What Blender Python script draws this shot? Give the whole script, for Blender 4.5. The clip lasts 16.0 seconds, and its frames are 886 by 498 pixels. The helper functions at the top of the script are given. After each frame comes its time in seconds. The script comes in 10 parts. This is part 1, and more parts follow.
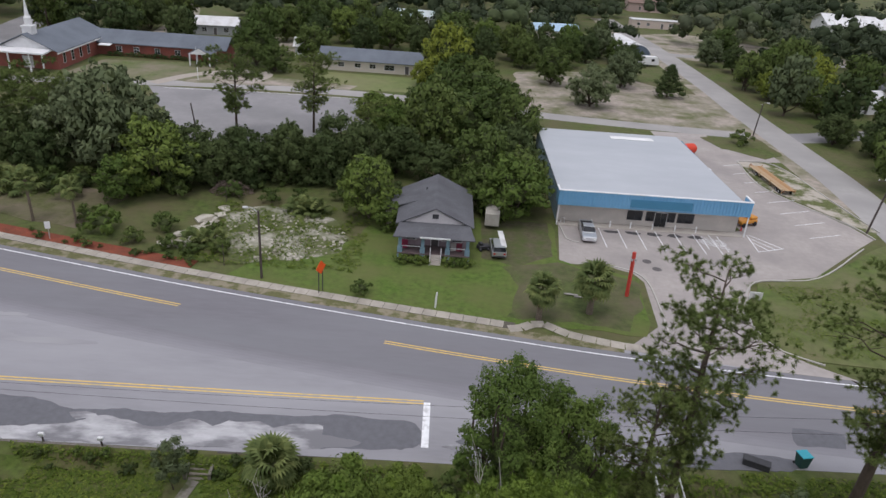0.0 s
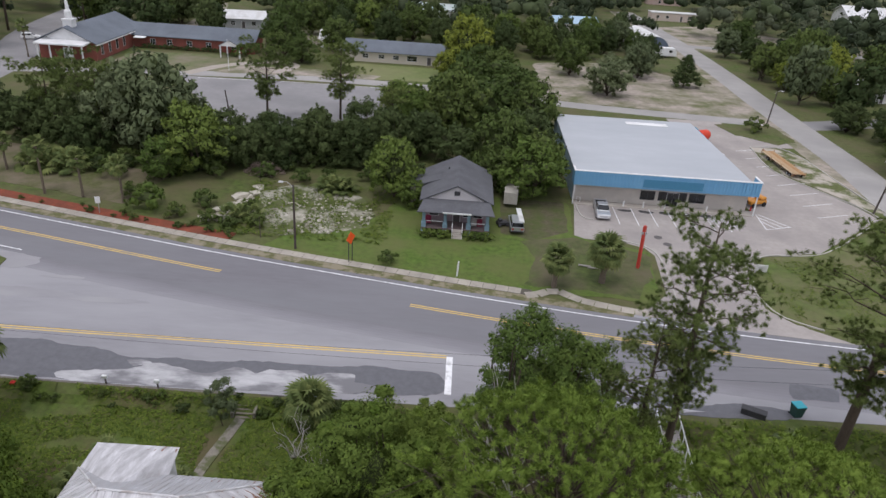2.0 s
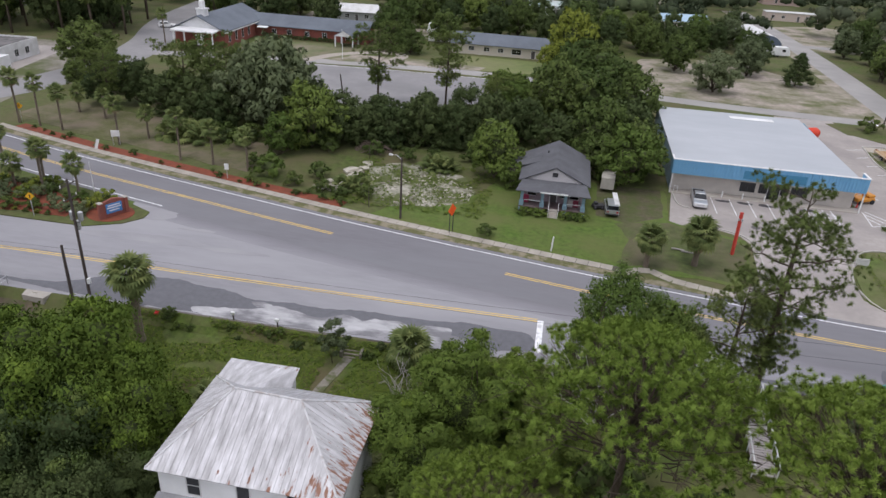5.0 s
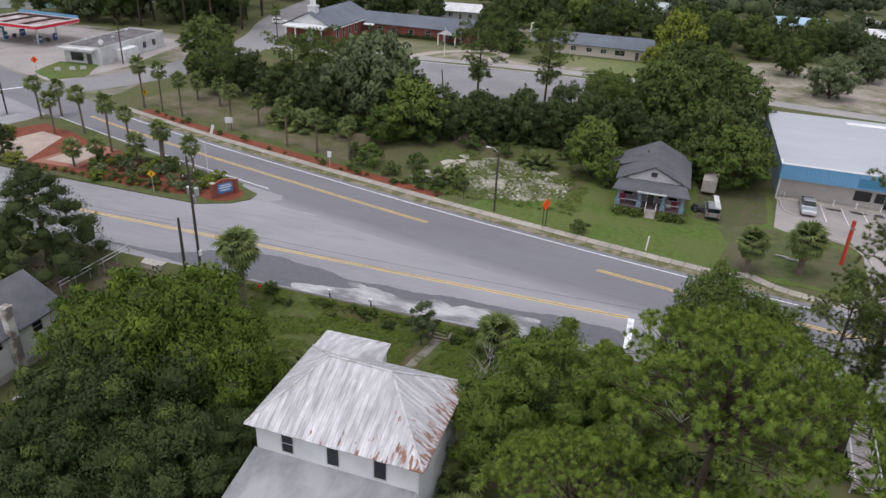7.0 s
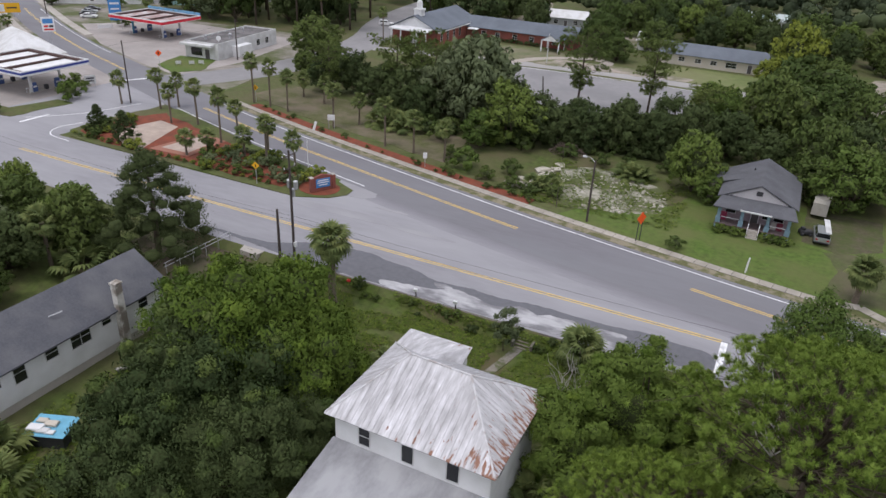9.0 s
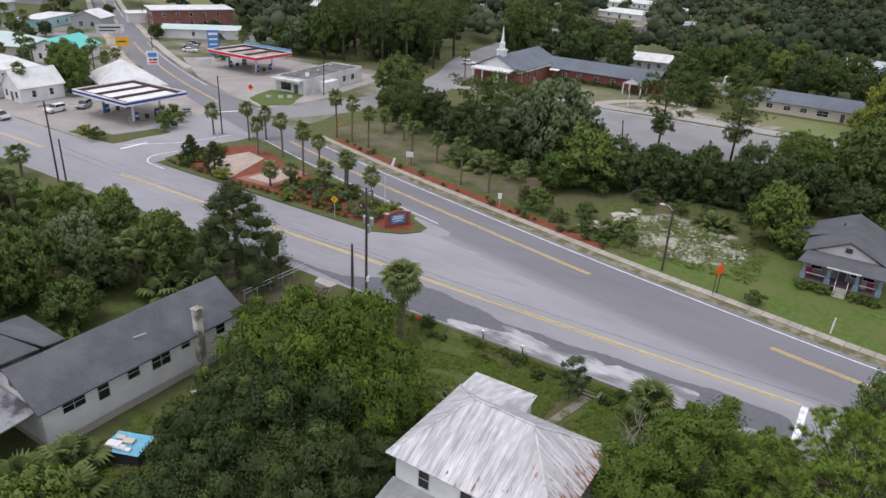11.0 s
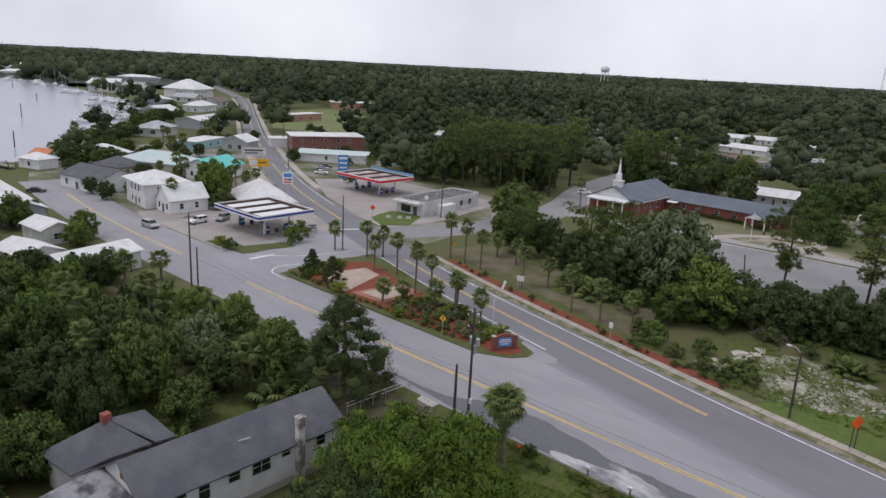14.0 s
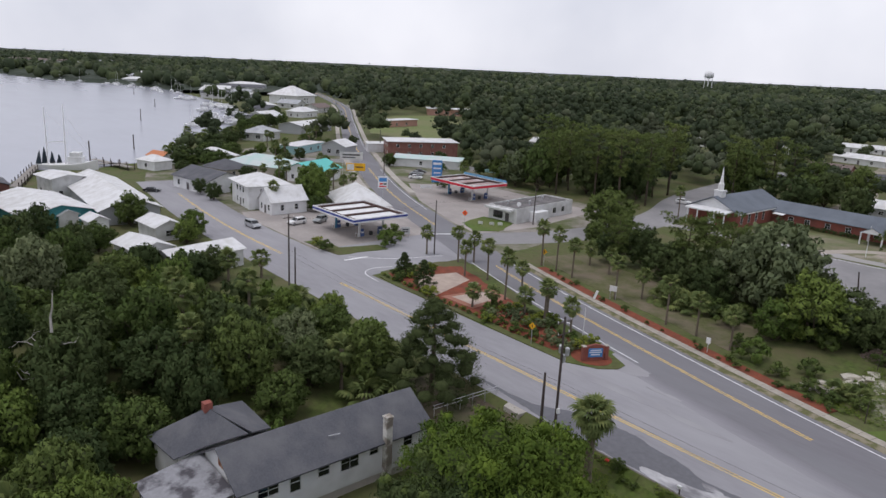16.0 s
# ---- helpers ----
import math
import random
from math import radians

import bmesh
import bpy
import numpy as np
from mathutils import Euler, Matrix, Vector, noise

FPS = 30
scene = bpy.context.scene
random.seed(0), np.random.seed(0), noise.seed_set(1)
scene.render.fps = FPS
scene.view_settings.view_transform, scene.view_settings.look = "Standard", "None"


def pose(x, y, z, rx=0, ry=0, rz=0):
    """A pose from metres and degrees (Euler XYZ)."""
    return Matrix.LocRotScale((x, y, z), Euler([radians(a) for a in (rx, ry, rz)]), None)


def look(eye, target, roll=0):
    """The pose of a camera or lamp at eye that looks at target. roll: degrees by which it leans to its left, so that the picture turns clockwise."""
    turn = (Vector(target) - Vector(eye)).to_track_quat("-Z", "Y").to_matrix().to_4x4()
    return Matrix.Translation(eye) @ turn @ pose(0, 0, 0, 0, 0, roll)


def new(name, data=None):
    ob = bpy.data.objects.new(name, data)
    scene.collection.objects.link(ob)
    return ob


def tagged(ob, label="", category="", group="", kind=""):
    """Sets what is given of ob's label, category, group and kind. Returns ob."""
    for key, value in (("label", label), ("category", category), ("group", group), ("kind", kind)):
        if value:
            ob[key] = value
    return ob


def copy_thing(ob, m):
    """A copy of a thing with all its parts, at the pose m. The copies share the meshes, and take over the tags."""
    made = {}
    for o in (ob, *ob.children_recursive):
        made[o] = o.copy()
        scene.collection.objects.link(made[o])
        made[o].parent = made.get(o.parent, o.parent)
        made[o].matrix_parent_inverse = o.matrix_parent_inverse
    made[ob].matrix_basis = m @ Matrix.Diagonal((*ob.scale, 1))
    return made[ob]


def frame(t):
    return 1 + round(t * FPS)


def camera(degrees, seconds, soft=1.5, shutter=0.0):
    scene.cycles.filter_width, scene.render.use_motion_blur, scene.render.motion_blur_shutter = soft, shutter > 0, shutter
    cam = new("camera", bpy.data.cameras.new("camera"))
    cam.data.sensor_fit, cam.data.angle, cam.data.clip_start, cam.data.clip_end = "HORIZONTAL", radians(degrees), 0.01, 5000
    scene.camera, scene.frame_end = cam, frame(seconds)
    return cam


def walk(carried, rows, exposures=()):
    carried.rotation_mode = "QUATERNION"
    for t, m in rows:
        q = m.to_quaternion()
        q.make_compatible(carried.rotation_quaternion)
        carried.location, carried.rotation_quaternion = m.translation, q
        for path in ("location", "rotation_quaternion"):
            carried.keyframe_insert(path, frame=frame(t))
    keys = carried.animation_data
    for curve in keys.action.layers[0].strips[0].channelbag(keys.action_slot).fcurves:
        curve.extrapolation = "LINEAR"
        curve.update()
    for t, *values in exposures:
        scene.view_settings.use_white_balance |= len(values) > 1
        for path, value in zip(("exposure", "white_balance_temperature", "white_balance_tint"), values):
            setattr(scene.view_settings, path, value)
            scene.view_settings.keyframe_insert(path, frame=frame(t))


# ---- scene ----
cam = camera(64.5, 16.0)
PATH = [
    (0, (-0.179, 1.22, 40.357), (-0.148, 3.018, 39.482), 4.3),
    (0.5, (-0.19, -0.369, 40.291), (-0.165, 1.427, 39.413), 4.2),
    (1, (-0.239, -1.958, 40.244), (-0.224, -0.162, 39.363), 4.0),
    (1.5, (-0.295, -3.545, 40.187), (-0.292, -1.75, 39.303), 3.9),
    (2, (-0.319, -5.068, 40.135), (-0.342, -3.275, 39.248), 3.8),
    (2.5, (-0.311, -6.45, 40.068), (-0.37, -4.66, 39.178), 3.6),
    (3, (-0.353, -7.721, 39.963), (-0.449, -5.934, 39.071), 3.5),
    (3.5, (-0.367, -8.785, 39.821), (-0.503, -7.002, 38.926), 3.3),
    (3.7, (-0.375, -9.127, 39.785), (-0.528, -7.346, 38.888), 3.3),
    (6, (-0.396, -12.109, 38.567), (-0.795, -10.368, 37.666), 3.1),
    (6.5, (-0.335, -12.454, 38.398), (-0.799, -10.731, 37.494), 2.9),
    (7, (-0.308, -12.542, 38.262), (-0.835, -10.838, 37.358), 2.7),
    (7.5, (-0.297, -12.503, 38.145), (-0.885, -10.82, 37.238), 2.6),
    (8, (-0.283, -12.502, 38.072), (-0.93, -10.841, 37.165), 2.6),
    (8.5, (-0.25, -12.469, 38.086), (-0.957, -10.832, 37.179), 2.7),
    (10.8, (-0.159, -12.382, 39.038), (-1.106, -10.841, 38.184), 2.9),
    (11, (-0.142, -12.385, 39.074), (-1.108, -10.84, 38.248), 2.9),
    (11.5, (-0.091, -12.398, 39.217), (-1.102, -10.842, 38.47), 3.0),
    (12, (-0.062, -12.317, 39.247), (-1.123, -10.761, 38.574), 3.3),
    (12.5, (-0.002, -12.273, 39.171), (-1.124, -10.732, 38.565), 3.3),
    (13, (-0.052, -12.3, 39.076), (-1.233, -10.786, 38.517), 3.5),
    (13.5, (-0.046, -12.26, 38.97), (-1.285, -10.782, 38.443), 3.3),
    (14, (-0.012, -12.292, 38.908), (-1.306, -10.855, 38.397), 3.0),
    (14.5, (0.056, -12.357, 38.901), (-1.287, -10.965, 38.391), 2.9),
    (15, (0.202, -12.431, 38.854), (-1.188, -11.086, 38.345), 2.7),
    (15.5, (0.219, -12.419, 38.819), (-1.215, -11.12, 38.311), 2.7),
    (16, (0.031, -12.377, 38.823), (-1.444, -11.125, 38.317), 2.7),
]
walk(cam, [(t, look(eye, target, roll)) for t, eye, target, roll in PATH],
     exposures=[(0, -0.46, 6440, 13), (3.5, -0.37, 6440, 13), (8.5, -0.33, 6440, 13), (11, -0.26, 6440, 13), (12, -0.21, 6440, 13), (12.5, -0.27, 6440, 13), (13, -0.54, 6440, 13), (13.6, -0.66, 6440, 13), (16, -0.62, 6440, 13)])

# ---- light ----
SUN_EL, SUN_AZ = 72.0, 205.0
world = bpy.data.worlds.new("overcast_sky")
scene.world = world
world.use_nodes = True
wn, wl = world.node_tree.nodes, world.node_tree.links
wn.clear()
sky = wn.new("ShaderNodeTexSky")
sky.sky_type, sky.sun_disc = "NISHITA", False
sky.sun_elevation, sky.sun_rotation = radians(SUN_EL), radians(SUN_AZ)
bg_clear, bg_cloud = wn.new("ShaderNodeBackground"), wn.new("ShaderNodeBackground")
bg_clear.inputs[1].default_value = 0.06
clouds = wn.new("ShaderNodeTexNoise")
clouds.inputs["Scale"].default_value, clouds.inputs["Detail"].default_value = 3.0, 5.0
cramp = wn.new("ShaderNodeValToRGB")
cramp.color_ramp.elements[0].position, cramp.color_ramp.elements[1].position = 0.3, 0.7
cramp.color_ramp.elements[0].color = (0.66, 0.69, 0.775, 1)
cramp.color_ramp.elements[1].color = (0.93, 0.945, 1.0, 1)
wl.new(clouds.outputs["Fac"], cramp.inputs[0])
wl.new(cramp.outputs[0], bg_cloud.inputs[0])
bg_cloud.inputs[1].default_value = 1.64
wl.new(sky.outputs[0], bg_clear.inputs[0])
wmix, wout = wn.new("ShaderNodeMixShader"), wn.new("ShaderNodeOutputWorld")
wmix.inputs[0].default_value = 0.88
wl.new(bg_clear.outputs[0], wmix.inputs[1])
wl.new(bg_cloud.outputs[0], wmix.inputs[2])
wl.new(wmix.outputs[0], wout.inputs[0])

sun = new("sun", bpy.data.lights.new("sun", "SUN"))
sun.data.energy, sun.data.angle, sun.data.color = 1.6, radians(25), (1.0, 0.98, 0.95)
sun.matrix_world = pose(0, 0, 80, 90 - SUN_EL, 0, 180 - SUN_AZ)


# ---- materials ----
def mat(name, col, rough=0.85, metal=0.0, var=0.2, scale=2.0, col2=None, scale2=0.3, cover=0.5, edge=0.12, bump=0.15,
        island=0.0, objr=0.0, spec=0.3, stretch=None, coord="Object", detail=6.0, sheen=0.0):
    """A procedural surface: fine grain of col, patches of col2, and colour shifts by piece (island) or by object (objr)."""
    m = bpy.data.materials.new(name)
    m.use_nodes = True
    n, l = m.node_tree.nodes, m.node_tree.links
    b = n["Principled BSDF"]
    b.inputs["Roughness"].default_value, b.inputs["Metallic"].default_value = rough, metal
    b.inputs["Specular IOR Level"].default_value = spec
    if coord == "World":
        vec = n.new("ShaderNodeNewGeometry").outputs["Position"]
    else:
        vec = n.new("ShaderNodeTexCoord").outputs["Object"]
    if stretch:
        mp = n.new("ShaderNodeMapping")
        mp.inputs["Scale"].default_value = stretch
        l.new(vec, mp.inputs[0])
        vec = mp.outputs[0]
    g1 = n.new("ShaderNodeTexNoise")
    g1.inputs["Scale"].default_value, g1.inputs["Detail"].default_value, g1.inputs["Roughness"].default_value = scale, detail, 0.65
    l.new(vec, g1.inputs["Vector"])
    r1 = n.new("ShaderNodeValToRGB")
    r1.color_ramp.elements[0].position, r1.color_ramp.elements[1].position = 0.25, 0.75
    r1.color_ramp.elements[0].color = (*[c * (1 - var) for c in col], 1)
    r1.color_ramp.elements[1].color = (*[min(1, c * (1 + var)) for c in col], 1)
    l.new(g1.outputs["Fac"], r1.inputs[0])
    out = r1.outputs[0]
    if col2:
        g2 = n.new("ShaderNodeTexNoise")
        g2.inputs["Scale"].default_value, g2.inputs["Detail"].default_value, g2.inputs["Roughness"].default_value = scale2, 5.0, 0.6
        l.new(vec, g2.inputs["Vector"])
        r2 = n.new("ShaderNodeValToRGB")
        r2.color_ramp.elements[0].position = max(0.0, 0.68 - 0.36 * cover - edge / 2)
        r2.color_ramp.elements[1].position = min(1.0, 0.68 - 0.36 * cover + edge / 2)
        l.new(g2.outputs["Fac"], r2.inputs[0])
        mx = n.new("ShaderNodeMix")
        mx.data_type = "RGBA"
        l.new(r2.outputs[0], mx.inputs[0])
        l.new(out, mx.inputs[6])
        mx.inputs[7].default_value = (*col2, 1)
        out = mx.outputs[2]
    for amount, src in ((island, "isl"), (objr, "obj")):
        if amount:
            rnd = n.new("ShaderNodeNewGeometry").outputs["Random Per Island"] if src == "isl" else n.new("ShaderNodeObjectInfo").outputs["Random"]
            hs = n.new("ShaderNodeHueSaturation")
            mr = n.new("ShaderNodeMapRange")
            mr.inputs[3].default_value, mr.inputs[4].default_value = 1 - amount, 1 + amount
            l.new(rnd, mr.inputs[0])
            l.new(mr.outputs[0], hs.inputs["Value"])
            mh = n.new("ShaderNodeMapRange")
            mh.inputs[3].default_value, mh.inputs[4].default_value = 0.5 + 0.05 * amount, 0.5 - 0.06 * amount
            l.new(rnd, mh.inputs[0])
            l.new(mh.outputs[0], hs.inputs["Hue"])
            l.new(out, hs.inputs["Color"])
            out = hs.outputs[0]
    l.new(out, b.inputs["Base Color"])
    if bump:
        bp = n.new("ShaderNodeBump")
        bp.inputs["Strength"].default_value, bp.inputs["Distance"].default_value = bump, 0.05
        l.new(g1.outputs["Fac"], bp.inputs["Height"])
        l.new(bp.outputs[0], b.inputs["Normal"])
    return m


ASPHALT_OLD = mat("asphalt_worn", (0.25, 0.245, 0.264), 0.9, var=0.14, scale=1.2, col2=(0.315, 0.31, 0.328), scale2=0.09, edge=0.25, coord="World", stretch=(0.25, 1, 1))
ASPHALT_DARK = mat("asphalt_main", (0.170, 0.164, 0.18), 0.9, var=0.12, scale=1.5, col2=(0.20, 0.20, 0.215), scale2=0.12, edge=0.35, coord="World", stretch=(0.2, 1, 1))
ASPHALT_PATCH = mat("asphalt_patch", (0.135, 0.135, 0.15), 0.85, var=0.15, scale=1.5, coord="World")
ASPHALT_FAR = mat("asphalt_lot", (0.27, 0.26, 0.265), 0.92, var=0.12, scale=0.8, col2=(0.21, 0.205, 0.21), scale2=0.08, edge=0.3, coord="World")
ASPHALT_SAND = mat("sandy_asphalt", (0.35, 0.335, 0.325), 0.92, var=0.12, scale=0.8, col2=(0.27, 0.26, 0.255), scale2=0.1, edge=0.35, coord="World")
CONCRETE = mat("concrete_paving", (0.44, 0.41, 0.37), 0.9, var=0.12, scale=1.5, col2=(0.33, 0.30, 0.27), scale2=0.2, edge=0.3, coord="World")
CONC_LOT = mat("concrete_lot", (0.375, 0.34, 0.32), 0.9, var=0.16, scale=1.2, col2=(0.27, 0.245, 0.235), scale2=0.11, edge=0.35, coord="World", detail=9.0)
CONC_LIGHT = mat("washed_concrete", (0.44, 0.435, 0.45), 0.9, var=0.2, scale=1.2, col2=(0.19, 0.187, 0.20), scale2=0.4, cover=0.52, edge=0.16, coord="World", stretch=(0.4, 1, 1), detail=9.0)
SIDEWALK = mat("sidewalk_concrete", (0.40, 0.365, 0.315), 0.9, var=0.12, scale=2.0, col2=(0.29, 0.265, 0.23), scale2=0.4, edge=0.3, objr=0.08, coord="World")
YELLOW = mat("yellow_line", (0.74, 0.50, 0.12), 0.7, var=0.12, scale=2, col2=(0.5, 0.4, 0.2), scale2=1.5, cover=0.3, coord="World", bump=0)
WHITE_LINE = mat("white_line", (0.80, 0.80, 0.82), 0.7, var=0.1, scale=2, col2=(0.55, 0.55, 0.56), scale2=1.2, cover=0.35, coord="World", bump=0)
LAWN = mat("lawn", (0.074, 0.125, 0.019), 0.95, var=0.5, scale=1.3, col2=(0.112, 0.126, 0.04), scale2=0.16, cover=0.5, edge=0.35, coord="World", bump=0.8, detail=10.0)
GRASS = mat("rough_grass", (0.07, 0.098, 0.022), 0.95, var=0.5, scale=1.0, col2=(0.115, 0.10, 0.052), scale2=0.14, cover=0.45, edge=0.35, coord="World", bump=0.8, detail=10.0)
FIELD = mat("field_grass", (0.14, 0.17, 0.06), 0.95, var=0.2, scale=0.4, col2=(0.2, 0.18, 0.1), scale2=0.03, cover=0.35, edge=0.3, coord="World")
SAND = mat("white_sand", (0.43, 0.40, 0.355), 0.95, var=0.35, scale=1.4, col2=(0.10, 0.115, 0.045), scale2=0.2, cover=0.66, edge=0.2, coord="World", detail=9.0)
MULCH = mat("red_mulch", (0.235, 0.062, 0.035), 0.95, var=0.35, scale=6, col2=(0.15, 0.05, 0.03), scale2=0.6, edge=0.3, coord="World", bump=0.6)
PAVER = mat("pink_pavers", (0.46, 0.37, 0.31), 0.9, var=0.12, scale=3, col2=(0.36, 0.29, 0.25), scale2=0.5, edge=0.3, coord="World")
PAVER_RED = mat("red_pavers", (0.30, 0.14, 0.10), 0.9, var=0.15, scale=3, coord="World")
WATER = mat("bay_water", (0.30, 0.31, 0.36), 0.22, var=0.05, scale=0.06, bump=0.12, spec=0.5, coord="World", stretch=(0.35, 1, 1))
BARK = mat("bark", (0.085, 0.065, 0.05), 0.95, var=0.35, scale=6, bump=0.8, stretch=(1, 1, 0.25))
BARK_PALM = mat("palm_bark", (0.16, 0.13, 0.10), 0.95, var=0.35, scale=5, bump=0.8, stretch=(1, 1, 3))
DEADWOOD = mat("dead_wood", (0.33, 0.31, 0.29), 0.9, var=0.2, scale=6)
WOOD_POLE = mat("weathered_pole", (0.075, 0.06, 0.055), 0.9, var=0.25, scale=5, stretch=(1, 1, 0.1))
STEEL = mat("galvanised_steel", (0.50, 0.50, 0.52), 0.5, 0.7, var=0.08, scale=8)
WHITE = mat("white_paint", (0.74, 0.74, 0.75), 0.6, var=0.05, scale=2, col2=(0.6, 0.6, 0.6), scale2=0.5, cover=0.3, edge=0.3)
OFFWHITE = mat("weathered_white", (0.62, 0.62, 0.62), 0.7, var=0.1, scale=2, col2=(0.42, 0.42, 0.41), scale2=0.5, cover=0.35, edge=0.3)
GLASS = mat("window_glass", (0.012, 0.014, 0.017), 0.08, var=0.1, bump=0, spec=0.6)
SHINGLE = mat("grey_shingles", (0.118, 0.120, 0.132), 0.92, var=0.2, scale=4, col2=(0.085, 0.085, 0.095), scale2=0.35, edge=0.35, bump=0.4)
SHINGLE_D = mat("dark_shingles", (0.092, 0.094, 0.108), 0.92, var=0.2, scale=5, col2=(0.14, 0.14, 0.15), scale2=0.3, cover=0.35, edge=0.3, bump=0.4)
BLUEROOF = mat("bluegrey_shingles", (0.15, 0.17, 0.20), 0.9, var=0.12, scale=4, col2=(0.12, 0.135, 0.16), scale2=0.2, edge=0.3)
RED_PAINT = mat("red_paint", (0.55, 0.03, 0.03), 0.5, var=0.1)
BLACK = mat("black_rubber", (0.02, 0.02, 0.022), 0.8, var=0.2)
DARK_METAL = mat("dark_metal", (0.06, 0.06, 0.065), 0.6, 0.4, var=0.2)


# ---- building blocks ----
class MB:
    """Collects vertices and faces of one mesh."""

    def __init__(self):
        self.v, self.f = [], []

    def add(self, verts, faces):
        k = len(self.v)
        self.v += [tuple(p) for p in verts]
        self.f += [tuple(i + k for i in f) for f in faces]
        return self

    def box(self, x0, y0, z0, x1, y1, z1, m=None, bev=0.0):
        if bev:
            b = bev
            ring = lambda z, e: [(x0 + e, y0 + e, z), (x1 - e, y0 + e, z), (x1 - e, y1 - e, z), (x0 + e, y1 - e, z)]
            v = ring(z0, b) + ring(z0 + b, 0) + ring(z1 - b, 0) + ring(z1, b)
            f = [(3, 2, 1, 0), (12, 13, 14, 15)] + [(r * 4 + i, r * 4 + (i + 1) % 4, r * 4 + 4 + (i + 1) % 4, r * 4 + 4 + i) for r in range(3) for i in range(4)]
        else:
            v = [(x0, y0, z0), (x1, y0, z0), (x1, y1, z0), (x0, y1, z0), (x0, y0, z1), (x1, y0, z1), (x1, y1, z1), (x0, y1, z1)]
            f = [(3, 2, 1, 0), (4, 5, 6, 7), (0, 1, 5, 4), (1, 2, 6, 5), (2, 3, 7, 6), (3, 0, 4, 7)]
        if m is not None:
            v = [m @ Vector(p) for p in v]
        return self.add(v, f)

    def prism(self, poly, z0, z1):
        n = len(poly)
        v = [(x, y, z0) for x, y in poly] + [(x, y, z1) for x, y in poly]
        return self.add(v, [tuple(range(n - 1, -1, -1)), tuple(range(n, 2 * n))] + [(i, (i + 1) % n, n + (i + 1) % n, n + i) for i in range(n)])

    def solid(self, top, thick, up=(0, 0, -1)):
        """A slab under a polygon in space."""
        n, d = len(top), Vector(up) * thick
        v = [Vector(p) for p in top] + [Vector(p) + d for p in top]
        return self.add(v, [tuple(range(n)), tuple(range(2 * n - 1, n - 1, -1))] + [((i + 1) % n, i, n + i, n + (i + 1) % n) for i in range(n)])

    def tube(self, pts, radii, n=6, cap=True):
        rings = []
        for i, p in enumerate(pts):
            a, b = Vector(pts[max(0, i - 1)]), Vector(pts[min(len(pts) - 1, i + 1)])
            d = (b - a).normalized()
            s = d.cross(Vector((0, 0, 1)) if abs(d.z) < 0.95 else Vector((1, 0, 0))).normalized()
            t = d.cross(s)
            rings.append([Vector(p) + (s * math.cos(2 * math.pi * k / n) + t * math.sin(2 * math.pi * k / n)) * radii[i] for k in range(n)])
        f = [(r * n + k, r * n + (k + 1) % n, (r + 1) * n + (k + 1) % n, (r + 1) * n + k) for r in range(len(pts) - 1) for k in range(n)]
        if cap:
            f += [tuple(range(n - 1, -1, -1)), tuple((len(pts) - 1) * n + k for k in range(n))]
        return self.add([p for r in rings for p in r], f)

    def cyl(self, p0, p1, r0, r1=None, n=10):
        return self.tube([p0, p1], [r0, r0 if r1 is None else r1], n)

    def ball(self, c, r, n=8, m=5, sq=1.0):
        v = [(c[0], c[1], c[2] - r * sq)]
        for j in range(1, m):
            a = math.pi * j / m
            v += [(c[0] + r * math.sin(a) * math.cos(2 * math.pi * k / n), c[1] + r * math.sin(a) * math.sin(2 * math.pi * k / n), c[2] - r * sq * math.cos(a)) for k in range(n)]
        v.append((c[0], c[1], c[2] + r * sq))
        f = [(0, 1 + (k + 1) % n, 1 + k) for k in range(n)]
        f += [(1 + j * n + k, 1 + j * n + (k + 1) % n, 1 + (j + 1) * n + (k + 1) % n, 1 + (j + 1) * n + k) for j in range(m - 2) for k in range(n)]
        f += [(1 + (m - 2) * n + k, 1 + (m - 2) * n + (k + 1) % n, len(v) - 1) for k in range(n)]
        return self.add(v, f)

    def mesh(self, name, material, smooth=False):
        me = bpy.data.meshes.new(name)
        me.from_pydata(self.v, [], self.f)
        me.materials.append(material)
        if smooth:
            me.polygons.foreach_set("use_smooth", [True] * len(me.polygons))
        me.update()
        return me


def part(name, mb, material, parent, label="", smooth=False):
    ob = new(name, mb.mesh(name, material, smooth) if isinstance(mb, MB) else mb)
    ob.parent = parent
    if label:
        ob["label"] = label
    return ob


def thing(name, label, category, at=None, group="", kind=""):
    ob = new(name)
    if at is not None:
        ob.matrix_basis = at
    ob.empty_display_size = 0.3
    return tagged(ob, label, category, group, kind)


def solo(name, mb, material, label, category, kind="", group="", at=None, smooth=False):
    ob = new(name, mb.mesh(name, material, smooth))
    if at is not None:
        ob.matrix_basis = at
    return tagged(ob, label, category, group, kind)


def smooth_line(pts, step=4.0):
    """A Catmull-Rom curve through pts, sampled about every step metres."""
    p = [np.array(q, float) for q in pts]
    p = [2 * p[0] - p[1]] + p + [2 * p[-1] - p[-2]]
    out = []
    for i in range(1, len(p) - 2):
        n = max(2, int(np.linalg.norm(p[i + 1] - p[i]) / step))
        for k in range(n):
            t = k / n
            out.append(0.5 * (2 * p[i] + (p[i + 1] - p[i - 1]) * t + (2 * p[i - 1] - 5 * p[i] + 4 * p[i + 1] - p[i + 2]) * t * t + (3 * p[i] - p[i - 1] - 3 * p[i + 1] + p[i + 2]) * t ** 3))
    out.append(p[-2])
    return out


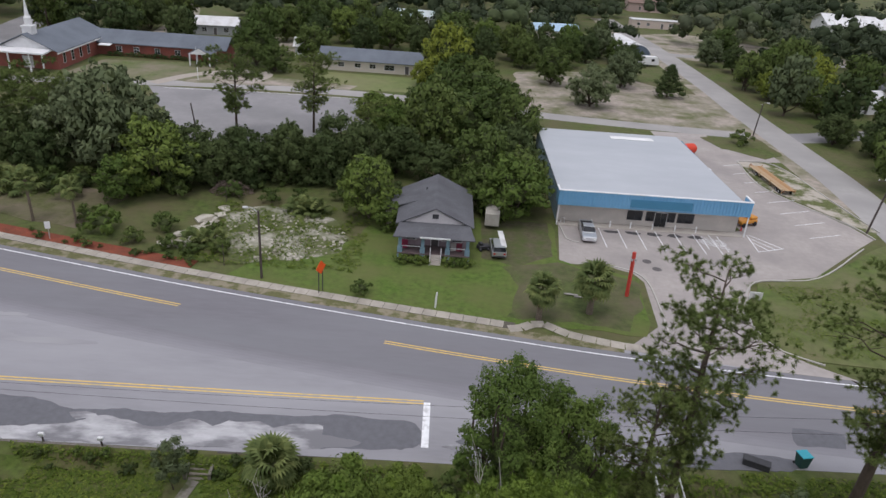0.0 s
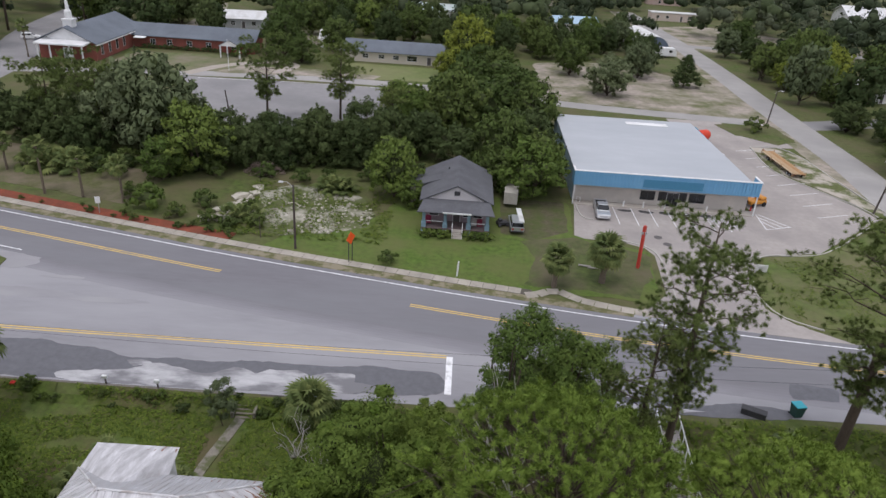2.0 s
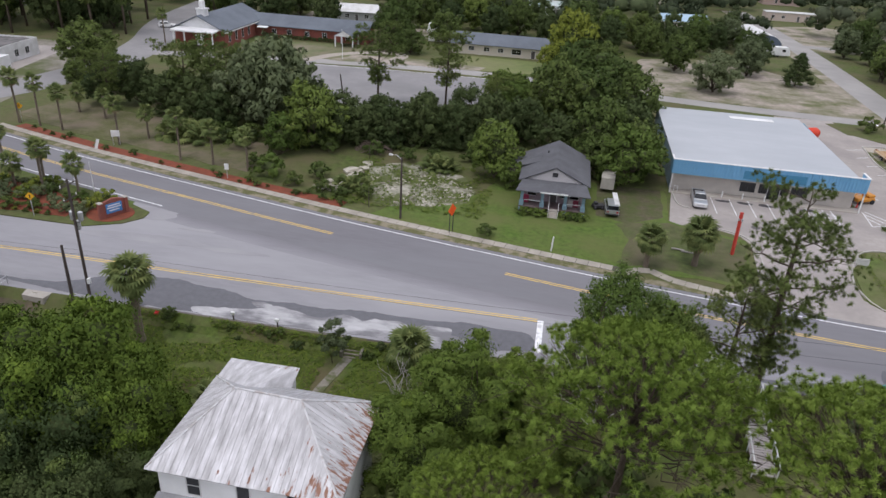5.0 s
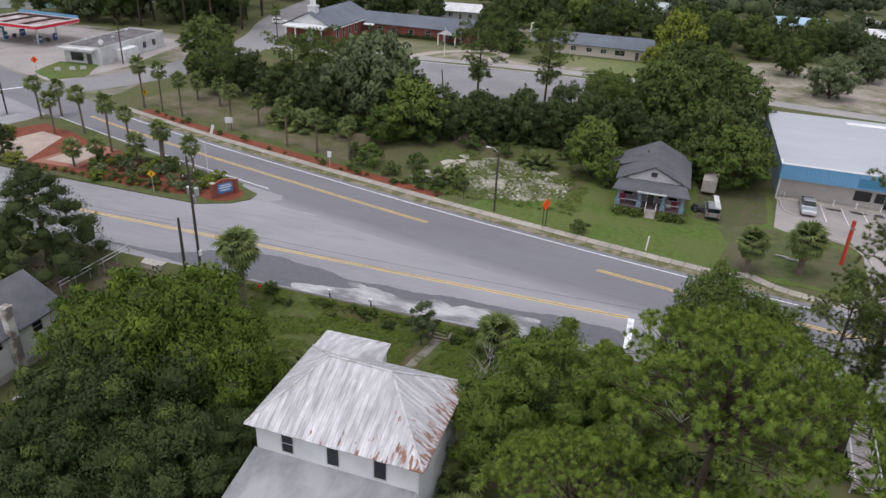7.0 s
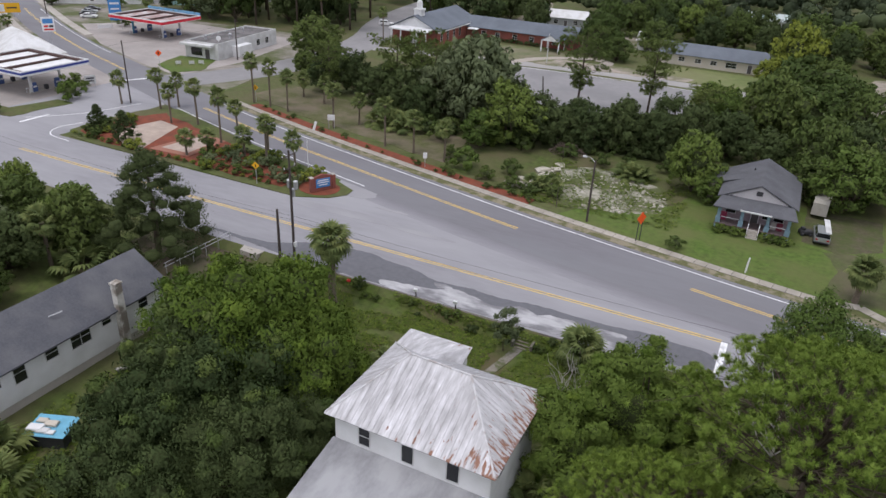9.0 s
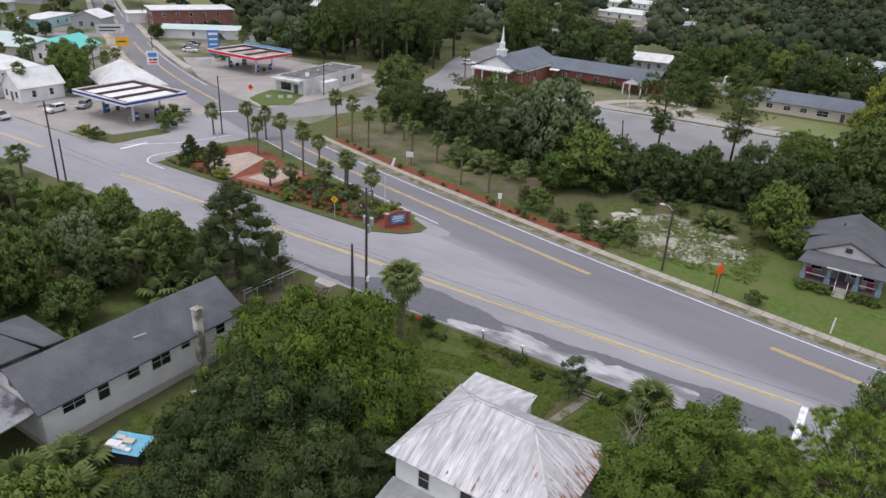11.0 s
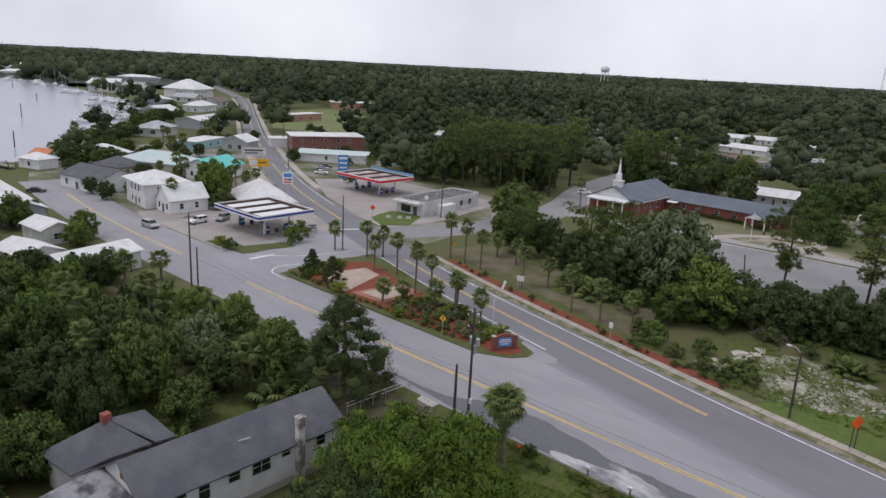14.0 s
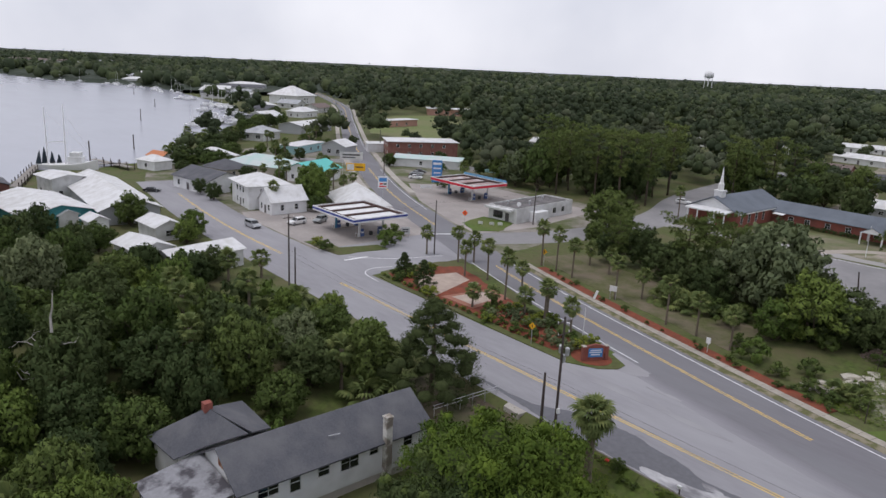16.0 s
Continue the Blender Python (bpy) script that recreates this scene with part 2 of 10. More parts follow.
def offset(line, d):
    """The line moved d metres to its left."""
    out = []
    for i, p in enumerate(line):
        a, b = line[max(0, i - 1)], line[min(len(line) - 1, i + 1)]
        t = (b - a) / np.linalg.norm(b - a)
        out.append(p + d * np.array((-t[1], t[0])))
    return out


def ribbon(line, d0, d1, z0, z1):
    """A slab along a line, from d0 to d1 metres to its left."""
    a, b = offset(line, d0), offset(line, d1)
    mb, n = MB(), len(line)
    v = [(*p, z1) for p in a] + [(*p, z1) for p in b] + [(*p, z0) for p in a] + [(*p, z0) for p in b]
    f = []
    for i in range(n - 1):
        f += [(i, i + 1, n + i + 1, n + i), (2 * n + i + 1, 2 * n + i, 3 * n + i, 3 * n + i + 1), (i + 1, i, 2 * n + i, 2 * n + i + 1), (n + i, n + i + 1, 3 * n + i + 1, 3 * n + i)]
    f += [(0, n, 3 * n, 2 * n), (n - 1, 3 * n - 1, 4 * n - 1, 2 * n - 1)]
    return mb.add(v, f)


def arc(line, step):
    """The line sampled every step metres."""
    out, left = [line[0]], step
    for a, b in zip(line, line[1:]):
        d, done = np.linalg.norm(b - a), 0.0
        while d - done >= left:
            done += left
            out.append(a + (b - a) * done / d)
            left = step
        left -= d - done
    return out


def cut(line, x0, x1):
    return [p for p in line if x0 <= p[0] <= x1]


def wobble(poly, amount=0.4, step=1.5, seed=1):
    """A closed outline with an uneven edge."""
    rng, out = random.Random(seed), []
    for i, p in enumerate(poly):
        q = poly[(i + 1) % len(poly)]
        n = max(1, int(math.dist(p, q) / step))
        for k in range(n):
            t = k / n
            out.append((p[0] + (q[0] - p[0]) * t + rng.uniform(-amount, amount), p[1] + (q[1] - p[1]) * t + rng.uniform(-amount, amount)))
    return out


def inside(x, y, poly):
    c = False
    for i in range(len(poly)):
        (x0, y0), (x1, y1) = poly[i - 1], poly[i]
        if (y0 > y) != (y1 > y) and x < (x1 - x0) * (y - y0) / (y1 - y0) + x0:
            c = not c
    return c


def yard_z(x, y):
    """The ground's height: level, but for the yards south of the street, which lie about a metre lower."""
    s = lambda a, b, v: (lambda t: t * t * (3 - 2 * t))(min(1.0, max(0.0, (v - a) / (b - a))))
    return -1.0 * s(44.0, 42.4, y) * s(-72, -62, x)


# ---- ground, water and roads ----
def axis(lo, hi, fine_lo, fine_hi, fine):
    a, step = list(np.arange(fine_lo, fine_hi + 1e-6, fine)), fine
    left, right = [], []
    x, s = fine_lo, fine
    while x > lo:
        s = min(s * 1.35, 260)
        x -= s
        left.append(max(x, lo))
    x, s = fine_hi, fine
    while x < hi:
        s = min(s * 1.35, 260)
        x += s
        right.append(min(x, hi))
    return left[::-1] + a + right


GX, GY = axis(-4700, 4700, -76, 66, 1.6), axis(-4700, 4700, -10, 47, 1.0)
gmb = MB()
nx = len(GX)
gmb.v = [(x, y, yard_z(x, y) + (0.06 * noise.noise(Vector((x * 0.3, y * 0.3, 0))) if y < 43 else 0.0)) for y in GY for x in GX]
gmb.f = [(j * nx + i, j * nx + i + 1, (j + 1) * nx + i + 1, (j + 1) * nx + i) for j in range(len(GY) - 1) for i in range(nx - 1)]
solo("ground", gmb, GRASS, "flat ground of rough grass and sandy soil", "ground", "structure", smooth=True)

SHORE = [(-215, -60), (-222, 0), (-232, 20), (-257, 31), (-253, 47), (-260, 58), (-264, 74), (-303, 95), (-381, 151), (-452, 198), (-496, 206), (-560, 224), (-655, 238),
         (-770, 252), (-863, 250), (-973, 186), (-1163, 155), (-1700, 90), (-2600, -200), (-2600, -1500), (-215, -1500)]
solo("water", MB().prism([(x, y) for x, y in SHORE], -0.2, 0.05), WATER, "calm grey bay water under an overcast sky", "water", "structure")

# the main road: its double yellow line is the centre
MAIN = smooth_line([(-760, 420), (-547, 325), (-403, 241), (-302, 181), (-239, 146), (-195, 123), (-163, 108.5), (-139, 99.5), (-118, 92), (-97.5, 84.6), (-79.3, 79.0), (-67.2, 75.7), (-46.9, 70.7),
                    (-26.9, 66.0), (-4.4, 61.5), (8.2, 59.3), (17, 57.9), (26.2, 56.8), (40, 55.4), (70, 53.5), (140, 52)], 3.0)
STREET = smooth_line([(-222, 60), (-199, 57), (-173, 54), (-149, 52.4), (-127, 52.1), (-104, 52.0), (-60, 51.8), (-20, 52.0), (0, 52.2), (20, 52.2)], 3.0)
SIDE = smooth_line([(-121, 90), (-113, 104), (-108, 118), (-106, 140), (-111, 165), (-125, 205), (-140, 300)], 4.0)
BACK = smooth_line([(-108, 152), (-80, 158), (-45, 163), (-11, 162.5), (20, 156), (40, 153), (70, 150)], 4.0)
EAST = smooth_line([(62, 40), (69, 80), (70.5, 95), (73, 120), (73.3, 140), (73.4, 172), (74, 200), (73.5, 250), (70, 330)], 4.0)
CROSS = smooth_line([(-262, 108), (-245, 132), (-230, 148), (-214, 162), (-190, 190), (-165, 225)], 4.0)

apron = [(-54.5, 63.5), (-58, 58.4), (-40, 50), (0, 46), (66, 47), (66, 60), (40, 60), (0, 66), (-51, 72), (-56, 71)]
solo("pavement", MB().prism(apron, -0.1, 0.022), ASPHALT_OLD, "wide worn light-grey asphalt where the two streets meet", "road", "structure")
solo("road_1", ribbon(MAIN, -4.7, 4.9, -0.1, 0.030), ASPHALT_DARK, "two-lane asphalt highway with double yellow centre line", "road", "structure")
solo("road_2", ribbon(STREET, -7.6, 7.4, -0.1, 0.026), ASPHALT_OLD, "worn light-grey asphalt street", "road", "structure")
for k in range(6):
    u = (k + 1) / 7
    tone = [a + (b - a) * u for a, b in zip((0.170, 0.164, 0.18), (0.25, 0.245, 0.264))]
    solo("worn_asphalt", ribbon(cut(MAIN, -50, 62), -4.7 - 0.42 * (k + 1), -4.7 - 0.42 * k, -0.05, 0.029), mat("asphalt_blend", tone, 0.9, var=0.14, scale=1.3, col2=[c * 1.1 for c in tone], scale2=0.25, edge=0.4, coord="World", stretch=(0.2, 1, 1)), "worn asphalt seam between highway and street", "road", "structure")
solo("road_3", ribbon(SIDE, -5.5, 5.5, -0.1, 0.018), ASPHALT_FAR, "asphalt side street past the corner store", "road", "structure")
solo("road_4", ribbon(BACK, -2.6, 2.6, -0.1, 0.014), ASPHALT_SAND, "narrow back road behind the store", "road", "structure")
solo("road_5", ribbon(EAST, -3.9, 3.7, -0.1, 0.022), ASPHALT_SAND, "straight grey asphalt side road beside the parking lot", "road", "structure")
solo("road_6", ribbon(CROSS, -4.5, 4.5, -0.1, 0.016), ASPHALT_FAR, "cross street in the town", "road", "structure")
solo("road_7", MB().prism([(-126, 58), (-105, 58), (-105, 82), (-116, 90), (-126, 88)], -0.1, 0.020), ASPHALT_OLD, "short link between the two streets", "road", "structure")
solo("road_8", ribbon(smooth_line([(68, 248), (110, 247), (160, 252), (240, 250)]), -3, 3, -0.1, 0.014), ASPHALT_SAND, "unpaved lane at the end of the side road", "road", "structure")

solo("road_9", ribbon(smooth_line([(75, 150.5), (84, 153), (96, 157.5), (150, 170)]), -3.4, 3.4, -0.1, 0.017), ASPHALT_FAR, "asphalt cross street meeting the side road", "road", "structure")

# markings
def marking(name, mb, material, label):
    return solo(name, mb, material, label, "road marking", "structure")


for lo, hi in ((-760, -252), (-222, -131), (-98, -26.7), (-4.4, 140)):
    for d in (-0.19, 0.19):
        marking("yellow_line", ribbon(cut(MAIN, lo, hi), d - 0.07, d + 0.07, 0.02, 0.036), YELLOW, "painted yellow centre line")
for lo, hi in ((-200, -124), (-104, 0.6)):
    for d in (-0.19, 0.19):
        marking("yellow_line", ribbon(cut(STREET, lo, hi), d - 0.07, d + 0.07, 0.02, 0.034), YELLOW, "painted yellow centre line")
marking("edge_line", ribbon(cut(MAIN, -98, 140), 3.95, 4.12, 0.02, 0.036), WHITE_LINE, "painted white edge line")
marking("edge_line", ribbon(cut(MAIN, -101, -50), -4.05, -3.88, 0.02, 0.036), WHITE_LINE, "painted white edge line")
marking("edge_line", ribbon(cut(MAIN, -700, -262), 4.0, 4.15, 0.02, 0.036), WHITE_LINE, "painted white edge line")
marking("edge_line", ribbon(cut(MAIN, -220, -150), 4.0, 4.15, 0.02, 0.036), WHITE_LINE, "painted white edge line")
marking("stop_bar", MB().box(0.0, 46.3, 0.02, 0.62, 52.2, 0.034), WHITE_LINE, "painted white stop bar")
marking("stop_bar", MB().box(-116.5, 60.5, 0.02, -115.9, 66, 0.034), WHITE_LINE, "painted white stop bar")
marking("edge_line", ribbon(smooth_line([(-101, 58.2), (-106.5, 59.0), (-108.6, 62.0), (-107.6, 66)], 1), -0.08, 0.08, 0.02, 0.036), WHITE_LINE, "curved white line round the island")
marking("edge_line", ribbon(smooth_line([(-118, 62.5), (-112, 70), (-109, 80)], 2), -0.07, 0.07, 0.02, 0.036), WHITE_LINE, "painted white lane line")
marking("stop_bar", MB().box(-127.5, 92.5, 0.02, -122.0, 93.1, 0.038, pose(-124, 93, 0, 0, 0, 60) @ pose(124, -93, 0)), WHITE_LINE, "painted white stop bar")
marking("stop_bar", MB().box(66.0, 148.6, 0.02, 66.5, 151.8, 0.03), WHITE_LINE, "painted white stop bar")

# worn asphalt and washed gravel along the near edge of the street
def blob(pts, rough=0.12, seed=1):
    """A rounded, uneven closed outline through pts."""
    p = [pts[-1]] + list(pts) + [pts[0], pts[1]]
    line = smooth_line(p, 0.6)
    n0 = max(2, int(math.dist(p[0], p[1]) / 0.6))
    n1 = max(2, int(math.dist(p[-2], p[-1]) / 0.6))
    rng = random.Random(seed)
    return [(q[0] + rng.uniform(-rough, rough), q[1] + rng.uniform(-rough, rough)) for q in line[n0:-n1 - 1]]


for k, pts in enumerate(([(-62, 46.0), (-52, 46.2), (-46, 49.2), (-40, 50.2), (-36.4, 49.6), (-33.1, 49.4), (-29.6, 48.4), (-25.4, 48.8), (-22.4, 48.6), (-18.1, 49.2), (-14.2, 49.2), (-9.3, 49.4), (-7.0, 49.8), (-3.6, 49.5), (-0.6, 49.3), (-0.4, 46.3), (-6.4, 45.6), (-15.5, 44.9), (-24.5, 44.6), (-33.5, 44.5), (-46, 44.6)], [(33.6, 51.8), (35.8, 51.8), (37.9, 51.4), (37.2, 49.6), (35, 49.6), (33.0, 49.6)], [(4, 46.4), (14, 46.2), (21.7, 45.9), (30.9, 46.3), (31.9, 47.6), (26.9, 48.1), (22.4, 47.5), (12, 48.4), (4, 48.1)])):
    solo("asphalt_patch", MB().prism(blob(pts, 0.1, k), 0.0, 0.0315), ASPHALT_PATCH, "dark smooth asphalt strip along the street edge", "road patch", "structure")
for k, pts in enumerate(([(-35.2, 45.4), (-31.2, 46.2), (-28.7, 46.8), (-27.2, 47.8), (-24.5, 47.4), (-21.8, 46.8), (-19.6, 48.0), (-17.5, 47.4), (-16.4, 48.0), (-13.9, 48.2), (-12.4, 47.5), (-11.0, 48.3), (-8.3, 48.3), (-8.2, 47.2), (-4.9, 46.5), (-7.9, 45.5), (-18.5, 44.7), (-27.6, 44.5), (-33.6, 44.4)],
                         [(-29.7, 47.9), (-28.4, 48.1), (-27.2, 47.7), (-28.8, 47.2)],
                         [(3, 46.2), (22, 46.2), (21, 47.0), (5, 47.1)], [(-56, 57.3), (-44, 57.6), (-40, 58.6), (-47, 59.4), (-54, 58.8)], [(-46, 61.9), (-42, 61.8), (-41, 62.3), (-44, 62.5)], [(-41.4, 57.9), (-37.3, 58.5), (-32.0, 58.3), (-33, 57.8), (-37.6, 57.4)], [(-55, 64.2), (-50, 63.4), (-47.6, 65.0), (-50, 66.6), (-54, 66.8)])):
    solo("washed_gravel", MB().prism(blob(pts, 0.12, 20 + k), 0.0, 0.0355 + 0.0006 * k), CONC_LIGHT if k < 3 else mat("sandy_scuff", (0.335, 0.33, 0.34), 0.9, var=0.12, scale=1.0, col2=(0.262, 0.255, 0.274), scale2=0.5, cover=0.6, edge=0.4, coord="World", stretch=(0.4, 1, 1)), "pale washed gravel and old concrete at the street edge", "gravel", "structure")

# verge, sidewalk slabs and mulch along the main road
solo("verge", ribbon(cut(MAIN, -99, 21), 4.9, 6.3, -0.05, 0.045), mat("verge_grass", (0.115, 0.115, 0.05), 0.95, var=0.3, scale=3, col2=(0.24, 0.21, 0.15), scale2=0.6, cover=0.45, coord="World", bump=0.4), "thin dry grass strip between road and sidewalk", "verge", "structure")
solo("red_mulch", ribbon(cut(MAIN, -96, -29.5), 7.7, 9.7, -0.05, 0.06), MULCH, "strip of red mulch along the sidewalk", "mulch", "structure")
solo("lawn", MB().prism(wobble([(-26, 71), (-12, 69), (8.5, 66.4), (24, 66), (26, 79), (16, 83), (17, 95), (6, 95), (-7, 96), (-11, 84), (-22, 77)], 0.4, 2.5, 3), -0.05, 0.03), LAWN, "mown green front lawn", "lawn", "structure")
solo("lawn", MB().prism(wobble([(37, 66), (39, 63.4), (44, 62.6), (66, 62), (68, 78), (66, 95), (62, 92), (50.5, 82.6), (41.5, 80.2), (37.6, 72)], 0.15, 2.5, 4), -0.05, 0.10), mat("corner_weeds", (0.078, 0.112, 0.024), 0.95, var=0.5, scale=0.9, col2=(0.14, 0.135, 0.065), scale2=0.12, cover=0.5, edge=0.25, coord="World", bump=0.8, detail=10.0), "grass corner beside the parking lot", "lawn", "structure")
solo("lawn", MB().prism(wobble([(-97, 97), (-80, 91), (-60, 86.5), (-46, 82.5), (-44, 95), (-70, 103), (-95, 108)], 0.4, 3, 5), -0.05, 0.025), mat("park_grass", (0.082, 0.09, 0.03), 0.95, var=0.4, scale=2, col2=(0.165, 0.135, 0.095), scale2=0.15, cover=0.5, edge=0.25, coord="World", bump=0.4), "thin park grass with bare sandy patches", "lawn", "structure")
solo("sand_patch", MB().prism(wobble([(-29, 91), (-24, 94), (-15, 92), (-11, 84), (-14, 79), (-22, 76.5), (-28, 80)], 1.0, 1.5, 6), -0.05, 0.034), SAND, "bare white sand and rubble with weeds", "sand", "structure")
# Brown weedy patch, painted darker for the shade of nearby trees.
solo("lawn", MB().prism(wobble([(8.5, 68), (22, 67), (25.4, 74), (25.6, 79), (16, 82.4), (9, 80.4), (10.5, 75)], 0.5, 1.5, 33), -0.05, 0.033), mat("shaded_palm_weeds", (0.066, 0.088, 0.024), 0.95, var=0.5, scale=1.0, col2=(0.115, 0.10, 0.06), scale2=0.2, cover=0.45, edge=0.3, coord="World", bump=0.8, detail=10.0), "weedy brown-green lawn round the palms, darkened for tree shade", "lawn", "structure")
LANE = smooth_line([(-86, 218), (-94, 269), (-113, 309), (-120, 361), (-140, 435)], 4.0)
SANDY = mat("sandy_lot", (0.33, 0.285, 0.245), 0.95, var=0.3, scale=0.7, col2=(0.11, 0.12, 0.05), scale2=0.13, cover=0.42, edge=0.25, coord="World", bump=0.4, detail=8.0)
solo("sand_patch", MB().prism(wobble([(17, 159), (36, 156.5), (58, 153.5), (69, 152), (69.3, 170), (69.6, 186), (60, 190), (52, 205), (40, 207), (30, 206), (19, 200)], 1.0, 2.5, 7), -0.05, 0.012), SANDY, "sandy vacant lot with thin weeds", "sand", "structure")
solo("sand_patch", ribbon(EAST[15:], 3.7, 6.8, -0.05, 0.017), SANDY, "sandy shoulder along the side road", "verge", "structure")
solo("sand_patch", MB().prism(wobble([(70, 238), (100, 243), (130, 240), (150, 262), (96, 300), (76, 290)], 1.0, 4, 17), -0.05, 0.008), SANDY, "sandy yard at the end of the side road", "sand", "structure")
solo("sand_patch", ribbon(LANE, -3.2, 3.2, -0.05, 0.018), SANDY, "pale sandy lane among the trees", "lane", "structure")
solo("sand_patch", MB().prism(wobble([(-58, 205), (-40, 204), (-38, 218), (-44, 230), (-57, 226)], 0.8, 3, 19), -0.05, 0.012), SANDY, "sandy yard behind the church", "sand", "structure")
solo("sand_patch", MB().prism(wobble([(-60, 163), (-40, 165), (-22, 166), (-20, 170), (-40, 174), (-56, 172)], 0.8, 3, 18), -0.05, 0.026), SANDY, "bare sandy verge behind the empty lot", "sand", "structure")
solo("sand_patch", MB().prism(wobble([(62.2, 131), (57.6, 131), (57, 118), (64.6, 103), (66, 97), (67.6, 100), (66.3, 114), (66, 126)], 0.15, 2.5, 8), -0.05, 0.09), mat("kerb_grass", (0.10, 0.115, 0.04), 0.95, var=0.3, scale=2, col2=(0.40, 0.36, 0.31), scale2=0.25, cover=0.5, coord="World"), "grass strip with washed sand between lot and road", "verge", "structure")
solo("sand_patch", MB().prism(wobble([(64, 134), (69, 137), (68, 149), (55, 147), (57, 140)], 0.3, 2, 9), -0.05, 0.05), GRASS, "grass corner with a bush", "verge", "structure")
solo("field", MB().prism([(-398, 252), (-440, 308), (-435, 362), (-300, 262), (-290, 215), (-332, 212)], -0.05, 0.03), FIELD, "open green school field", "field", "structure")

solo("sand_patch", MB().prism(wobble([(-190, 58), (-120, 58), (-102, 90), (-117, 158), (-175, 153), (-215, 183), (-262, 203), (-298, 203), (-303, 150), (-284, 107), (-258, 68), (-215, 52)], 0.6, 5, 51), -0.05, 0.005), mat("town_ground", (0.25, 0.225, 0.20), 0.95, var=0.3, scale=0.6, col2=(0.085, 0.10, 0.035), scale2=0.09, cover=0.5, edge=0.2, coord="World", detail=8.0), "sandy town lots with worn grass", "ground", "structure")

# parking lots and forecourts
solo("parking_lot", MB().prism([(16.4, 82.5), (23, 82), (25.6, 80.7), (26.5, 78.5), (25.5, 68), (20, 62.2), (44, 60), (40, 62.6), (36.6, 66.5), (36.9, 72), (40.8, 80.6), (50.2, 83), (61.6, 93.6), (65.5, 97), (64.2, 102), (56.6, 117), (57.2, 131), (69, 133), (69, 139),
                           (57, 139), (57, 149), (45, 149), (45.4, 97), (18, 96)], -0.05, 0.016), CONC_LOT, "pale worn concrete parking lot", "parking lot", "structure")
solo("parking_lot", MB().prism(wobble([(-66, 157.5), (-11, 159.5), (-14, 143), (-22, 128), (-38, 119), (-47, 123), (-58, 143)], 0.5, 4, 11), -0.05, 0.010), ASPHALT_FAR, "empty faded asphalt parking lot with a sandy edge", "parking lot", "structure")
solo("forecourt", MB().prism([(-162, 60.2), (-127, 60.2), (-118, 66), (-117, 86), (-126, 91), (-160, 103), (-168, 104), (-168, 62)], -0.05, 0.012), CONC_LOT, "stained concrete gas station forecourt", "forecourt", "structure")
solo("forecourt", MB().prism([(-186, 129), (-160, 113.5), (-132, 103), (-120, 100), (-118, 118), (-124, 150), (-170, 150)], -0.05, 0.010), CONC_LOT, "pale concrete gas station forecourt", "forecourt", "structure")
solo("lawn", MB().prism(wobble([(-131, 105), (-134, 115), (-124, 116.5), (-119, 106.5), (-123, 101.5)], 0.3, 2, 12), -0.05, 0.10), LAWN, "grass bed at the corner with low signs", "lawn", "structure")
solo("lawn", MB().prism(wobble([(-133, 60.6), (-120, 61.5), (-119, 73), (-123, 73), (-125, 65), (-133, 63.5)], 0.3, 2, 13), -0.05, 0.10), GRASS, "weedy grass edge of the forecourt", "verge", "structure")
for d, w in ((5.6, 2.2), (-8.0, 2.2)):
    solo("pavement", ribbon(cut(MAIN, -560, -172), d, d + w, -0.05, 0.10), CONCRETE, "concrete sidewalk along the town road", "pavement", "structure")
solo("lawn", MB().prism([(-88, 164), (-86, 180), (-66, 183), (-56, 180), (-56, 166), (-70, 161)], -0.05, 0.02), mat("church_grass", (0.105, 0.13, 0.045), 0.95, var=0.35, scale=1, col2=(0.2, 0.175, 0.125), scale2=0.12, cover=0.5, edge=0.3, coord="World"), "thin church lawn with dry patches", "lawn", "structure")
solo("lawn", MB().prism([(-34, 166), (-34, 184), (-6, 184), (-4, 168)], -0.05, 0.02), FIELD, "dry pale lawn in front of the ranch house", "lawn", "structure")
solo("sand_patch", ribbon(smooth_line([(-66, 160), (-60, 171), (-50, 178), (-44, 176), (-46, 166)], 2), -1.6, 1.6, -0.05, 0.03), mat("sand_drive", (0.36, 0.32, 0.28), 0.95, var=0.15, scale=1, coord="World"), "sandy drive looping to the church porch", "drive", "structure")
# Real soil, with the overhanging trees' shade added to its dark colour.
solo("drive", MB().prism(wobble([(6.4, 82), (10.5, 80.5), (15.8, 84), (16.2, 95), (6.4, 95)], 0.2, 2, 14), -0.05, 0.036), mat("shaded_soil", (0.10, 0.085, 0.055), 0.95, var=0.4, scale=1.5, col2=(0.07, 0.09, 0.025), scale2=0.4, cover=0.5, edge=0.3, coord="World", bump=0.6), "worn soil drive with leaf litter beside the bungalow, darkened for tree shade", "drive", "structure")

# the island between the two streets
ISLAND = [(-51.6, 65.2), (-51.4, 63.4), (-53, 61.2), (-57, 59.2), (-68, 59.3), (-82, 59.6), (-97, 59.4), (-103, 60.0), (-105.6, 62), (-106.2, 68), (-105.4, 76), (-103.5, 80.2), (-100, 81), (-95.7, 79.6), (-78, 73.6), (-66, 70.2), (-57, 67.8)]
solo("island", MB().prism(ISLAND, -0.05, 0.14), GRASS, "raised grass traffic island", "island", "structure")
solo("red_mulch", MB().prism(wobble([(-104.3, 63), (-98, 60.8), (-82, 60.8), (-70, 61), (-60.5, 61), (-61, 65.5), (-68, 68), (-82, 72), (-92, 75), (-100, 77.5), (-104, 72)], 0.4, 1.5, 15), 0.0, 0.17), MULCH, "red mulch bed on the island", "mulch", "structure")
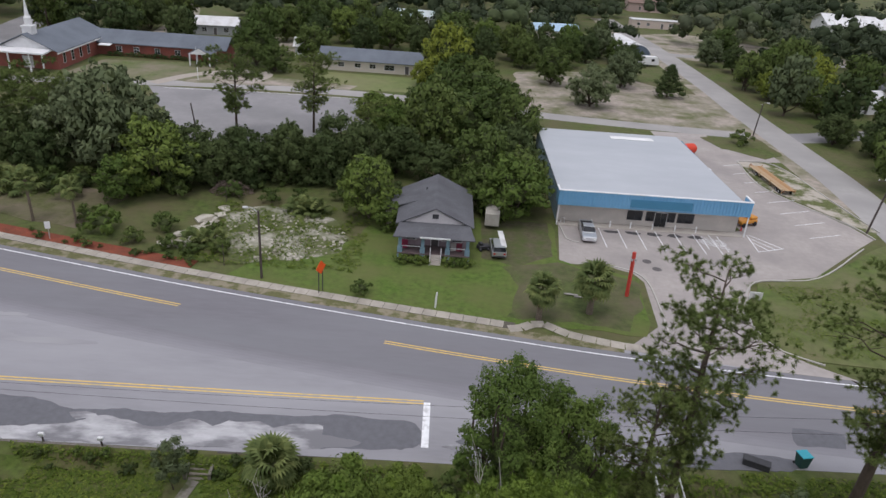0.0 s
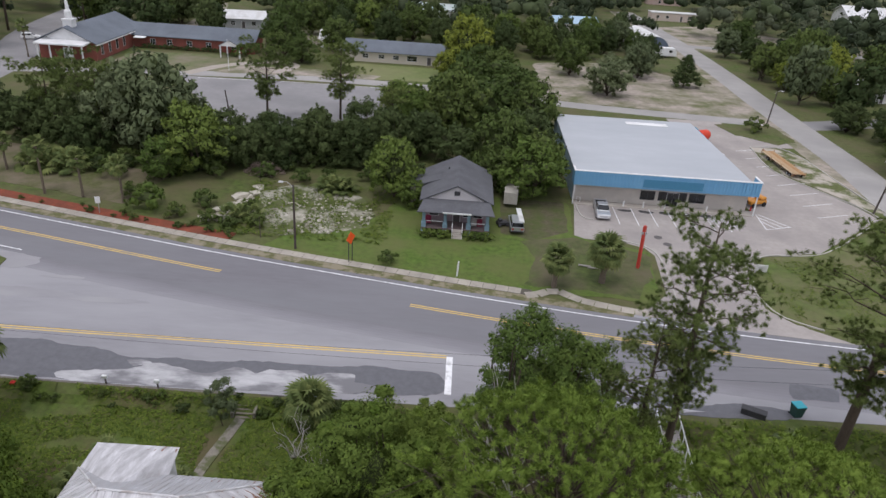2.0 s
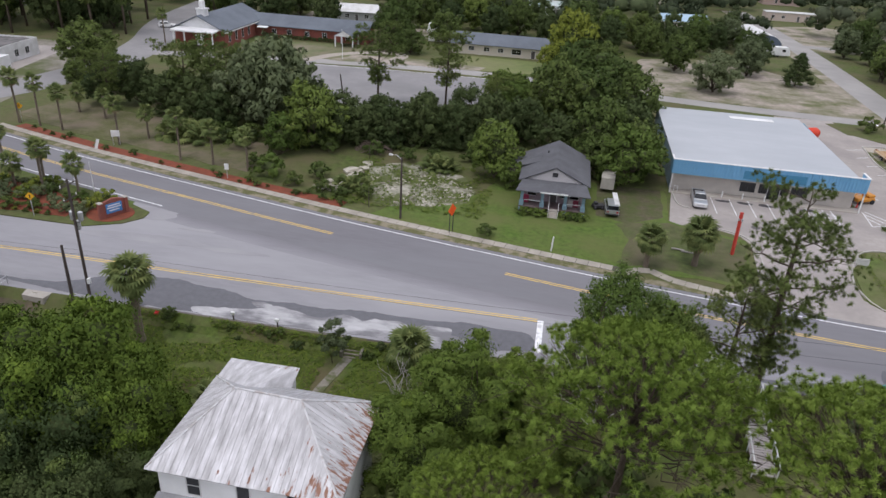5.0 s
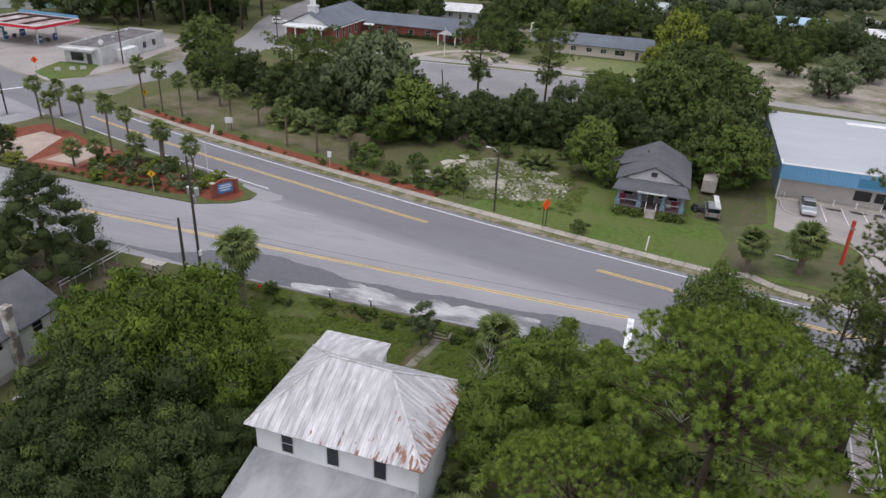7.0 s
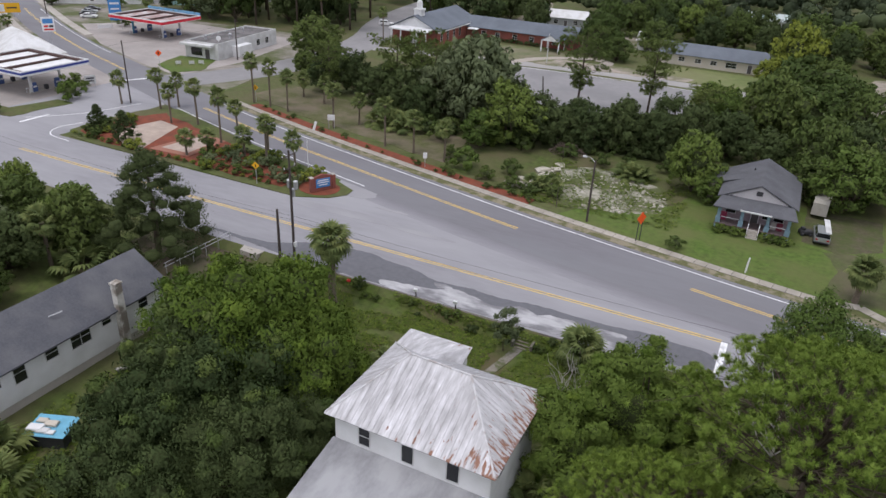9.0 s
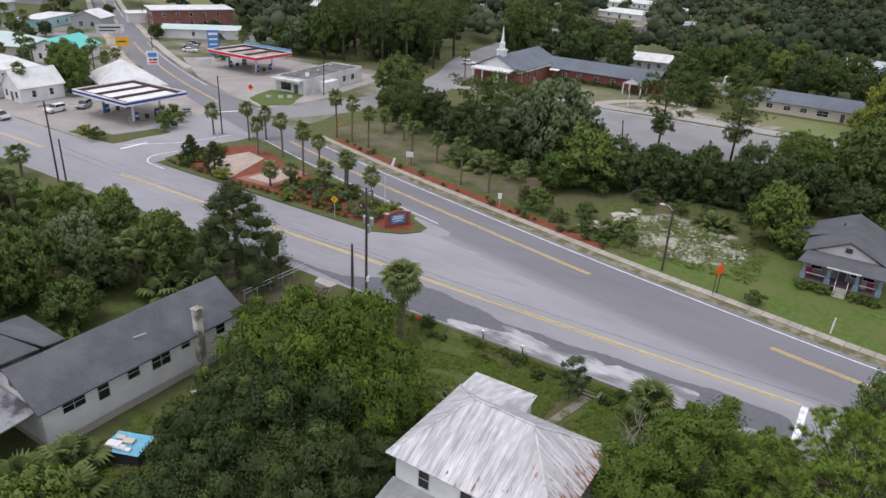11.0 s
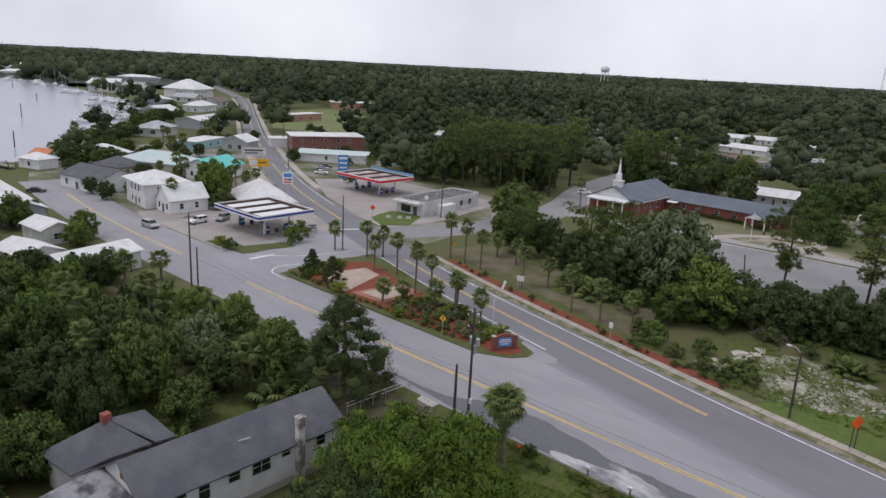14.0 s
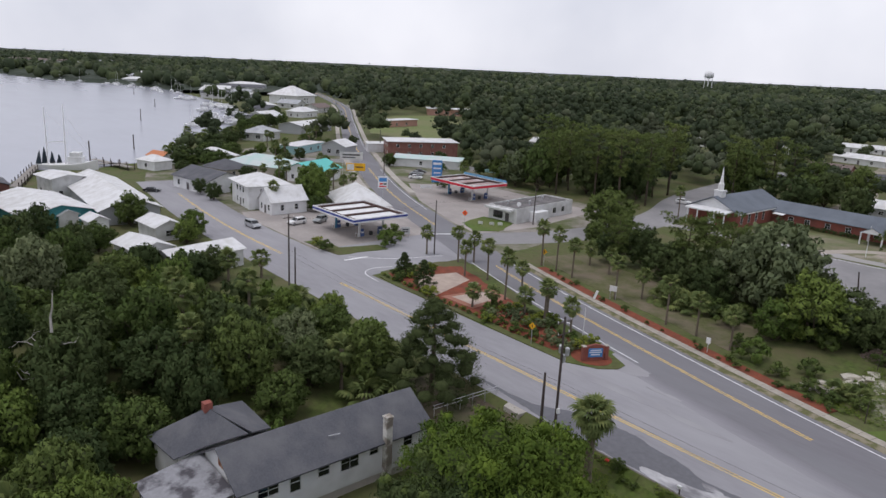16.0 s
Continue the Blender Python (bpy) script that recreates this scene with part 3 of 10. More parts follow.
solo("red_mulch", MB().prism([(-56 + 3.0 * math.cos(a), 63.4 + 2.6 * math.sin(a)) for a in np.linspace(0, 2 * math.pi, 24, endpoint=False)], 0.0, 0.175), MULCH, "red mulch round the welcome sign", "mulch", "structure")
solo("plaza", MB().prism([(-99.5, 66), (-97.5, 74), (-92.5, 73), (-88.5, 61.0), (-92, 61)], 0.0, 0.20), PAVER, "pale paved path across the island", "plaza", "structure")
solo("plaza", MB().prism([(-88.0, 62.4), (-86.3, 73), (-80.6, 71.6), (-80.2, 62.8)], 0.0, 0.205), PAVER_RED, "square of red pavers on the island", "plaza", "structure")
solo("plaza", MB().prism([(-86.8, 63.8), (-85.6, 71.4), (-81.8, 70.4), (-81.4, 64.0)], 0.0, 0.21), PAVER, "square of pale pavers on the island", "plaza", "structure")

# kerbs
KERB = mat("kerb_concrete", (0.42, 0.40, 0.37), 0.9, var=0.12, scale=2, coord="World")
for pts in ([(26.3, 66), (26.9, 74), (26.9, 78.5), (25.8, 81), (23, 82.4)], [(41.6, 62.4), (38, 64.6), (36.9, 68), (37.1, 72), (41.0, 80.3), (50.3, 82.7), (62, 93.3)],
            [(57.4, 131.4), (56.8, 117), (64.4, 102.2), (65.7, 97)], [(57.4, 131.4), (63, 132), (65.6, 126), (66.6, 114), (68, 100)], [(18, 95.5), (18.4, 90), (20, 89)]):
    solo("kerb", ribbon(smooth_line(pts, 1.5), -0.09, 0.09, -0.05, 0.15), KERB, "concrete kerb round the parking lot", "kerb", "structure")
ring = [np.array(p) for p in ISLAND + ISLAND[:2]]


def drape(name, poly, material, label, category, step=0.8, lift=0.1):
    """A thin sheet that follows the lower yard inside an outline."""
    xs, ys = [p[0] for p in poly], [p[1] for p in poly]
    mb = MB()
    x = min(xs)
    while x < max(xs):
        y = min(ys)
        while y < max(ys):
            if inside(x + step / 2, y + step / 2, poly):
                mb.add([(u, v, yard_z(u, v) + lift + 0.03 * noise.noise(Vector((u, v, 2)))) for u, v in ((x, y), (x + step, y), (x + step, y + step), (x, y + step))], [(0, 1, 2, 3)])
            y += step
        x += step
    return solo(name, mb, material, label, category, "structure")


drape("lawn", wobble([(-46, 43.4), (-28, 43.6), (-9, 43.4), (-8, 36), (-10, 31.5), (-24, 30), (-36, 33), (-44, 37)], 0.8, 2.0, 41), mat("yard_grass", (0.074, 0.108, 0.02), 0.95, var=0.6, scale=1.2, col2=(0.10, 0.085, 0.042), scale2=0.22, cover=0.45, edge=0.3, coord="World", bump=0.8, detail=10.0), "bright uncut grass in the lower yard", "lawn")
drape("bare_soil", wobble([(-66, 42.5), (-52, 43.4), (-48, 40), (-47.5, 33), (-56, 30.6), (-66, 32)], 0.8, 2.0, 42), mat("leaf_littered_soil", (0.105, 0.08, 0.06), 0.95, var=0.4, scale=1.5, col2=(0.08, 0.09, 0.035), scale2=0.4, cover=0.35, edge=0.3, coord="World", bump=0.6), "brown soil and leaf litter under the cedar", "soil")


# ---- buildings ----


def on_side(w, d, side):
    """The pose of a wall's face: x runs along the wall, -y points out of it."""
    return {"S": pose(0, -d / 2, 0), "N": pose(0, d / 2, 0, 0, 0, 180), "E": pose(w / 2, 0, 0, 0, 0, 90), "W": pose(-w / 2, 0, 0, 0, 0, -90)}[side]


def window(parent, m, x, z, w, h, frame_mat, bars=(1, 1), name="window"):
    """A window in a wall: a frame that stands proud, glazing bars and a glass pane behind them."""
    mb, t = MB(), 0.07
    ring = [(x + sx * (w / 2 + e), y, z + (h + e if up else -e)) for y in (-0.05, 0.02) for e in (t, 0.0) for sx, up in ((-1, 0), (1, 0), (1, 1), (-1, 1))]
    quads = []
    for i in range(4):
        j = (i + 1) % 4
        quads += [(i, j, 4 + j, 4 + i), (8 + j, 8 + i, 12 + i, 12 + j), (j, i, 8 + i, 8 + j), (4 + i, 4 + j, 12 + j, 12 + i)]
    mb.add([m @ Vector(p) for p in ring], quads)
    for i in range(1, bars[0] + 1):
        u = x - w / 2 + w * i / (bars[0] + 1)
        mb.box(u - 0.025, -0.035, z, u + 0.025, -0.012, z + h, m)
    for i in range(1, bars[1] + 1):
        v = z + h * i / (bars[1] + 1)
        mb.box(x - w / 2, -0.033, v - 0.025, x + w / 2, -0.012, v + 0.025, m)
    win = part(name, mb, frame_mat, parent)
    part("pane", MB().box(x - w / 2, -0.010, z, x + w / 2, -0.004, z + h, m), GLASS, win)
    return win


def door(parent, m, x, z, w, h, door_mat, frame_mat):
    mb = MB()
    for a, b, c, d in ((-w / 2 - 0.09, -w / 2, 0, h + 0.09), (w / 2, w / 2 + 0.09, 0, h + 0.09), (-w / 2, w / 2, h, h + 0.09)):
        mb.box(x + a, -0.05, z + c, x + b, 0.02, z + d, m)
    leaf = part("door", MB().box(x - w / 2, -0.025, z, x + w / 2, -0.004, z + h, m), door_mat, parent)
    part("frame", mb, frame_mat, leaf)
    return leaf


def gable_roof(w, d, h, rise, over, axis="x", thick=0.14):
    """Two roof slabs with a ridge along axis; w, d: the walls' size, h: their height."""
    mb = MB()
    if axis == "x":
        y, dz = d / 2 + over, over * rise / (d / 2)
        x = w / 2 + over
        mb.solid([(-x, -y, h - dz), (x, -y, h - dz), (x, 0, h + rise), (-x, 0, h + rise)], thick, (0, 0, 1))
        mb.solid([(x, y, h - dz), (-x, y, h - dz), (-x, 0, h + rise), (x, 0, h + rise)], thick, (0, 0, 1))
    else:
        x, dz = w / 2 + over, over * rise / (w / 2)
        y = d / 2 + over
        mb.solid([(-x, y, h - dz), (-x, -y, h - dz), (0, -y, h + rise), (0, y, h + rise)], thick, (0, 0, 1))
        mb.solid([(x, -y, h - dz), (x, y, h - dz), (0, y, h + rise), (0, -y, h + rise)], thick, (0, 0, 1))
    return mb


def hip_roof(w, d, h, rise, over, thick=0.14):
    x, y = w / 2 + over, d / 2 + over
    dz = over * rise / (min(w, d) / 2)
    r = max(0.05, (w - d) / 2) if w >= d else 0.05
    s = max(0.05, (d - w) / 2) if d > w else 0.05
    a, b, c, e = (-x, -y, h - dz), (x, -y, h - dz), (x, y, h - dz), (-x, y, h - dz)
    mb, up = MB(), (0, 0, 1)
    if w >= d:
        p, q = (-r, 0, h + rise), (r, 0, h + rise)
        for poly in ([a, b, q, p], [b, c, q], [c, e, p, q], [e, a, p]):
            mb.solid(poly, thick, up)
    else:
        p, q = (0, -s, h + rise), (0, s, h + rise)
        for poly in ([a, b, p], [b, c, q, p], [c, e, q], [e, a, p, q]):
            mb.solid(poly, thick, up)
    return mb


def walls(w, d, h, rise=0.0, axis="x"):
    """Outer walls 0.2 thick, with gables where rise is given."""
    mb, t = MB(), 0.2
    mb.box(-w / 2, -d / 2, 0, w / 2, -d / 2 + t, h).box(-w / 2, d / 2 - t, 0, w / 2, d / 2, h)
    mb.box(-w / 2, -d / 2 + t, 0, -w / 2 + t, d / 2 - t, h).box(w / 2 - t, -d / 2 + t, 0, w / 2, d / 2 - t, h)
    if rise and axis == "x":
        for s in (-1, 1):
            x0, x1 = s * w / 2, s * (w / 2 - t)
            mb.add([(x0, -d / 2, h), (x0, d / 2, h), (x0, 0, h + rise), (x1, -d / 2, h), (x1, d / 2, h), (x1, 0, h + rise)], [(0, 1, 2), (5, 4, 3), (0, 2, 5, 3), (1, 4, 5, 2)])
    elif rise:
        for s in (-1, 1):
            y0, y1 = s * d / 2, s * (d / 2 - t)
            mb.add([(-w / 2, y0, h), (w / 2, y0, h), (0, y0, h + rise), (-w / 2, y1, h), (w / 2, y1, h), (0, y1, h + rise)], [(0, 1, 2), (5, 4, 3), (0, 2, 5, 3), (1, 4, 5, 2)])
    return mb


def house(name, label, x, y, w, d, h, rz, wall_mat, roof_mat, roof="gable", rise=1.5, axis="x", over=0.5, wins=(), doors=(), z=0.0, category="house", frame_mat=None, group="", chimney=None):
    """A simple building. wins: (side, along, sill, width, height); doors: (side, along, width)."""
    frame_mat = frame_mat or WHITE
    ob = thing(name, label, category, pose(x, y, z, 0, 0, rz), group)
    part("wall", walls(w, d, h, rise if roof == "gable" else 0, axis), wall_mat, ob)
    if roof == "gable":
        rf = part("roof", gable_roof(w, d, h, rise, over, axis), roof_mat, ob)
    elif roof == "hip":
        rf = part("roof", hip_roof(w, d, h, rise, over), roof_mat, ob)
    else:
        rf = part("roof", MB().box(-w / 2 - over, -d / 2 - over, h, w / 2 + over, d / 2 + over, h + 0.25, bev=0.03), roof_mat, ob)
    for side, u, sill, ww, hh in wins:
        window(ob, on_side(w, d, side), u, sill, ww, hh, frame_mat, (0, 1) if ww < 1.3 else (1, 1))
    for side, u, ww in doors:
        door(ob, on_side(w, d, side), u, 0.1, ww, 2.05, DOOR_MAT, frame_mat)
    if chimney:
        cx, cy, top = chimney
        part("chimney", MB().box(cx - 0.35, cy - 0.35, h * 0.6, cx + 0.35, cy + 0.35, top, bev=0.04), BRICK, rf, "brick chimney")
    return ob


DOOR_MAT = mat("painted_door", (0.10, 0.09, 0.09), 0.6, var=0.15)
BRICK = mat("red_brick", (0.27, 0.085, 0.065), 0.9, var=0.3, scale=6, col2=(0.20, 0.075, 0.06), scale2=0.8, edge=0.3)
BRICK_D = mat("brown_brick", (0.19, 0.085, 0.07), 0.9, var=0.3, scale=6, col2=(0.25, 0.12, 0.10), scale2=0.5, edge=0.3)
TIN = mat("white_metal_roof", (0.68, 0.68, 0.69), 0.55, 0.1, var=0.06, scale=3, col2=(0.52, 0.51, 0.50), scale2=0.4, cover=0.35, edge=0.3)
TEAL = mat("teal_metal_roof", (0.12, 0.50, 0.46), 0.6, var=0.06, scale=2)
PALEGREEN = mat("pale_green_metal_roof", (0.42, 0.55, 0.53), 0.6, var=0.06, scale=2, col2=(0.5, 0.55, 0.55), scale2=0.2)
AQUA = mat("aqua_stucco", (0.35, 0.55, 0.58), 0.85, var=0.08, scale=2)
PINK = mat("pink_stucco", (0.48, 0.27, 0.22), 0.85, var=0.1, scale=2)
CREAM = mat("cream_siding", (0.55, 0.50, 0.43), 0.8, var=0.06, scale=2, stretch=(1, 1, 6))
GREYWALL = mat("grey_siding", (0.36, 0.37, 0.38), 0.8, var=0.08, scale=2, stretch=(1, 1, 6))
BLOCK = mat("painted_block", (0.52, 0.48, 0.44), 0.85, var=0.06, scale=2, col2=(0.44, 0.41, 0.38), scale2=0.4, edge=0.3)
ROOF_GREY = mat("grey_metal_roof", (0.44, 0.46, 0.49), 0.55, 0.2, var=0.05, scale=0.6, col2=(0.38, 0.40, 0.43), scale2=0.12, edge=0.35, stretch=(0.4, 1, 1))
BLUE_PANEL = mat("blue_metal_siding", (0.16, 0.38, 0.60), 0.5, 0.2, var=0.06, scale=2, col2=(0.20, 0.42, 0.62), scale2=0.3, edge=0.3)
BLUE_DARK = mat("blue_sign_panel", (0.065, 0.22, 0.36), 0.5, 0.2, var=0.06, scale=2)


def blue_store():
    """The flat store with a ribbed blue fascia; front to the south."""
    W, D = 26.6, 31.0
    ob = thing("store_building", "low store with grey metal roof, ribbed blue fascia and block walls", "store", pose(31.0, 96.3 + D / 2, 0, 0, 0, 0))
    mb = walls(W, D, 3.4)
    part("wall", mb, BLOCK, ob, "painted block wall")
    # side cladding in blue above the block walls
    for s in (-1, 1):
        sm = MB()
        for k in range(60):
            y = -D / 2 + 0.1 + k * (D - 0.3) / 60
            sm.box(s * (W / 2 + 0.02) - 0.03, y, 0.1 if s < 0 else 2.2, s * (W / 2 + 0.02) + 0.03, y + 0.36, 4.6, bev=0.02)
        part("side_cladding", sm, BLUE_PANEL if s > 0 else mat("weathered_blue_siding", (0.27, 0.36, 0.42), 0.6, 0.1, var=0.08, scale=2), ob)
    top = part("roof", MB().solid([(-W / 2 - 0.1, -D / 2 + 0.1, 4.75), (W / 2 + 0.3, -D / 2 + 0.1, 4.75), (W / 2 - 0.9, D / 2, 5.1), (-W / 2 - 0.1, D / 2, 5.1)], 0.25, (0, 0, -1)), ROOF_GREY, ob)
    for k in range(1, 14):
        x = -W / 2 + k * W / 14
        part("roof_seam", MB().box(x - 0.03, -D / 2 + 0.2, 4.752, x + 0.03, D / 2 - 0.1, 4.80).mesh("roof_seam", ROOF_GREY), None, top).rotation_euler = (math.atan(0.35 / D), 0, 0)
    part("skylight", MB().box(-0.5, D / 2 - 3.9, 5.06, 7.2, D / 2 - 2.2, 5.14, bev=0.02), WHITE, top, "white translucent roof panel")
    # fascia with ribs
    fas = part("fascia", MB().box(-W / 2 - 0.35, -D / 2 - 1.5, 3.15, W / 2 + 0.9, -D / 2 - 1.36, 5.35).box(-W / 2 - 0.35, -D / 2 - 1.36, 3.15, -W / 2 - 0.21, -D / 2 + 0.6, 5.35).box(W / 2 + 0.76, -D / 2 - 1.36, 3.15, W / 2 + 0.9, -D / 2 + 1.2, 5.35), BLUE_PANEL, ob)
    rib = MB().box(-0.11, -0.12, 3.17, 0.11, 0.0, 5.33, bev=0.03).mesh("fascia_rib", BLUE_PANEL)
    for k in range(58):
        part("fascia_rib", rib, None, fas).location = (-W / 2 - 0.1 + k * (W + 0.85) / 57, -D / 2 - 1.5, 0)
    part("fascia_cap", MB().box(-W / 2 - 0.45, -D / 2 - 1.6, 5.35, W / 2 + 1.0, -D / 2 - 1.25, 5.47).box(-W / 2 - 0.45, -D / 2 - 1.25, 5.35, -W / 2 - 0.15, -D / 2 + 0.6, 5.47).box(W / 2 + 0.7, -D / 2 - 1.25, 5.35, W / 2 + 1.0, -D / 2 + 1.2, 5.47), WHITE, fas)
    part("sign_panel", MB().box(-3.3, -D / 2 - 1.66, 3.5, 5.6, -D / 2 - 1.55, 4.75, bev=0.02), BLUE_DARK, ob, "blank dark blue sign panel")
    part("soffit", MB().box(-W / 2 - 0.2, -D / 2 - 1.36, 3.16, W / 2 + 0.76, -D / 2, 3.24), WHITE, ob)
    S = on_side(W, D, "S")
    for u, w in ((-1.9, 2.1), (0.45, 1.3), (3.3, 1.4), (5.6, 2.3)):
        window(ob, S, u, 1.0, w, 1.35, DARK_METAL, (1, 0))
    for u in (1.5, 2.4):
        dl = door(ob, S, u, 0.08, 0.8, 2.2, GLASS, STEEL)
    part("base_walk", MB().box(-W / 2, -D / 2 - 1.7, -0.05, W / 2 + 0.6, -D / 2, 0.13, bev=0.02), CONCRETE, ob)
    for u in (-W / 2 - 0.1, W / 2 + 0.75):
        part("post", MB().box(u - 0.08, -D / 2 - 1.5, 0.0, u + 0.08, -D / 2 - 1.34, 3.2), WHITE, ob)


blue_store()


def bungalow():
    """The mauve wooden bungalow with a front porch; front to the south."""
    wall_mat = mat("mauve_siding", (0.30, 0.24, 0.27), 0.85, var=0.12, scale=3, stretch=(1, 1, 5))
    gable_mat = mat("grey_white_gable", (0.50, 0.48, 0.49), 0.85, var=0.1, scale=3, stretch=(1, 1, 5))
    col = mat("teal_column_paint", (0.20, 0.30, 0.36), 0.8, var=0.15, scale=4)
    ob = thing("bungalow", "old wooden bungalow with grey shingle roof and columned porch", "house", pose(0.0, 81.0, 0))
    ob.scale = (0.94, 1, 1)
    FL = 0.7
    part("foundation", MB().box(-4.9, 2.2, 0, 4.9, 15.2, FL).box(-4.9, 0, 0, -4.2, 0.6, FL).box(4.2, 0, 0, 4.9, 0.6, FL), BLOCK, ob)
    mb = MB().box(-4.8, 2.4, FL, 4.8, 2.6, 3.4).box(-4.8, 14.8, FL, 4.8, 15.0, 3.4).box(-4.8, 2.6, FL, -4.6, 14.8, 3.4).box(4.6, 2.6, FL, 4.8, 14.8, 3.4)
    part("wall", mb, wall_mat, ob)
    for y in (2.95, 14.9):
        part("gable", MB().add([(-4.7, y, 3.4), (4.7, y, 3.4), (0, y, 5.55), (-4.7, y + 0.15, 3.4), (4.7, y + 0.15, 3.4), (0, y + 0.15, 5.55)], [(0, 1, 2), (5, 4, 3), (0, 2, 5, 3), (1, 4, 5, 2), (0, 3, 4, 1)]), gable_mat, ob)
    part("gable_vent", MB().box(-0.42, 2.85, 4.35, 0.42, 2.94, 4.95), DARK_METAL, ob)
    part("roof_vent", MB().cyl((-1.5, 11, 4.9), (-1.5, 11, 5.5), 0.1, n=8), DARK_METAL, ob)
    up = (0, 0, 1)
    rf = MB().solid([(-5.4, 15.6, 3.3), (-5.4, 2.7, 3.3), (0, 2.7, 5.7), (0, 15.6, 5.7)], 0.14, up).solid([(5.4, 2.7, 3.3), (5.4, 15.6, 3.3), (0, 15.6, 5.7), (0, 2.7, 5.7)], 0.14, up)
    part("roof", rf, SHINGLE, ob)
    pr = MB().solid([(-5.5, -0.5, 3.0), (5.5, -0.5, 3.0), (4.75, 3.15, 3.62), (-4.75, 3.15, 3.62)], 0.12, up)
    part("porch_roof", pr, SHINGLE, ob)
    part("fascia", MB().box(-1.9, -0.58, 3.04, 2.2, -0.50, 3.24), WHITE, ob, "white board along the porch eave")
    wing = MB().solid([(-7.6, 9.5, 3.1), (-7.6, 8.0, 3.0), (-2.5, 8.0, 4.6), (-2.5, 11.0, 4.7)], 0.12, up).solid([(-7.6, 14.0, 3.0), (-7.6, 9.5, 3.1), (-2.5, 11.0, 4.7), (-2.5, 14.0, 4.4)], 0.12, up)
    part("side_roof", wing, SHINGLE, ob)
    part("side_wing", MB().box(-7.2, 8.4, 0, -4.8, 13.6, 3.0), wall_mat, ob)
    part("porch_floor", MB().box(-4.9, -0.1, FL - 0.15, 4.9, 2.4, FL + 0.02), mat("porch_boards", (0.16, 0.12, 0.12), 0.85, var=0.2, scale=3, stretch=(1, 6, 1)), ob)
    for x in (-4.55, -1.5, 1.9, 4.55):
        part("column", MB().box(x - 0.34, -0.05, 0, x + 0.34, 0.55, 1.45, bev=0.03).prism([(x - 0.22, 0.05), (x + 0.22, 0.05), (x + 0.22, 0.45), (x - 0.22, 0.45)], 1.45, 3.2), col, ob, "teal-painted tapered porch column on a pier")
    part("porch_rail", MB().box(-4.2, 0.2, 1.5, -1.8, 0.28, 1.58), WHITE, ob)
    part("porch_rail", MB().box(2.2, 0.2, 1.5, 4.2, 0.28, 1.58), WHITE, ob)
    for k in range(4):
        part("step", MB().box(-0.35, -0.5 - 0.32 * (4 - k) + 0.0, 0, 0.95, -0.1, 0.17 * (k + 1), bev=0.01), CONCRETE, ob)
    for x in (-0.42, 1.02):
        part("handrail", MB().tube([(x, -1.7, 0.0), (x, -1.7, 0.95), (x, -0.1, 1.65), (x, -0.1, 0.7)], [0.04] * 4, 6), WHITE, ob)
    S = pose(0, 2.4, 0)
    for u in (-3.2, 3.2):
        window(ob, S, u, 1.5, 1.3, 1.4, WHITE, (0, 1))
    window(ob, S, 1.5, 1.5, 0.9, 1.4, WHITE, (0, 1))
    door(ob, S, 0.1, FL, 0.95, 2.05, DOOR_MAT, WHITE)
    for x, w, z, c in ((-4.0, 0.9, 1.0, (0.32, 0.05, 0.10)), (2.7, 0.7, 0.9, (0.45, 0.42, 0.4)), (3.5, 0.8, 0.9, (0.25, 0.05, 0.08))):
        part("porch_chair", MB().box(x - w / 2, 1.2, FL, x + w / 2, 1.7, z + 0.2, bev=0.05).box(x - w / 2, 1.62, z, x + w / 2, 1.75, z + 0.75, bev=0.04), mat("porch_fabric", c, 0.9, var=0.2), ob)


bungalow()

RUST = mat("rust", (0.20, 0.075, 0.035), 0.9, var=0.4, scale=4, col2=(0.36, 0.22, 0.15), scale2=1.2)


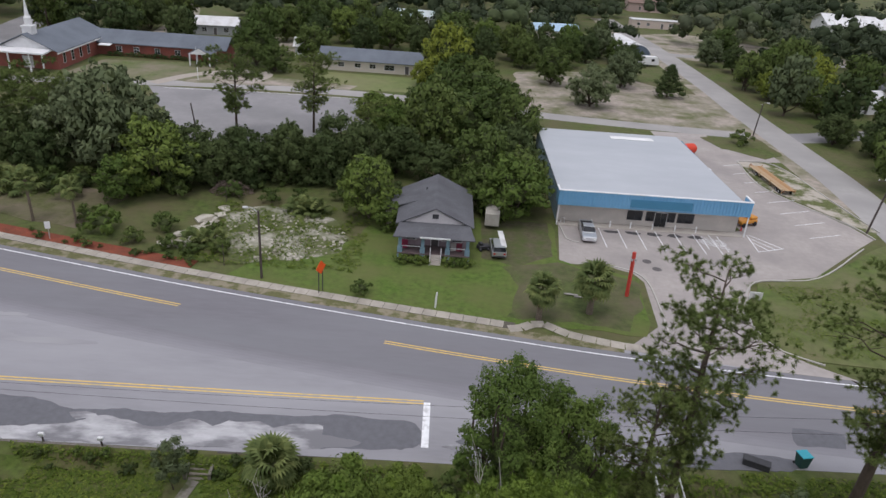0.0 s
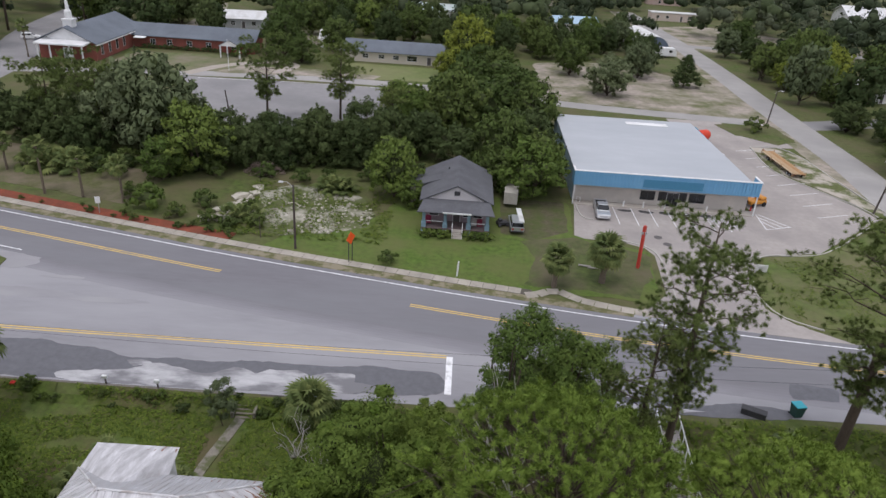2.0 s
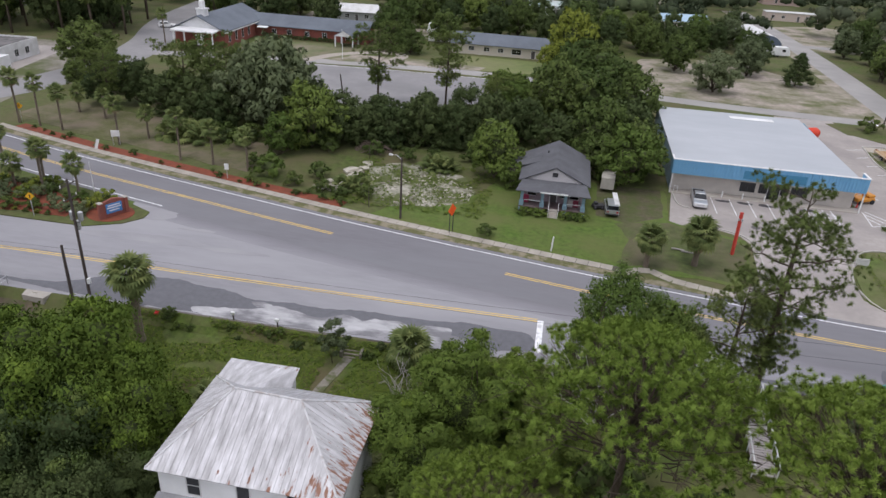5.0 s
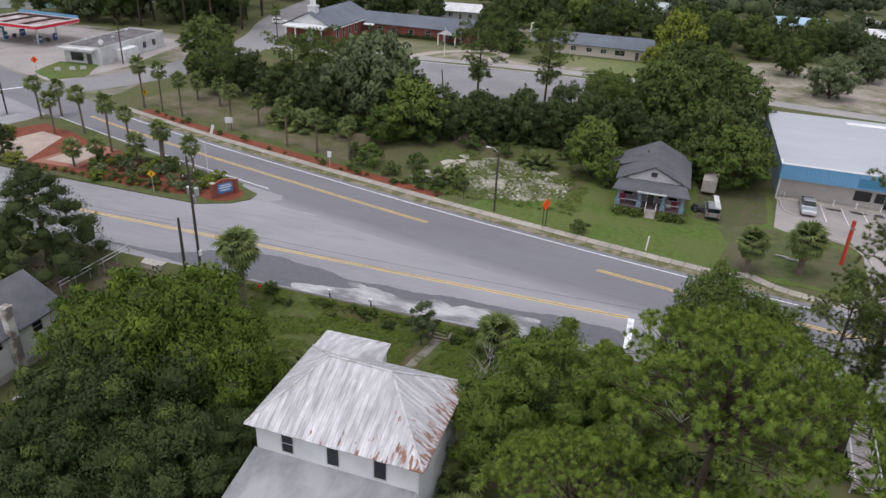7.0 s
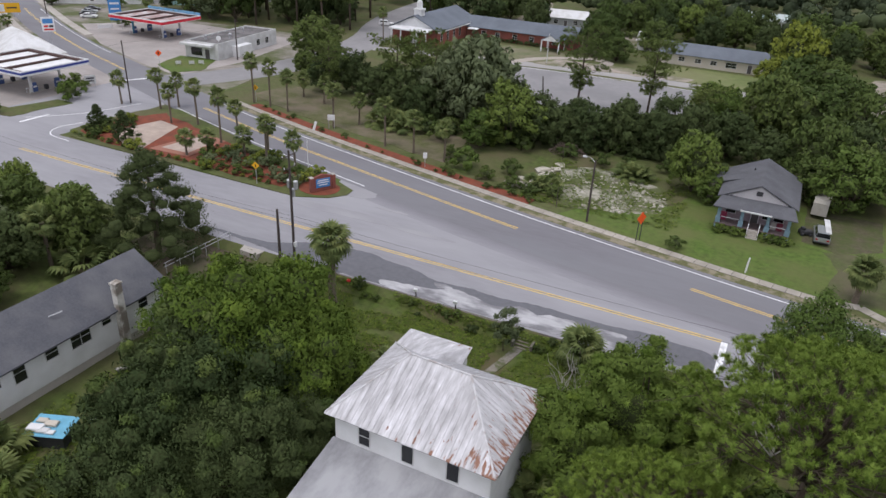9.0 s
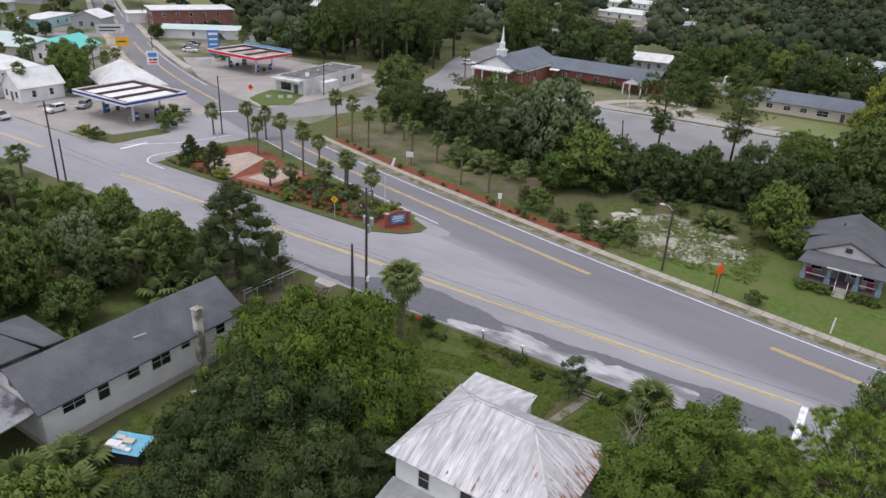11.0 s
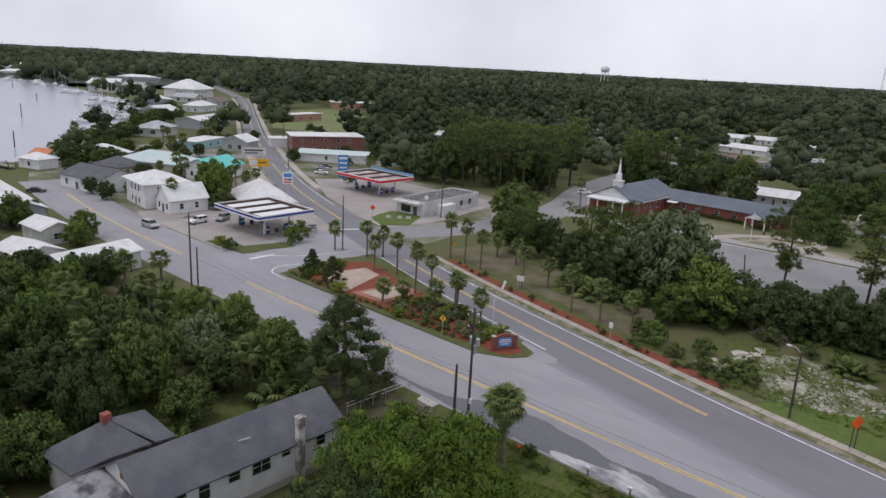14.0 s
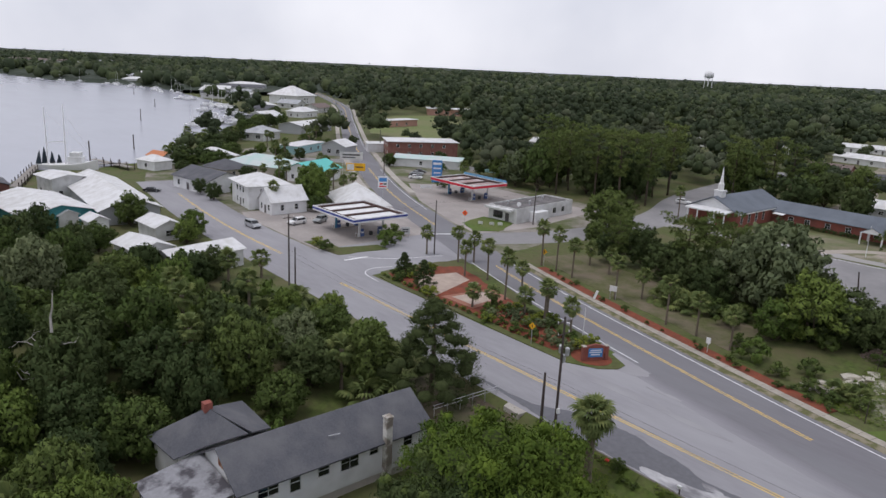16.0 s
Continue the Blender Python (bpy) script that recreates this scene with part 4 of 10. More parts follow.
def rusted_roof(name, col, amount, lo, hi, along="y", eave=(7.9, 6.8)):
    """White metal sheeting with rust streaks that grow towards the eaves and edges."""
    m = mat(name, col, 0.55, 0.05, var=0.22, scale=1.3, col2=(0.36, 0.35, 0.36), scale2=0.8, cover=0.5, edge=0.3, stretch=(2.5, 0.5, 0.5) if along == "y" else (0.5, 2.5, 0.5))
    n, l = m.node_tree.nodes, m.node_tree.links
    b = n["Principled BSDF"]
    tc = n.new("ShaderNodeTexCoord")
    mp = n.new("ShaderNodeMapping")
    mp.inputs["Scale"].default_value = (2.6, 0.75, 0.5) if along == "y" else (0.75, 2.6, 0.5)
    l.new(tc.outputs["Object"], mp.inputs[0])
    rn = n.new("ShaderNodeTexNoise")
    rn.inputs["Scale"].default_value, rn.inputs["Detail"].default_value = 1.5, 7.0
    l.new(mp.outputs[0], rn.inputs["Vector"])
    sep = n.new("ShaderNodeSeparateXYZ")
    l.new(tc.outputs["Object"], sep.inputs[0])
    mr = n.new("ShaderNodeMapRange")
    mr.inputs[1].default_value, mr.inputs[2].default_value, mr.inputs[3].default_value, mr.inputs[4].default_value = lo, hi, -0.06, amount
    l.new(sep.outputs[0], mr.inputs[0])
    ad = n.new("ShaderNodeMath")
    l.new(rn.outputs["Fac"], ad.inputs[0])
    l.new(mr.outputs[0], ad.inputs[1])
    me = n.new("ShaderNodeMapRange")
    me.inputs[1].default_value, me.inputs[2].default_value, me.inputs[3].default_value, me.inputs[4].default_value = *eave, -0.07, 0.06
    l.new(sep.outputs[2], me.inputs[0])
    ae = n.new("ShaderNodeMath")
    l.new(ad.outputs[0], ae.inputs[0])
    l.new(me.outputs[0], ae.inputs[1])
    rp = n.new("ShaderNodeValToRGB")
    rp.color_ramp.elements[0].position, rp.color_ramp.elements[1].position = 0.69, 0.76
    l.new(ae.outputs[0], rp.inputs[0])
    mx = n.new("ShaderNodeMix")
    mx.data_type = "RGBA"
    old = b.inputs["Base Color"].links[0].from_socket
    l.new(rp.outputs[0], mx.inputs[0])
    l.new(old, mx.inputs[6])
    mx.inputs[7].default_value = (0.25, 0.125, 0.085, 1)
    l.new(mx.outputs[2], b.inputs["Base Color"])
    return m


def metal_house():
    """The two-storey white house under a rusted sheet-metal roof."""
    roof_mat = rusted_roof("rusted_white_roofing", (0.62, 0.61, 0.635), 0.2, -5, 6.5)
    # The north slope is greyer than the other three.
    roof_back = rusted_roof("greyer_roofing", (0.40, 0.405, 0.43), 0.05, -4, 6.5)
    roof_side = rusted_roof("rusted_white_roofing_end", (0.60, 0.59, 0.615), 0.2, -4, 6.5, "x")
    ob = thing("farmhouse", "white two-storey house with rusted white sheet-metal hip roof", "house", pose(-17.0, 23.5, -1.0))
    X0, X1, Y0, Y1, E, R = -5.9, 5.9, -4.3, 4.5, 6.9, 9.6
    mb, t = MB(), 0.2
    mb.box(X0, Y0, 0, X1, Y0 + t, E).box(X0, Y1 - t, 0, X1, Y1, E).box(X0, Y0 + t, 0, X0 + t, Y1 - t, E).box(X1 - t, Y0 + t, 0, X1, Y1 - t, E)
    part("wall", mb, WHITE, ob, "white clapboard wall")
    part("north_wing_wall", MB().box(-5.6, Y1, 0, -0.9, Y1 + 2.4, E - 0.4), WHITE, ob)
    o = 0.55
    a, b, c, e = (X0 - o, Y0 - o, E - 0.15), (X1 + o, Y0 - o, E - 0.15), (X1 + o, Y1 + o, E - 0.15), (X0 - o, Y1 + o, E - 0.15)
    p, q = (-2.7, 0.75, R), (2.1, 0.6, R)
    slopes = ([a, b, q, p], [b, c, q], [c, e, p, q], [e, a, p])
    roof = part("roof", MB().solid(slopes[0], 0.06, (0, 0, 1)), roof_mat, ob, "rust-streaked white sheet-metal roof")
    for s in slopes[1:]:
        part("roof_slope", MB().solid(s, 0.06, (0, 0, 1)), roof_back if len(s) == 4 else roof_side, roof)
    cap = mat("roof_ridge_metal", (0.58, 0.575, 0.59), 0.5, 0.1, var=0.14, scale=2, col2=(0.4, 0.36, 0.35), scale2=1.2, cover=0.3)
    for lo, hi in ((a, p), (b, q), (c, q), (e, p), (p, q)):
        lift = Vector((0, 0, 0.07))
        part("ridge_cap", MB().tube([(Vector(lo) + lift).lerp(Vector(hi) + lift, 0.015), Vector(hi) + lift], [0.075, 0.075], 6), cap, roof)
    nr = MB()
    zr = E - 0.2
    w0, w1, w2, w3 = (-6.4, Y1 + 3.0, zr), (-0.8, Y1 + 3.1, zr), (-0.5, Y1 + 0.3, zr), (-6.4, Y1 - 1.5, zr)
    ra, rb = (-3.6, Y1 + 1.2, zr + 0.85), (-2.6, Y1 - 3.2, zr + 2.1)
    for poly in ([w1, w0, ra], [w0, w3, rb, ra], [w2, w1, ra, rb]):
        nr.solid(poly, 0.06, (0, 0, 1))
    part("wing_roof", nr, roof_mat, ob)
    # standing ribs down each slope
    ribs = MB()
    for s in slopes:
        lo0, lo1 = Vector(s[0]), Vector(s[1])
        hi0, hi1 = Vector(s[-1]), Vector(s[2])
        n = int((lo1 - lo0).length / 0.42)
        for k in range(1, n):
            u = k / n
            foot = lo0.lerp(lo1, u)
            d = (lo1 - lo0).normalized()
            up_dir = (hi0 - lo0) - d * (hi0 - lo0).dot(d)
            span_lo, span_hi = (hi0 - lo0).dot(d), (hi1 - lo0).dot(d)
            x, L = (foot - lo0).dot(d), (lo1 - lo0).length
            f = min(1.0, x / span_lo if x < span_lo and span_lo > 0 else 1.0, (L - x) / (L - span_hi) if x > span_hi and L > span_hi else 1.0)
            head = foot + up_dir * f
            ribs.tube([foot + Vector((0, 0, 0.07)), head + Vector((0, 0, 0.07))], [0.03, 0.03], 4, False)
    part("roof_rib", ribs, roof_mat, roof)
    S = pose(0, Y0, 0)
    for u in (-3.5, -0.1, 3.3):
        window(ob, S, u, 4.75, 0.85, 1.55, OFFWHITE, (0, 1) if u < -3 else (0, 0))
    E_ = pose(X1, 0, 0, 0, 0, 90)
    for u in (-2.2, 1.6):
        window(ob, E_, u, 4.9, 0.85, 1.4, OFFWHITE, (0, 1))
    W_ = pose(X0, 0, 0, 0, 0, -90)
    window(ob, W_, 0.5, 4.9, 0.85, 1.4, OFFWHITE, (0, 1))
    part("porch_roof", MB().solid([(X0 - 0.2, Y0 - 5.6, 3.35), (X1 - 0.3, Y0 - 5.6, 3.35), (X1 + 0.1, Y0, 4.45), (X0 - 0.2, Y0, 4.45)], 0.1, (0, 0, -1)), mat("old_grey_roofing", (0.25, 0.25, 0.265), 0.8, var=0.2, scale=3, col2=(0.37, 0.37, 0.385), scale2=0.45, edge=0.25, bump=0.3, detail=10.0, stretch=(1, 0.5, 1)), ob, "weathered grey porch roof")
    part("porch_wall", MB().box(X0, Y0 - 5.2, 0, X1 - 0.4, Y0, 3.2), OFFWHITE, ob)
    part("downspout", MB().tube([(X1 + 0.1, Y0 - 0.1, E - 0.3), (X1 + 0.1, Y0 - 0.1, 0)], [0.05, 0.05], 6), WHITE, ob)


metal_house()


def long_house():
    """The long low house with a dark shingle roof among the trees."""
    ob = thing("long_house", "long low house with dark grey shingle roof and white walls", "house", pose(-53.6, 18.9, -0.15))
    h, X, Y = 3.6, 3.75, 10.1
    part("wall", walls(2 * X, 2 * Y, h, 2.25, "y"), WHITE, ob, "white stucco wall")
    roof = part("roof", gable_roof(2 * X, 2 * Y, h, 2.25, 0.5, "y"), SHINGLE_D, ob)
    # cross wing to the west
    wing = MB()
    apex = (-6.7, -8.6, 6.3)
    for poly in ([(-10.0, -13.3, 3.3), (-4.5, -12.7, 3.3), apex], [(-4.5, -12.7, 3.3), (-3.6, -9.6, 4.2), (-1.2, -7.0, 5.6), apex], [(-4.4, -3.2, 3.5), (-11.5, -3.0, 3.4), apex, (-1.2, -6.6, 5.6)], [(-11.5, -3.0, 3.4), (-10.0, -13.3, 3.3), apex]):
        wing.solid(poly, 0.12, (0, 0, 1))
    part("wing_roof", wing, SHINGLE_D, ob)
    part("wing_wall", MB().prism([(-9.6, -12.8), (-4.6, -12.3), (-4.3, -3.6), (-11.0, -3.4)], 0, 3.3), OFFWHITE, ob)
    part("porch_roof", MB().solid([(-4.0, -16.4, 2.5), (3.2, -16.2, 2.5), (3.6, -10.25, 3.3), (-4.4, -10.25, 3.3)], 0.12, (0, 0, 1)), mat("patched_grey_roof", (0.26, 0.26, 0.28), 0.85, var=0.2, scale=2, col2=(0.07, 0.065, 0.075), scale2=0.35, cover=0.4, edge=0.12), ob, "patched grey porch roof")
    part("porch_post", MB().box(2.8, -16.0, -0.6, 3.0, -15.8, 2.55), OFFWHITE, ob)
    part("porch_post", MB().box(-3.8, -16.0, -0.6, -3.6, -15.8, 2.55), OFFWHITE, ob)
    part("gable_vent", MB().box(-0.5, -Y - 0.06, 4.0, 0.5, -Y - 0.01, 5.0), RUST, ob)
    E = on_side(2 * X, 2 * Y, "E")
    part("foundation", MB().box(-X + 0.1, -Y + 0.1, -1.2, X - 0.1, Y - 0.1, 0.3).box(-9.4, -12.2, -1.2, -4.3, -3.6, 0.0), BLOCK, ob)
    for u, z, w, hh in ((-7.5, 2.1, 1.9, 1.1), (-4.9, 1.6, 1.0, 1.8), (-2.0, 2.1, 1.1, 1.1), (0.8, 1.8, 1.9, 1.5), (3.5, 2.4, 0.9, 0.8), (7.6, 2.0, 1.0, 1.1)):
        window(ob, E, u, z, w, hh, OFFWHITE, (1, 1) if w > 1.3 else (0, 1))
    part("chimney", MB().box(3.8, 4.5, -1.0, 4.45, 5.2, 6.0, bev=0.03).box(3.73, 4.43, 6.0, 4.52, 5.27, 6.2, bev=0.02), mat("rendered_chimney", (0.6, 0.58, 0.54), 0.9, var=0.2, scale=3, col2=(0.22, 0.19, 0.16), scale2=0.7), roof, "weathered rendered chimney")
    part("brick_chimney", MB().box(-7.1, -9.0, 5.6, -6.3, -8.2, 7.0, bev=0.03), BRICK, ob, "short red brick chimney")
    part("roof_pipe", MB().tube([(2.2, -0.6, 4.9), (2.5, 0.5, 4.95)], [0.06, 0.06], 6), STEEL, roof)


long_house()


def church():
    """The brick church with a steeple, a long wing and an entrance porch."""
    ob = thing("church", "red brick church with blue-grey shingle roof and white steeple", "church", pose(-97, 178, 0, 0, 0, 0))
    # nave: ridge along y
    part("wall", MB().box(-7, -12, 0, 7, 14, 4.2), BRICK, ob, "red brick wall")
    up = (0, 0, 1)
    nave = MB().solid([(-7.7, 14.6, 4.0), (-7.7, -12.8, 4.0), (0, -12.8, 7.6), (0, 14.6, 7.6)], 0.2, up).solid([(7.7, -12.8, 4.0), (7.7, 14.6, 4.0), (0, 14.6, 7.6), (0, -12.8, 7.6)], 0.2, up)
    part("roof", nave, BLUEROOF, ob)
    for y in (-12.0, 13.8):
        part("gable", MB().add([(-7, y, 4.2), (7, y, 4.2), (0, y, 7.5), (-7, y + 0.2, 4.2), (7, y + 0.2, 4.2), (0, y + 0.2, 7.5)], [(0, 1, 2), (5, 4, 3), (0, 2, 5, 3), (1, 4, 5, 2), (0, 3, 4, 1)]), WHITE, ob)
    # portico to the south
    part("portico_roof", MB().solid([(-6.0, -16, 4.0), (6.0, -16, 4.0), (6.0, -12, 4.3), (-6.0, -12, 4.3)], 0.35, up), WHITE, ob)
    for x in (-5.4, -2.4, 2.4, 5.4):
        part("column", MB().cyl((x, -15.6, 0), (x, -15.6, 4.0), 0.22, 0.18, 10), WHITE, ob)
    door(ob, pose(0, -12, 0), 0, 0.1, 2.2, 2.6, WHITE, WHITE)
    E = pose(7, 0, 0, 0, 0, 90)
    for u in (-9, -5, -1, 3):
        window(ob, E, u, 1.1, 1.1, 2.3, WHITE, (0, 2))
    part("eave_board", MB().box(7.5, -12.8, 3.7, 7.75, 14.6, 4.0).box(-7.75, -12.8, 3.7, -7.5, 14.6, 4.0), WHITE, ob)
    # steeple
    st = part("steeple_base", MB().box(-1.1, -10.4, 6.2, 1.1, -8.2, 8.9, bev=0.05).box(-1.25, -10.55, 8.9, 1.25, -8.05, 9.25), WHITE, ob, "white square steeple base")
    part("belfry", MB().prism([(0.8 * math.cos(a), -9.3 + 0.8 * math.sin(a)) for a in np.linspace(0.39, 6.67, 8, endpoint=False)], 9.25, 10.9), WHITE, st)
    part("spire", MB().tube([(0, -9.3, 10.9), (0, -9.3, 11.4), (0, -9.3, 15.8)], [0.85, 0.5, 0.03], 8), WHITE, st)
    # long wing to the east
    part("wing_wall", MB().box(7, 8.0, 0, 40, 16.5, 3.2), BRICK, ob, "red brick wing wall")
    part("wing_roof", MB().solid([(7, 7.3, 3.0), (40.6, 7.3, 3.0), (40.6, 12.4, 5.6), (0, 12.4, 5.6)], 0.2, up).solid([(40.6, 17.3, 3.0), (7, 17.3, 3.0), (0, 12.4, 5.6), (40.6, 12.4, 5.6)], 0.2, up), BLUEROOF, ob)
    Sw = pose(22, 8.0, 0)
    for u in (-9.5, -5, 0.4, 5.6, 12.5):
        window(ob, Sw, u, 1.0, 1.3, 1.3, WHITE, (1, 1))
    part("door_hood", MB().solid([(8.2, 5.7, 2.7), (11.2, 5.7, 2.7), (11.2, 8.0, 2.95), (8.2, 8.0, 2.95)], 0.15, up), WHITE, ob)
    part("porte_cochere_roof", MB().solid([(32.6, 1.2, 3.0), (32.6, 9, 3.0), (35.4, 9, 4.5), (35.4, 1.2, 4.5)], 0.15, up).solid([(38.2, 9, 3.0), (38.2, 1.2, 3.0), (35.4, 1.2, 4.5), (35.4, 9, 4.5)], 0.15, up), BLUEROOF, ob)
    part("porte_gable", MB().add([(32.6, 1.3, 3.0), (38.2, 1.3, 3.0), (35.4, 1.3, 4.5), (32.6, 1.5, 3.0), (38.2, 1.5, 3.0), (35.4, 1.5, 4.5)], [(0, 1, 2), (5, 4, 3), (0, 2, 5, 3), (1, 4, 5, 2), (0, 3, 4, 1)]), WHITE, ob)
    for x in (32.9, 37.9):
        for y in (1.6, 7.0):
            part("porte_post", MB().box(x - 0.15, y - 0.15, 0, x + 0.15, y + 0.15, 3.0), WHITE, ob)


church()

house("ranch_house", "long cream ranch house with grey-blue shingle roof and a porch", -19.5, 191.5, 26, 9.5, 3.0, 0, CREAM, BLUEROOF, "gable", 2.0, "x", 0.7,
      [("S", -7.6, 1.1, 1.5, 1.1), ("S", -3.3, 1.1, 1.5, 1.0), ("S", 0.6, 1.1, 1.5, 1.0), ("S", 5.0, 0.9, 2.6, 1.3)], [("S", 9.6, 1.0)])


def canopy_station(name, label, x0, y0, x1, y1, z, band, band_label, blue_back=False, deck=None, low=0.55):
    """A fuel canopy with an open-topped roof pan, its pumps and columns."""
    cx, cy, w, d = (x0 + x1) / 2, (y0 + y1) / 2, x1 - x0, y1 - y0
    ob = thing(name, label, "gas station canopy", pose(cx, cy, 0))
    fr = MB()
    for a, b, c, e in ((-w / 2, -d / 2, w / 2, -d / 2 + 0.25), (-w / 2, d / 2 - 0.25, w / 2, d / 2), (-w / 2, -d / 2 + 0.25, -w / 2 + 0.25, d / 2 - 0.25), (w / 2 - 0.25, -d / 2 + 0.25, w / 2, d / 2 - 0.25)):
        fr.box(a, b, z - 0.9, c, e, z + 0.1)
    part("fascia", fr, WHITE, ob, "white canopy fascia")
    sb = MB()
    for a, b, c, e in ((-w / 2 - 0.02, -d / 2 - 0.02, w / 2 + 0.02, -d / 2), (-w / 2 - 0.02, d / 2, w / 2 + 0.02, d / 2 + 0.02), (-w / 2 - 0.02, -d / 2, -w / 2, d / 2), (w / 2, -d / 2, w / 2 + 0.02, d / 2)):
        sb.box(a, b, z - low, c, e, z - 0.12)
    part("stripe", sb, band, ob, band_label)
    part("deck", MB().box(-w / 2 + 0.25, -d / 2 + 0.25, z - 0.8, w / 2 - 0.25, d / 2 - 0.25, z - 0.5), deck or WHITE, ob, "canopy roof deck")
    beam = mat("brown_steel_beam", (0.085, 0.05, 0.045), 0.7, 0.2, var=0.2)
    for k in range(4):
        x = -w / 2 + 0.5 + k * (w - 1.0) / 3
        part("beam", MB().box(x - 0.3, -d / 2 + 0.3, z - 0.5, x + 0.3, d / 2 - 0.3, z - 0.1), beam, ob)
    for y in (-d / 2 + 0.45, d / 2 - 0.9):
        part("beam", MB().box(-w / 2 + 0.3, y, z - 0.5, w / 2 - 0.3, y + 0.7, z - 0.06), beam, ob)
    if blue_back:
        for k in range(10):
            x = -w / 2 + k * w / 10
            part("back_panel", MB().box(x + 0.1, d / 2 - 0.2, z - 0.1, x + w / 10 - 0.1, d / 2 - 0.1, z + 0.8, bev=0.02), BLUE_PANEL, ob)
    for sx in (-1, 1):
        for sy in (-1, 1):
            part("column", MB().box(sx * w * 0.28 - 0.2, sy * d * 0.22 - 0.2, 0, sx * w * 0.28 + 0.2, sy * d * 0.22 + 0.2, z - 0.8), WHITE if sx > 0 else BLUE_DARK, ob)
    for sx in (-1, 1):
        isl = thing("pump_island", "concrete pump island with two fuel pumps and a bin", "fuel pumps", pose(cx + sx * w * 0.28, cy, 0))
        part("plinth", MB().box(-0.6, -4.2, 0, 0.6, 4.2, 0.16, bev=0.04), CONCRETE, isl)
        for y in (-2.6, 2.4):
            pm = part("pump", MB().box(-0.28, y - 0.5, 0.16, 0.28, y + 0.5, 1.35, bev=0.03).box(-0.2, y - 0.45, 1.35, 0.2, y + 0.45, 1.9, bev=0.03), mat("pump_blue", (0.06, 0.10, 0.25), 0.5, var=0.1), isl)
            part("pump_face", MB().box(-0.3, y - 0.4, 1.0, -0.281, y + 0.4, 1.3).box(0.281, y - 0.4, 1.0, 0.3, y + 0.4, 1.3), WHITE, pm)
        part("guard", MB().tube([(-0.5, -4.0, 0.16), (-0.5, -4.0, 1.0), (0.5, -4.0, 1.0), (0.5, -4.0, 0.16)], [0.06] * 4, 6), WHITE, isl)
        part("bin", MB().box(-0.3, -0.4, 0.16, 0.3, 0.2, 1.1, bev=0.05), DARK_METAL, isl)
    return ob


canopy_station("gas_canopy", "white fuel canopy with blue and red stripe and brown roof beams", -145, 69.5, -127.0, 84.2, 5.2, mat("navy_stripe", (0.04, 0.06, 0.28), 0.5, var=0.05), "navy stripe")
canopy_station("gas_canopy", "white fuel canopy with red stripe and blue roof panels", -168, 124, -148.5, 137.8, 5.2, mat("red_stripe", (0.55, 0.03, 0.05), 0.5, var=0.05), "red stripe", True, mat("rusty_roof_deck", (0.34, 0.24, 0.23), 0.8, var=0.25, scale=1, col2=(0.5, 0.46, 0.46), scale2=0.3), 0.8)

house("tent_roof_shop", "white gas station shop with a swept white roof", -160, 92, 17, 11, 3.0, -20, WHITE, TIN, "hip", 3.4, "x", 1.6, [("S", -3, 0.8, 2.5, 1.6), ("S", 3, 0.8, 2.5, 1.6)], [("S", 0, 1.2)], category="shop")


def corner_store():
    ob = thing("corner_store", "flat-roofed whitewashed corner store with vents on a dark roof", "store", pose(-129.2, 128.5, 0, 0, 0, 6))
    W, D = 9.5, 25
    part("wall", walls(W, D, 3.9), OFFWHITE, ob, "stained whitewashed wall")
    part("roof", MB().box(-W / 2 + 0.25, -D / 2 + 0.25, 3.4, W / 2 - 0.25, D / 2 - 0.25, 3.6), mat("tar_roof", (0.10, 0.095, 0.095), 0.9, var=0.3, scale=1, col2=(0.17, 0.16, 0.16), scale2=0.3), ob)
    part("front_overhang", MB().box(-W / 2 - 0.3, -D / 2 - 1.6, 3.1, W / 2 - 1.0, -D / 2, 3.6), OFFWHITE, ob)
    S, E = on_side(W, D, "S"), on_side(W, D, "E")
    window(ob, S, -1.5, 0.7, 3.0, 1.7, DARK_METAL, (2, 0))
    door(ob, S, 1.6, 0.1, 1.0, 2.1, DOOR_MAT, DARK_METAL)
    for u in (4, 8):
        window(ob, E, u, 1.0, 1.4, 1.5, WHITE, (1, 0))
    part("cooler", MB().box(W / 2, -7, 0, W / 2 + 2.0, -1.5, 2.6, bev=0.05), WHITE, ob, "white walk-in cooler box")
    for x, y in ((-2, -8), (1.5, -3), (-1, 6)):
        v = part("roof_vent", MB().cyl((x, y, 3.6), (x, y, 4.3), 0.25, 0.2, 8).ball((x, y, 4.4), 0.4), STEEL, ob)
    part("dish", MB().tube([(2.4, -9, 3.6), (2.4, -9, 4.2), (2.6, -9.2, 4.5), (2.9, -9.5, 4.6)], [0.05, 0.05, 0.1, 0.6], 10), WHITE, ob)


corner_store()

H1 = [("S", -2.5, 0.9, 1.0, 1.4), ("S", 2.5, 0.9, 1.0, 1.4), ("E", -2, 0.9, 1.0, 1.4), ("E", 2, 0.9, 1.0, 1.4)]
H2 = H1 + [("S", -2.5, 3.9, 1.0, 1.4), ("S", 2.5, 3.9, 1.0, 1.4), ("S", 0, 3.9, 1.0, 1.4), ("E", -2, 3.9, 1.0, 1.4), ("E", 2, 3.9, 1.0, 1.4)]
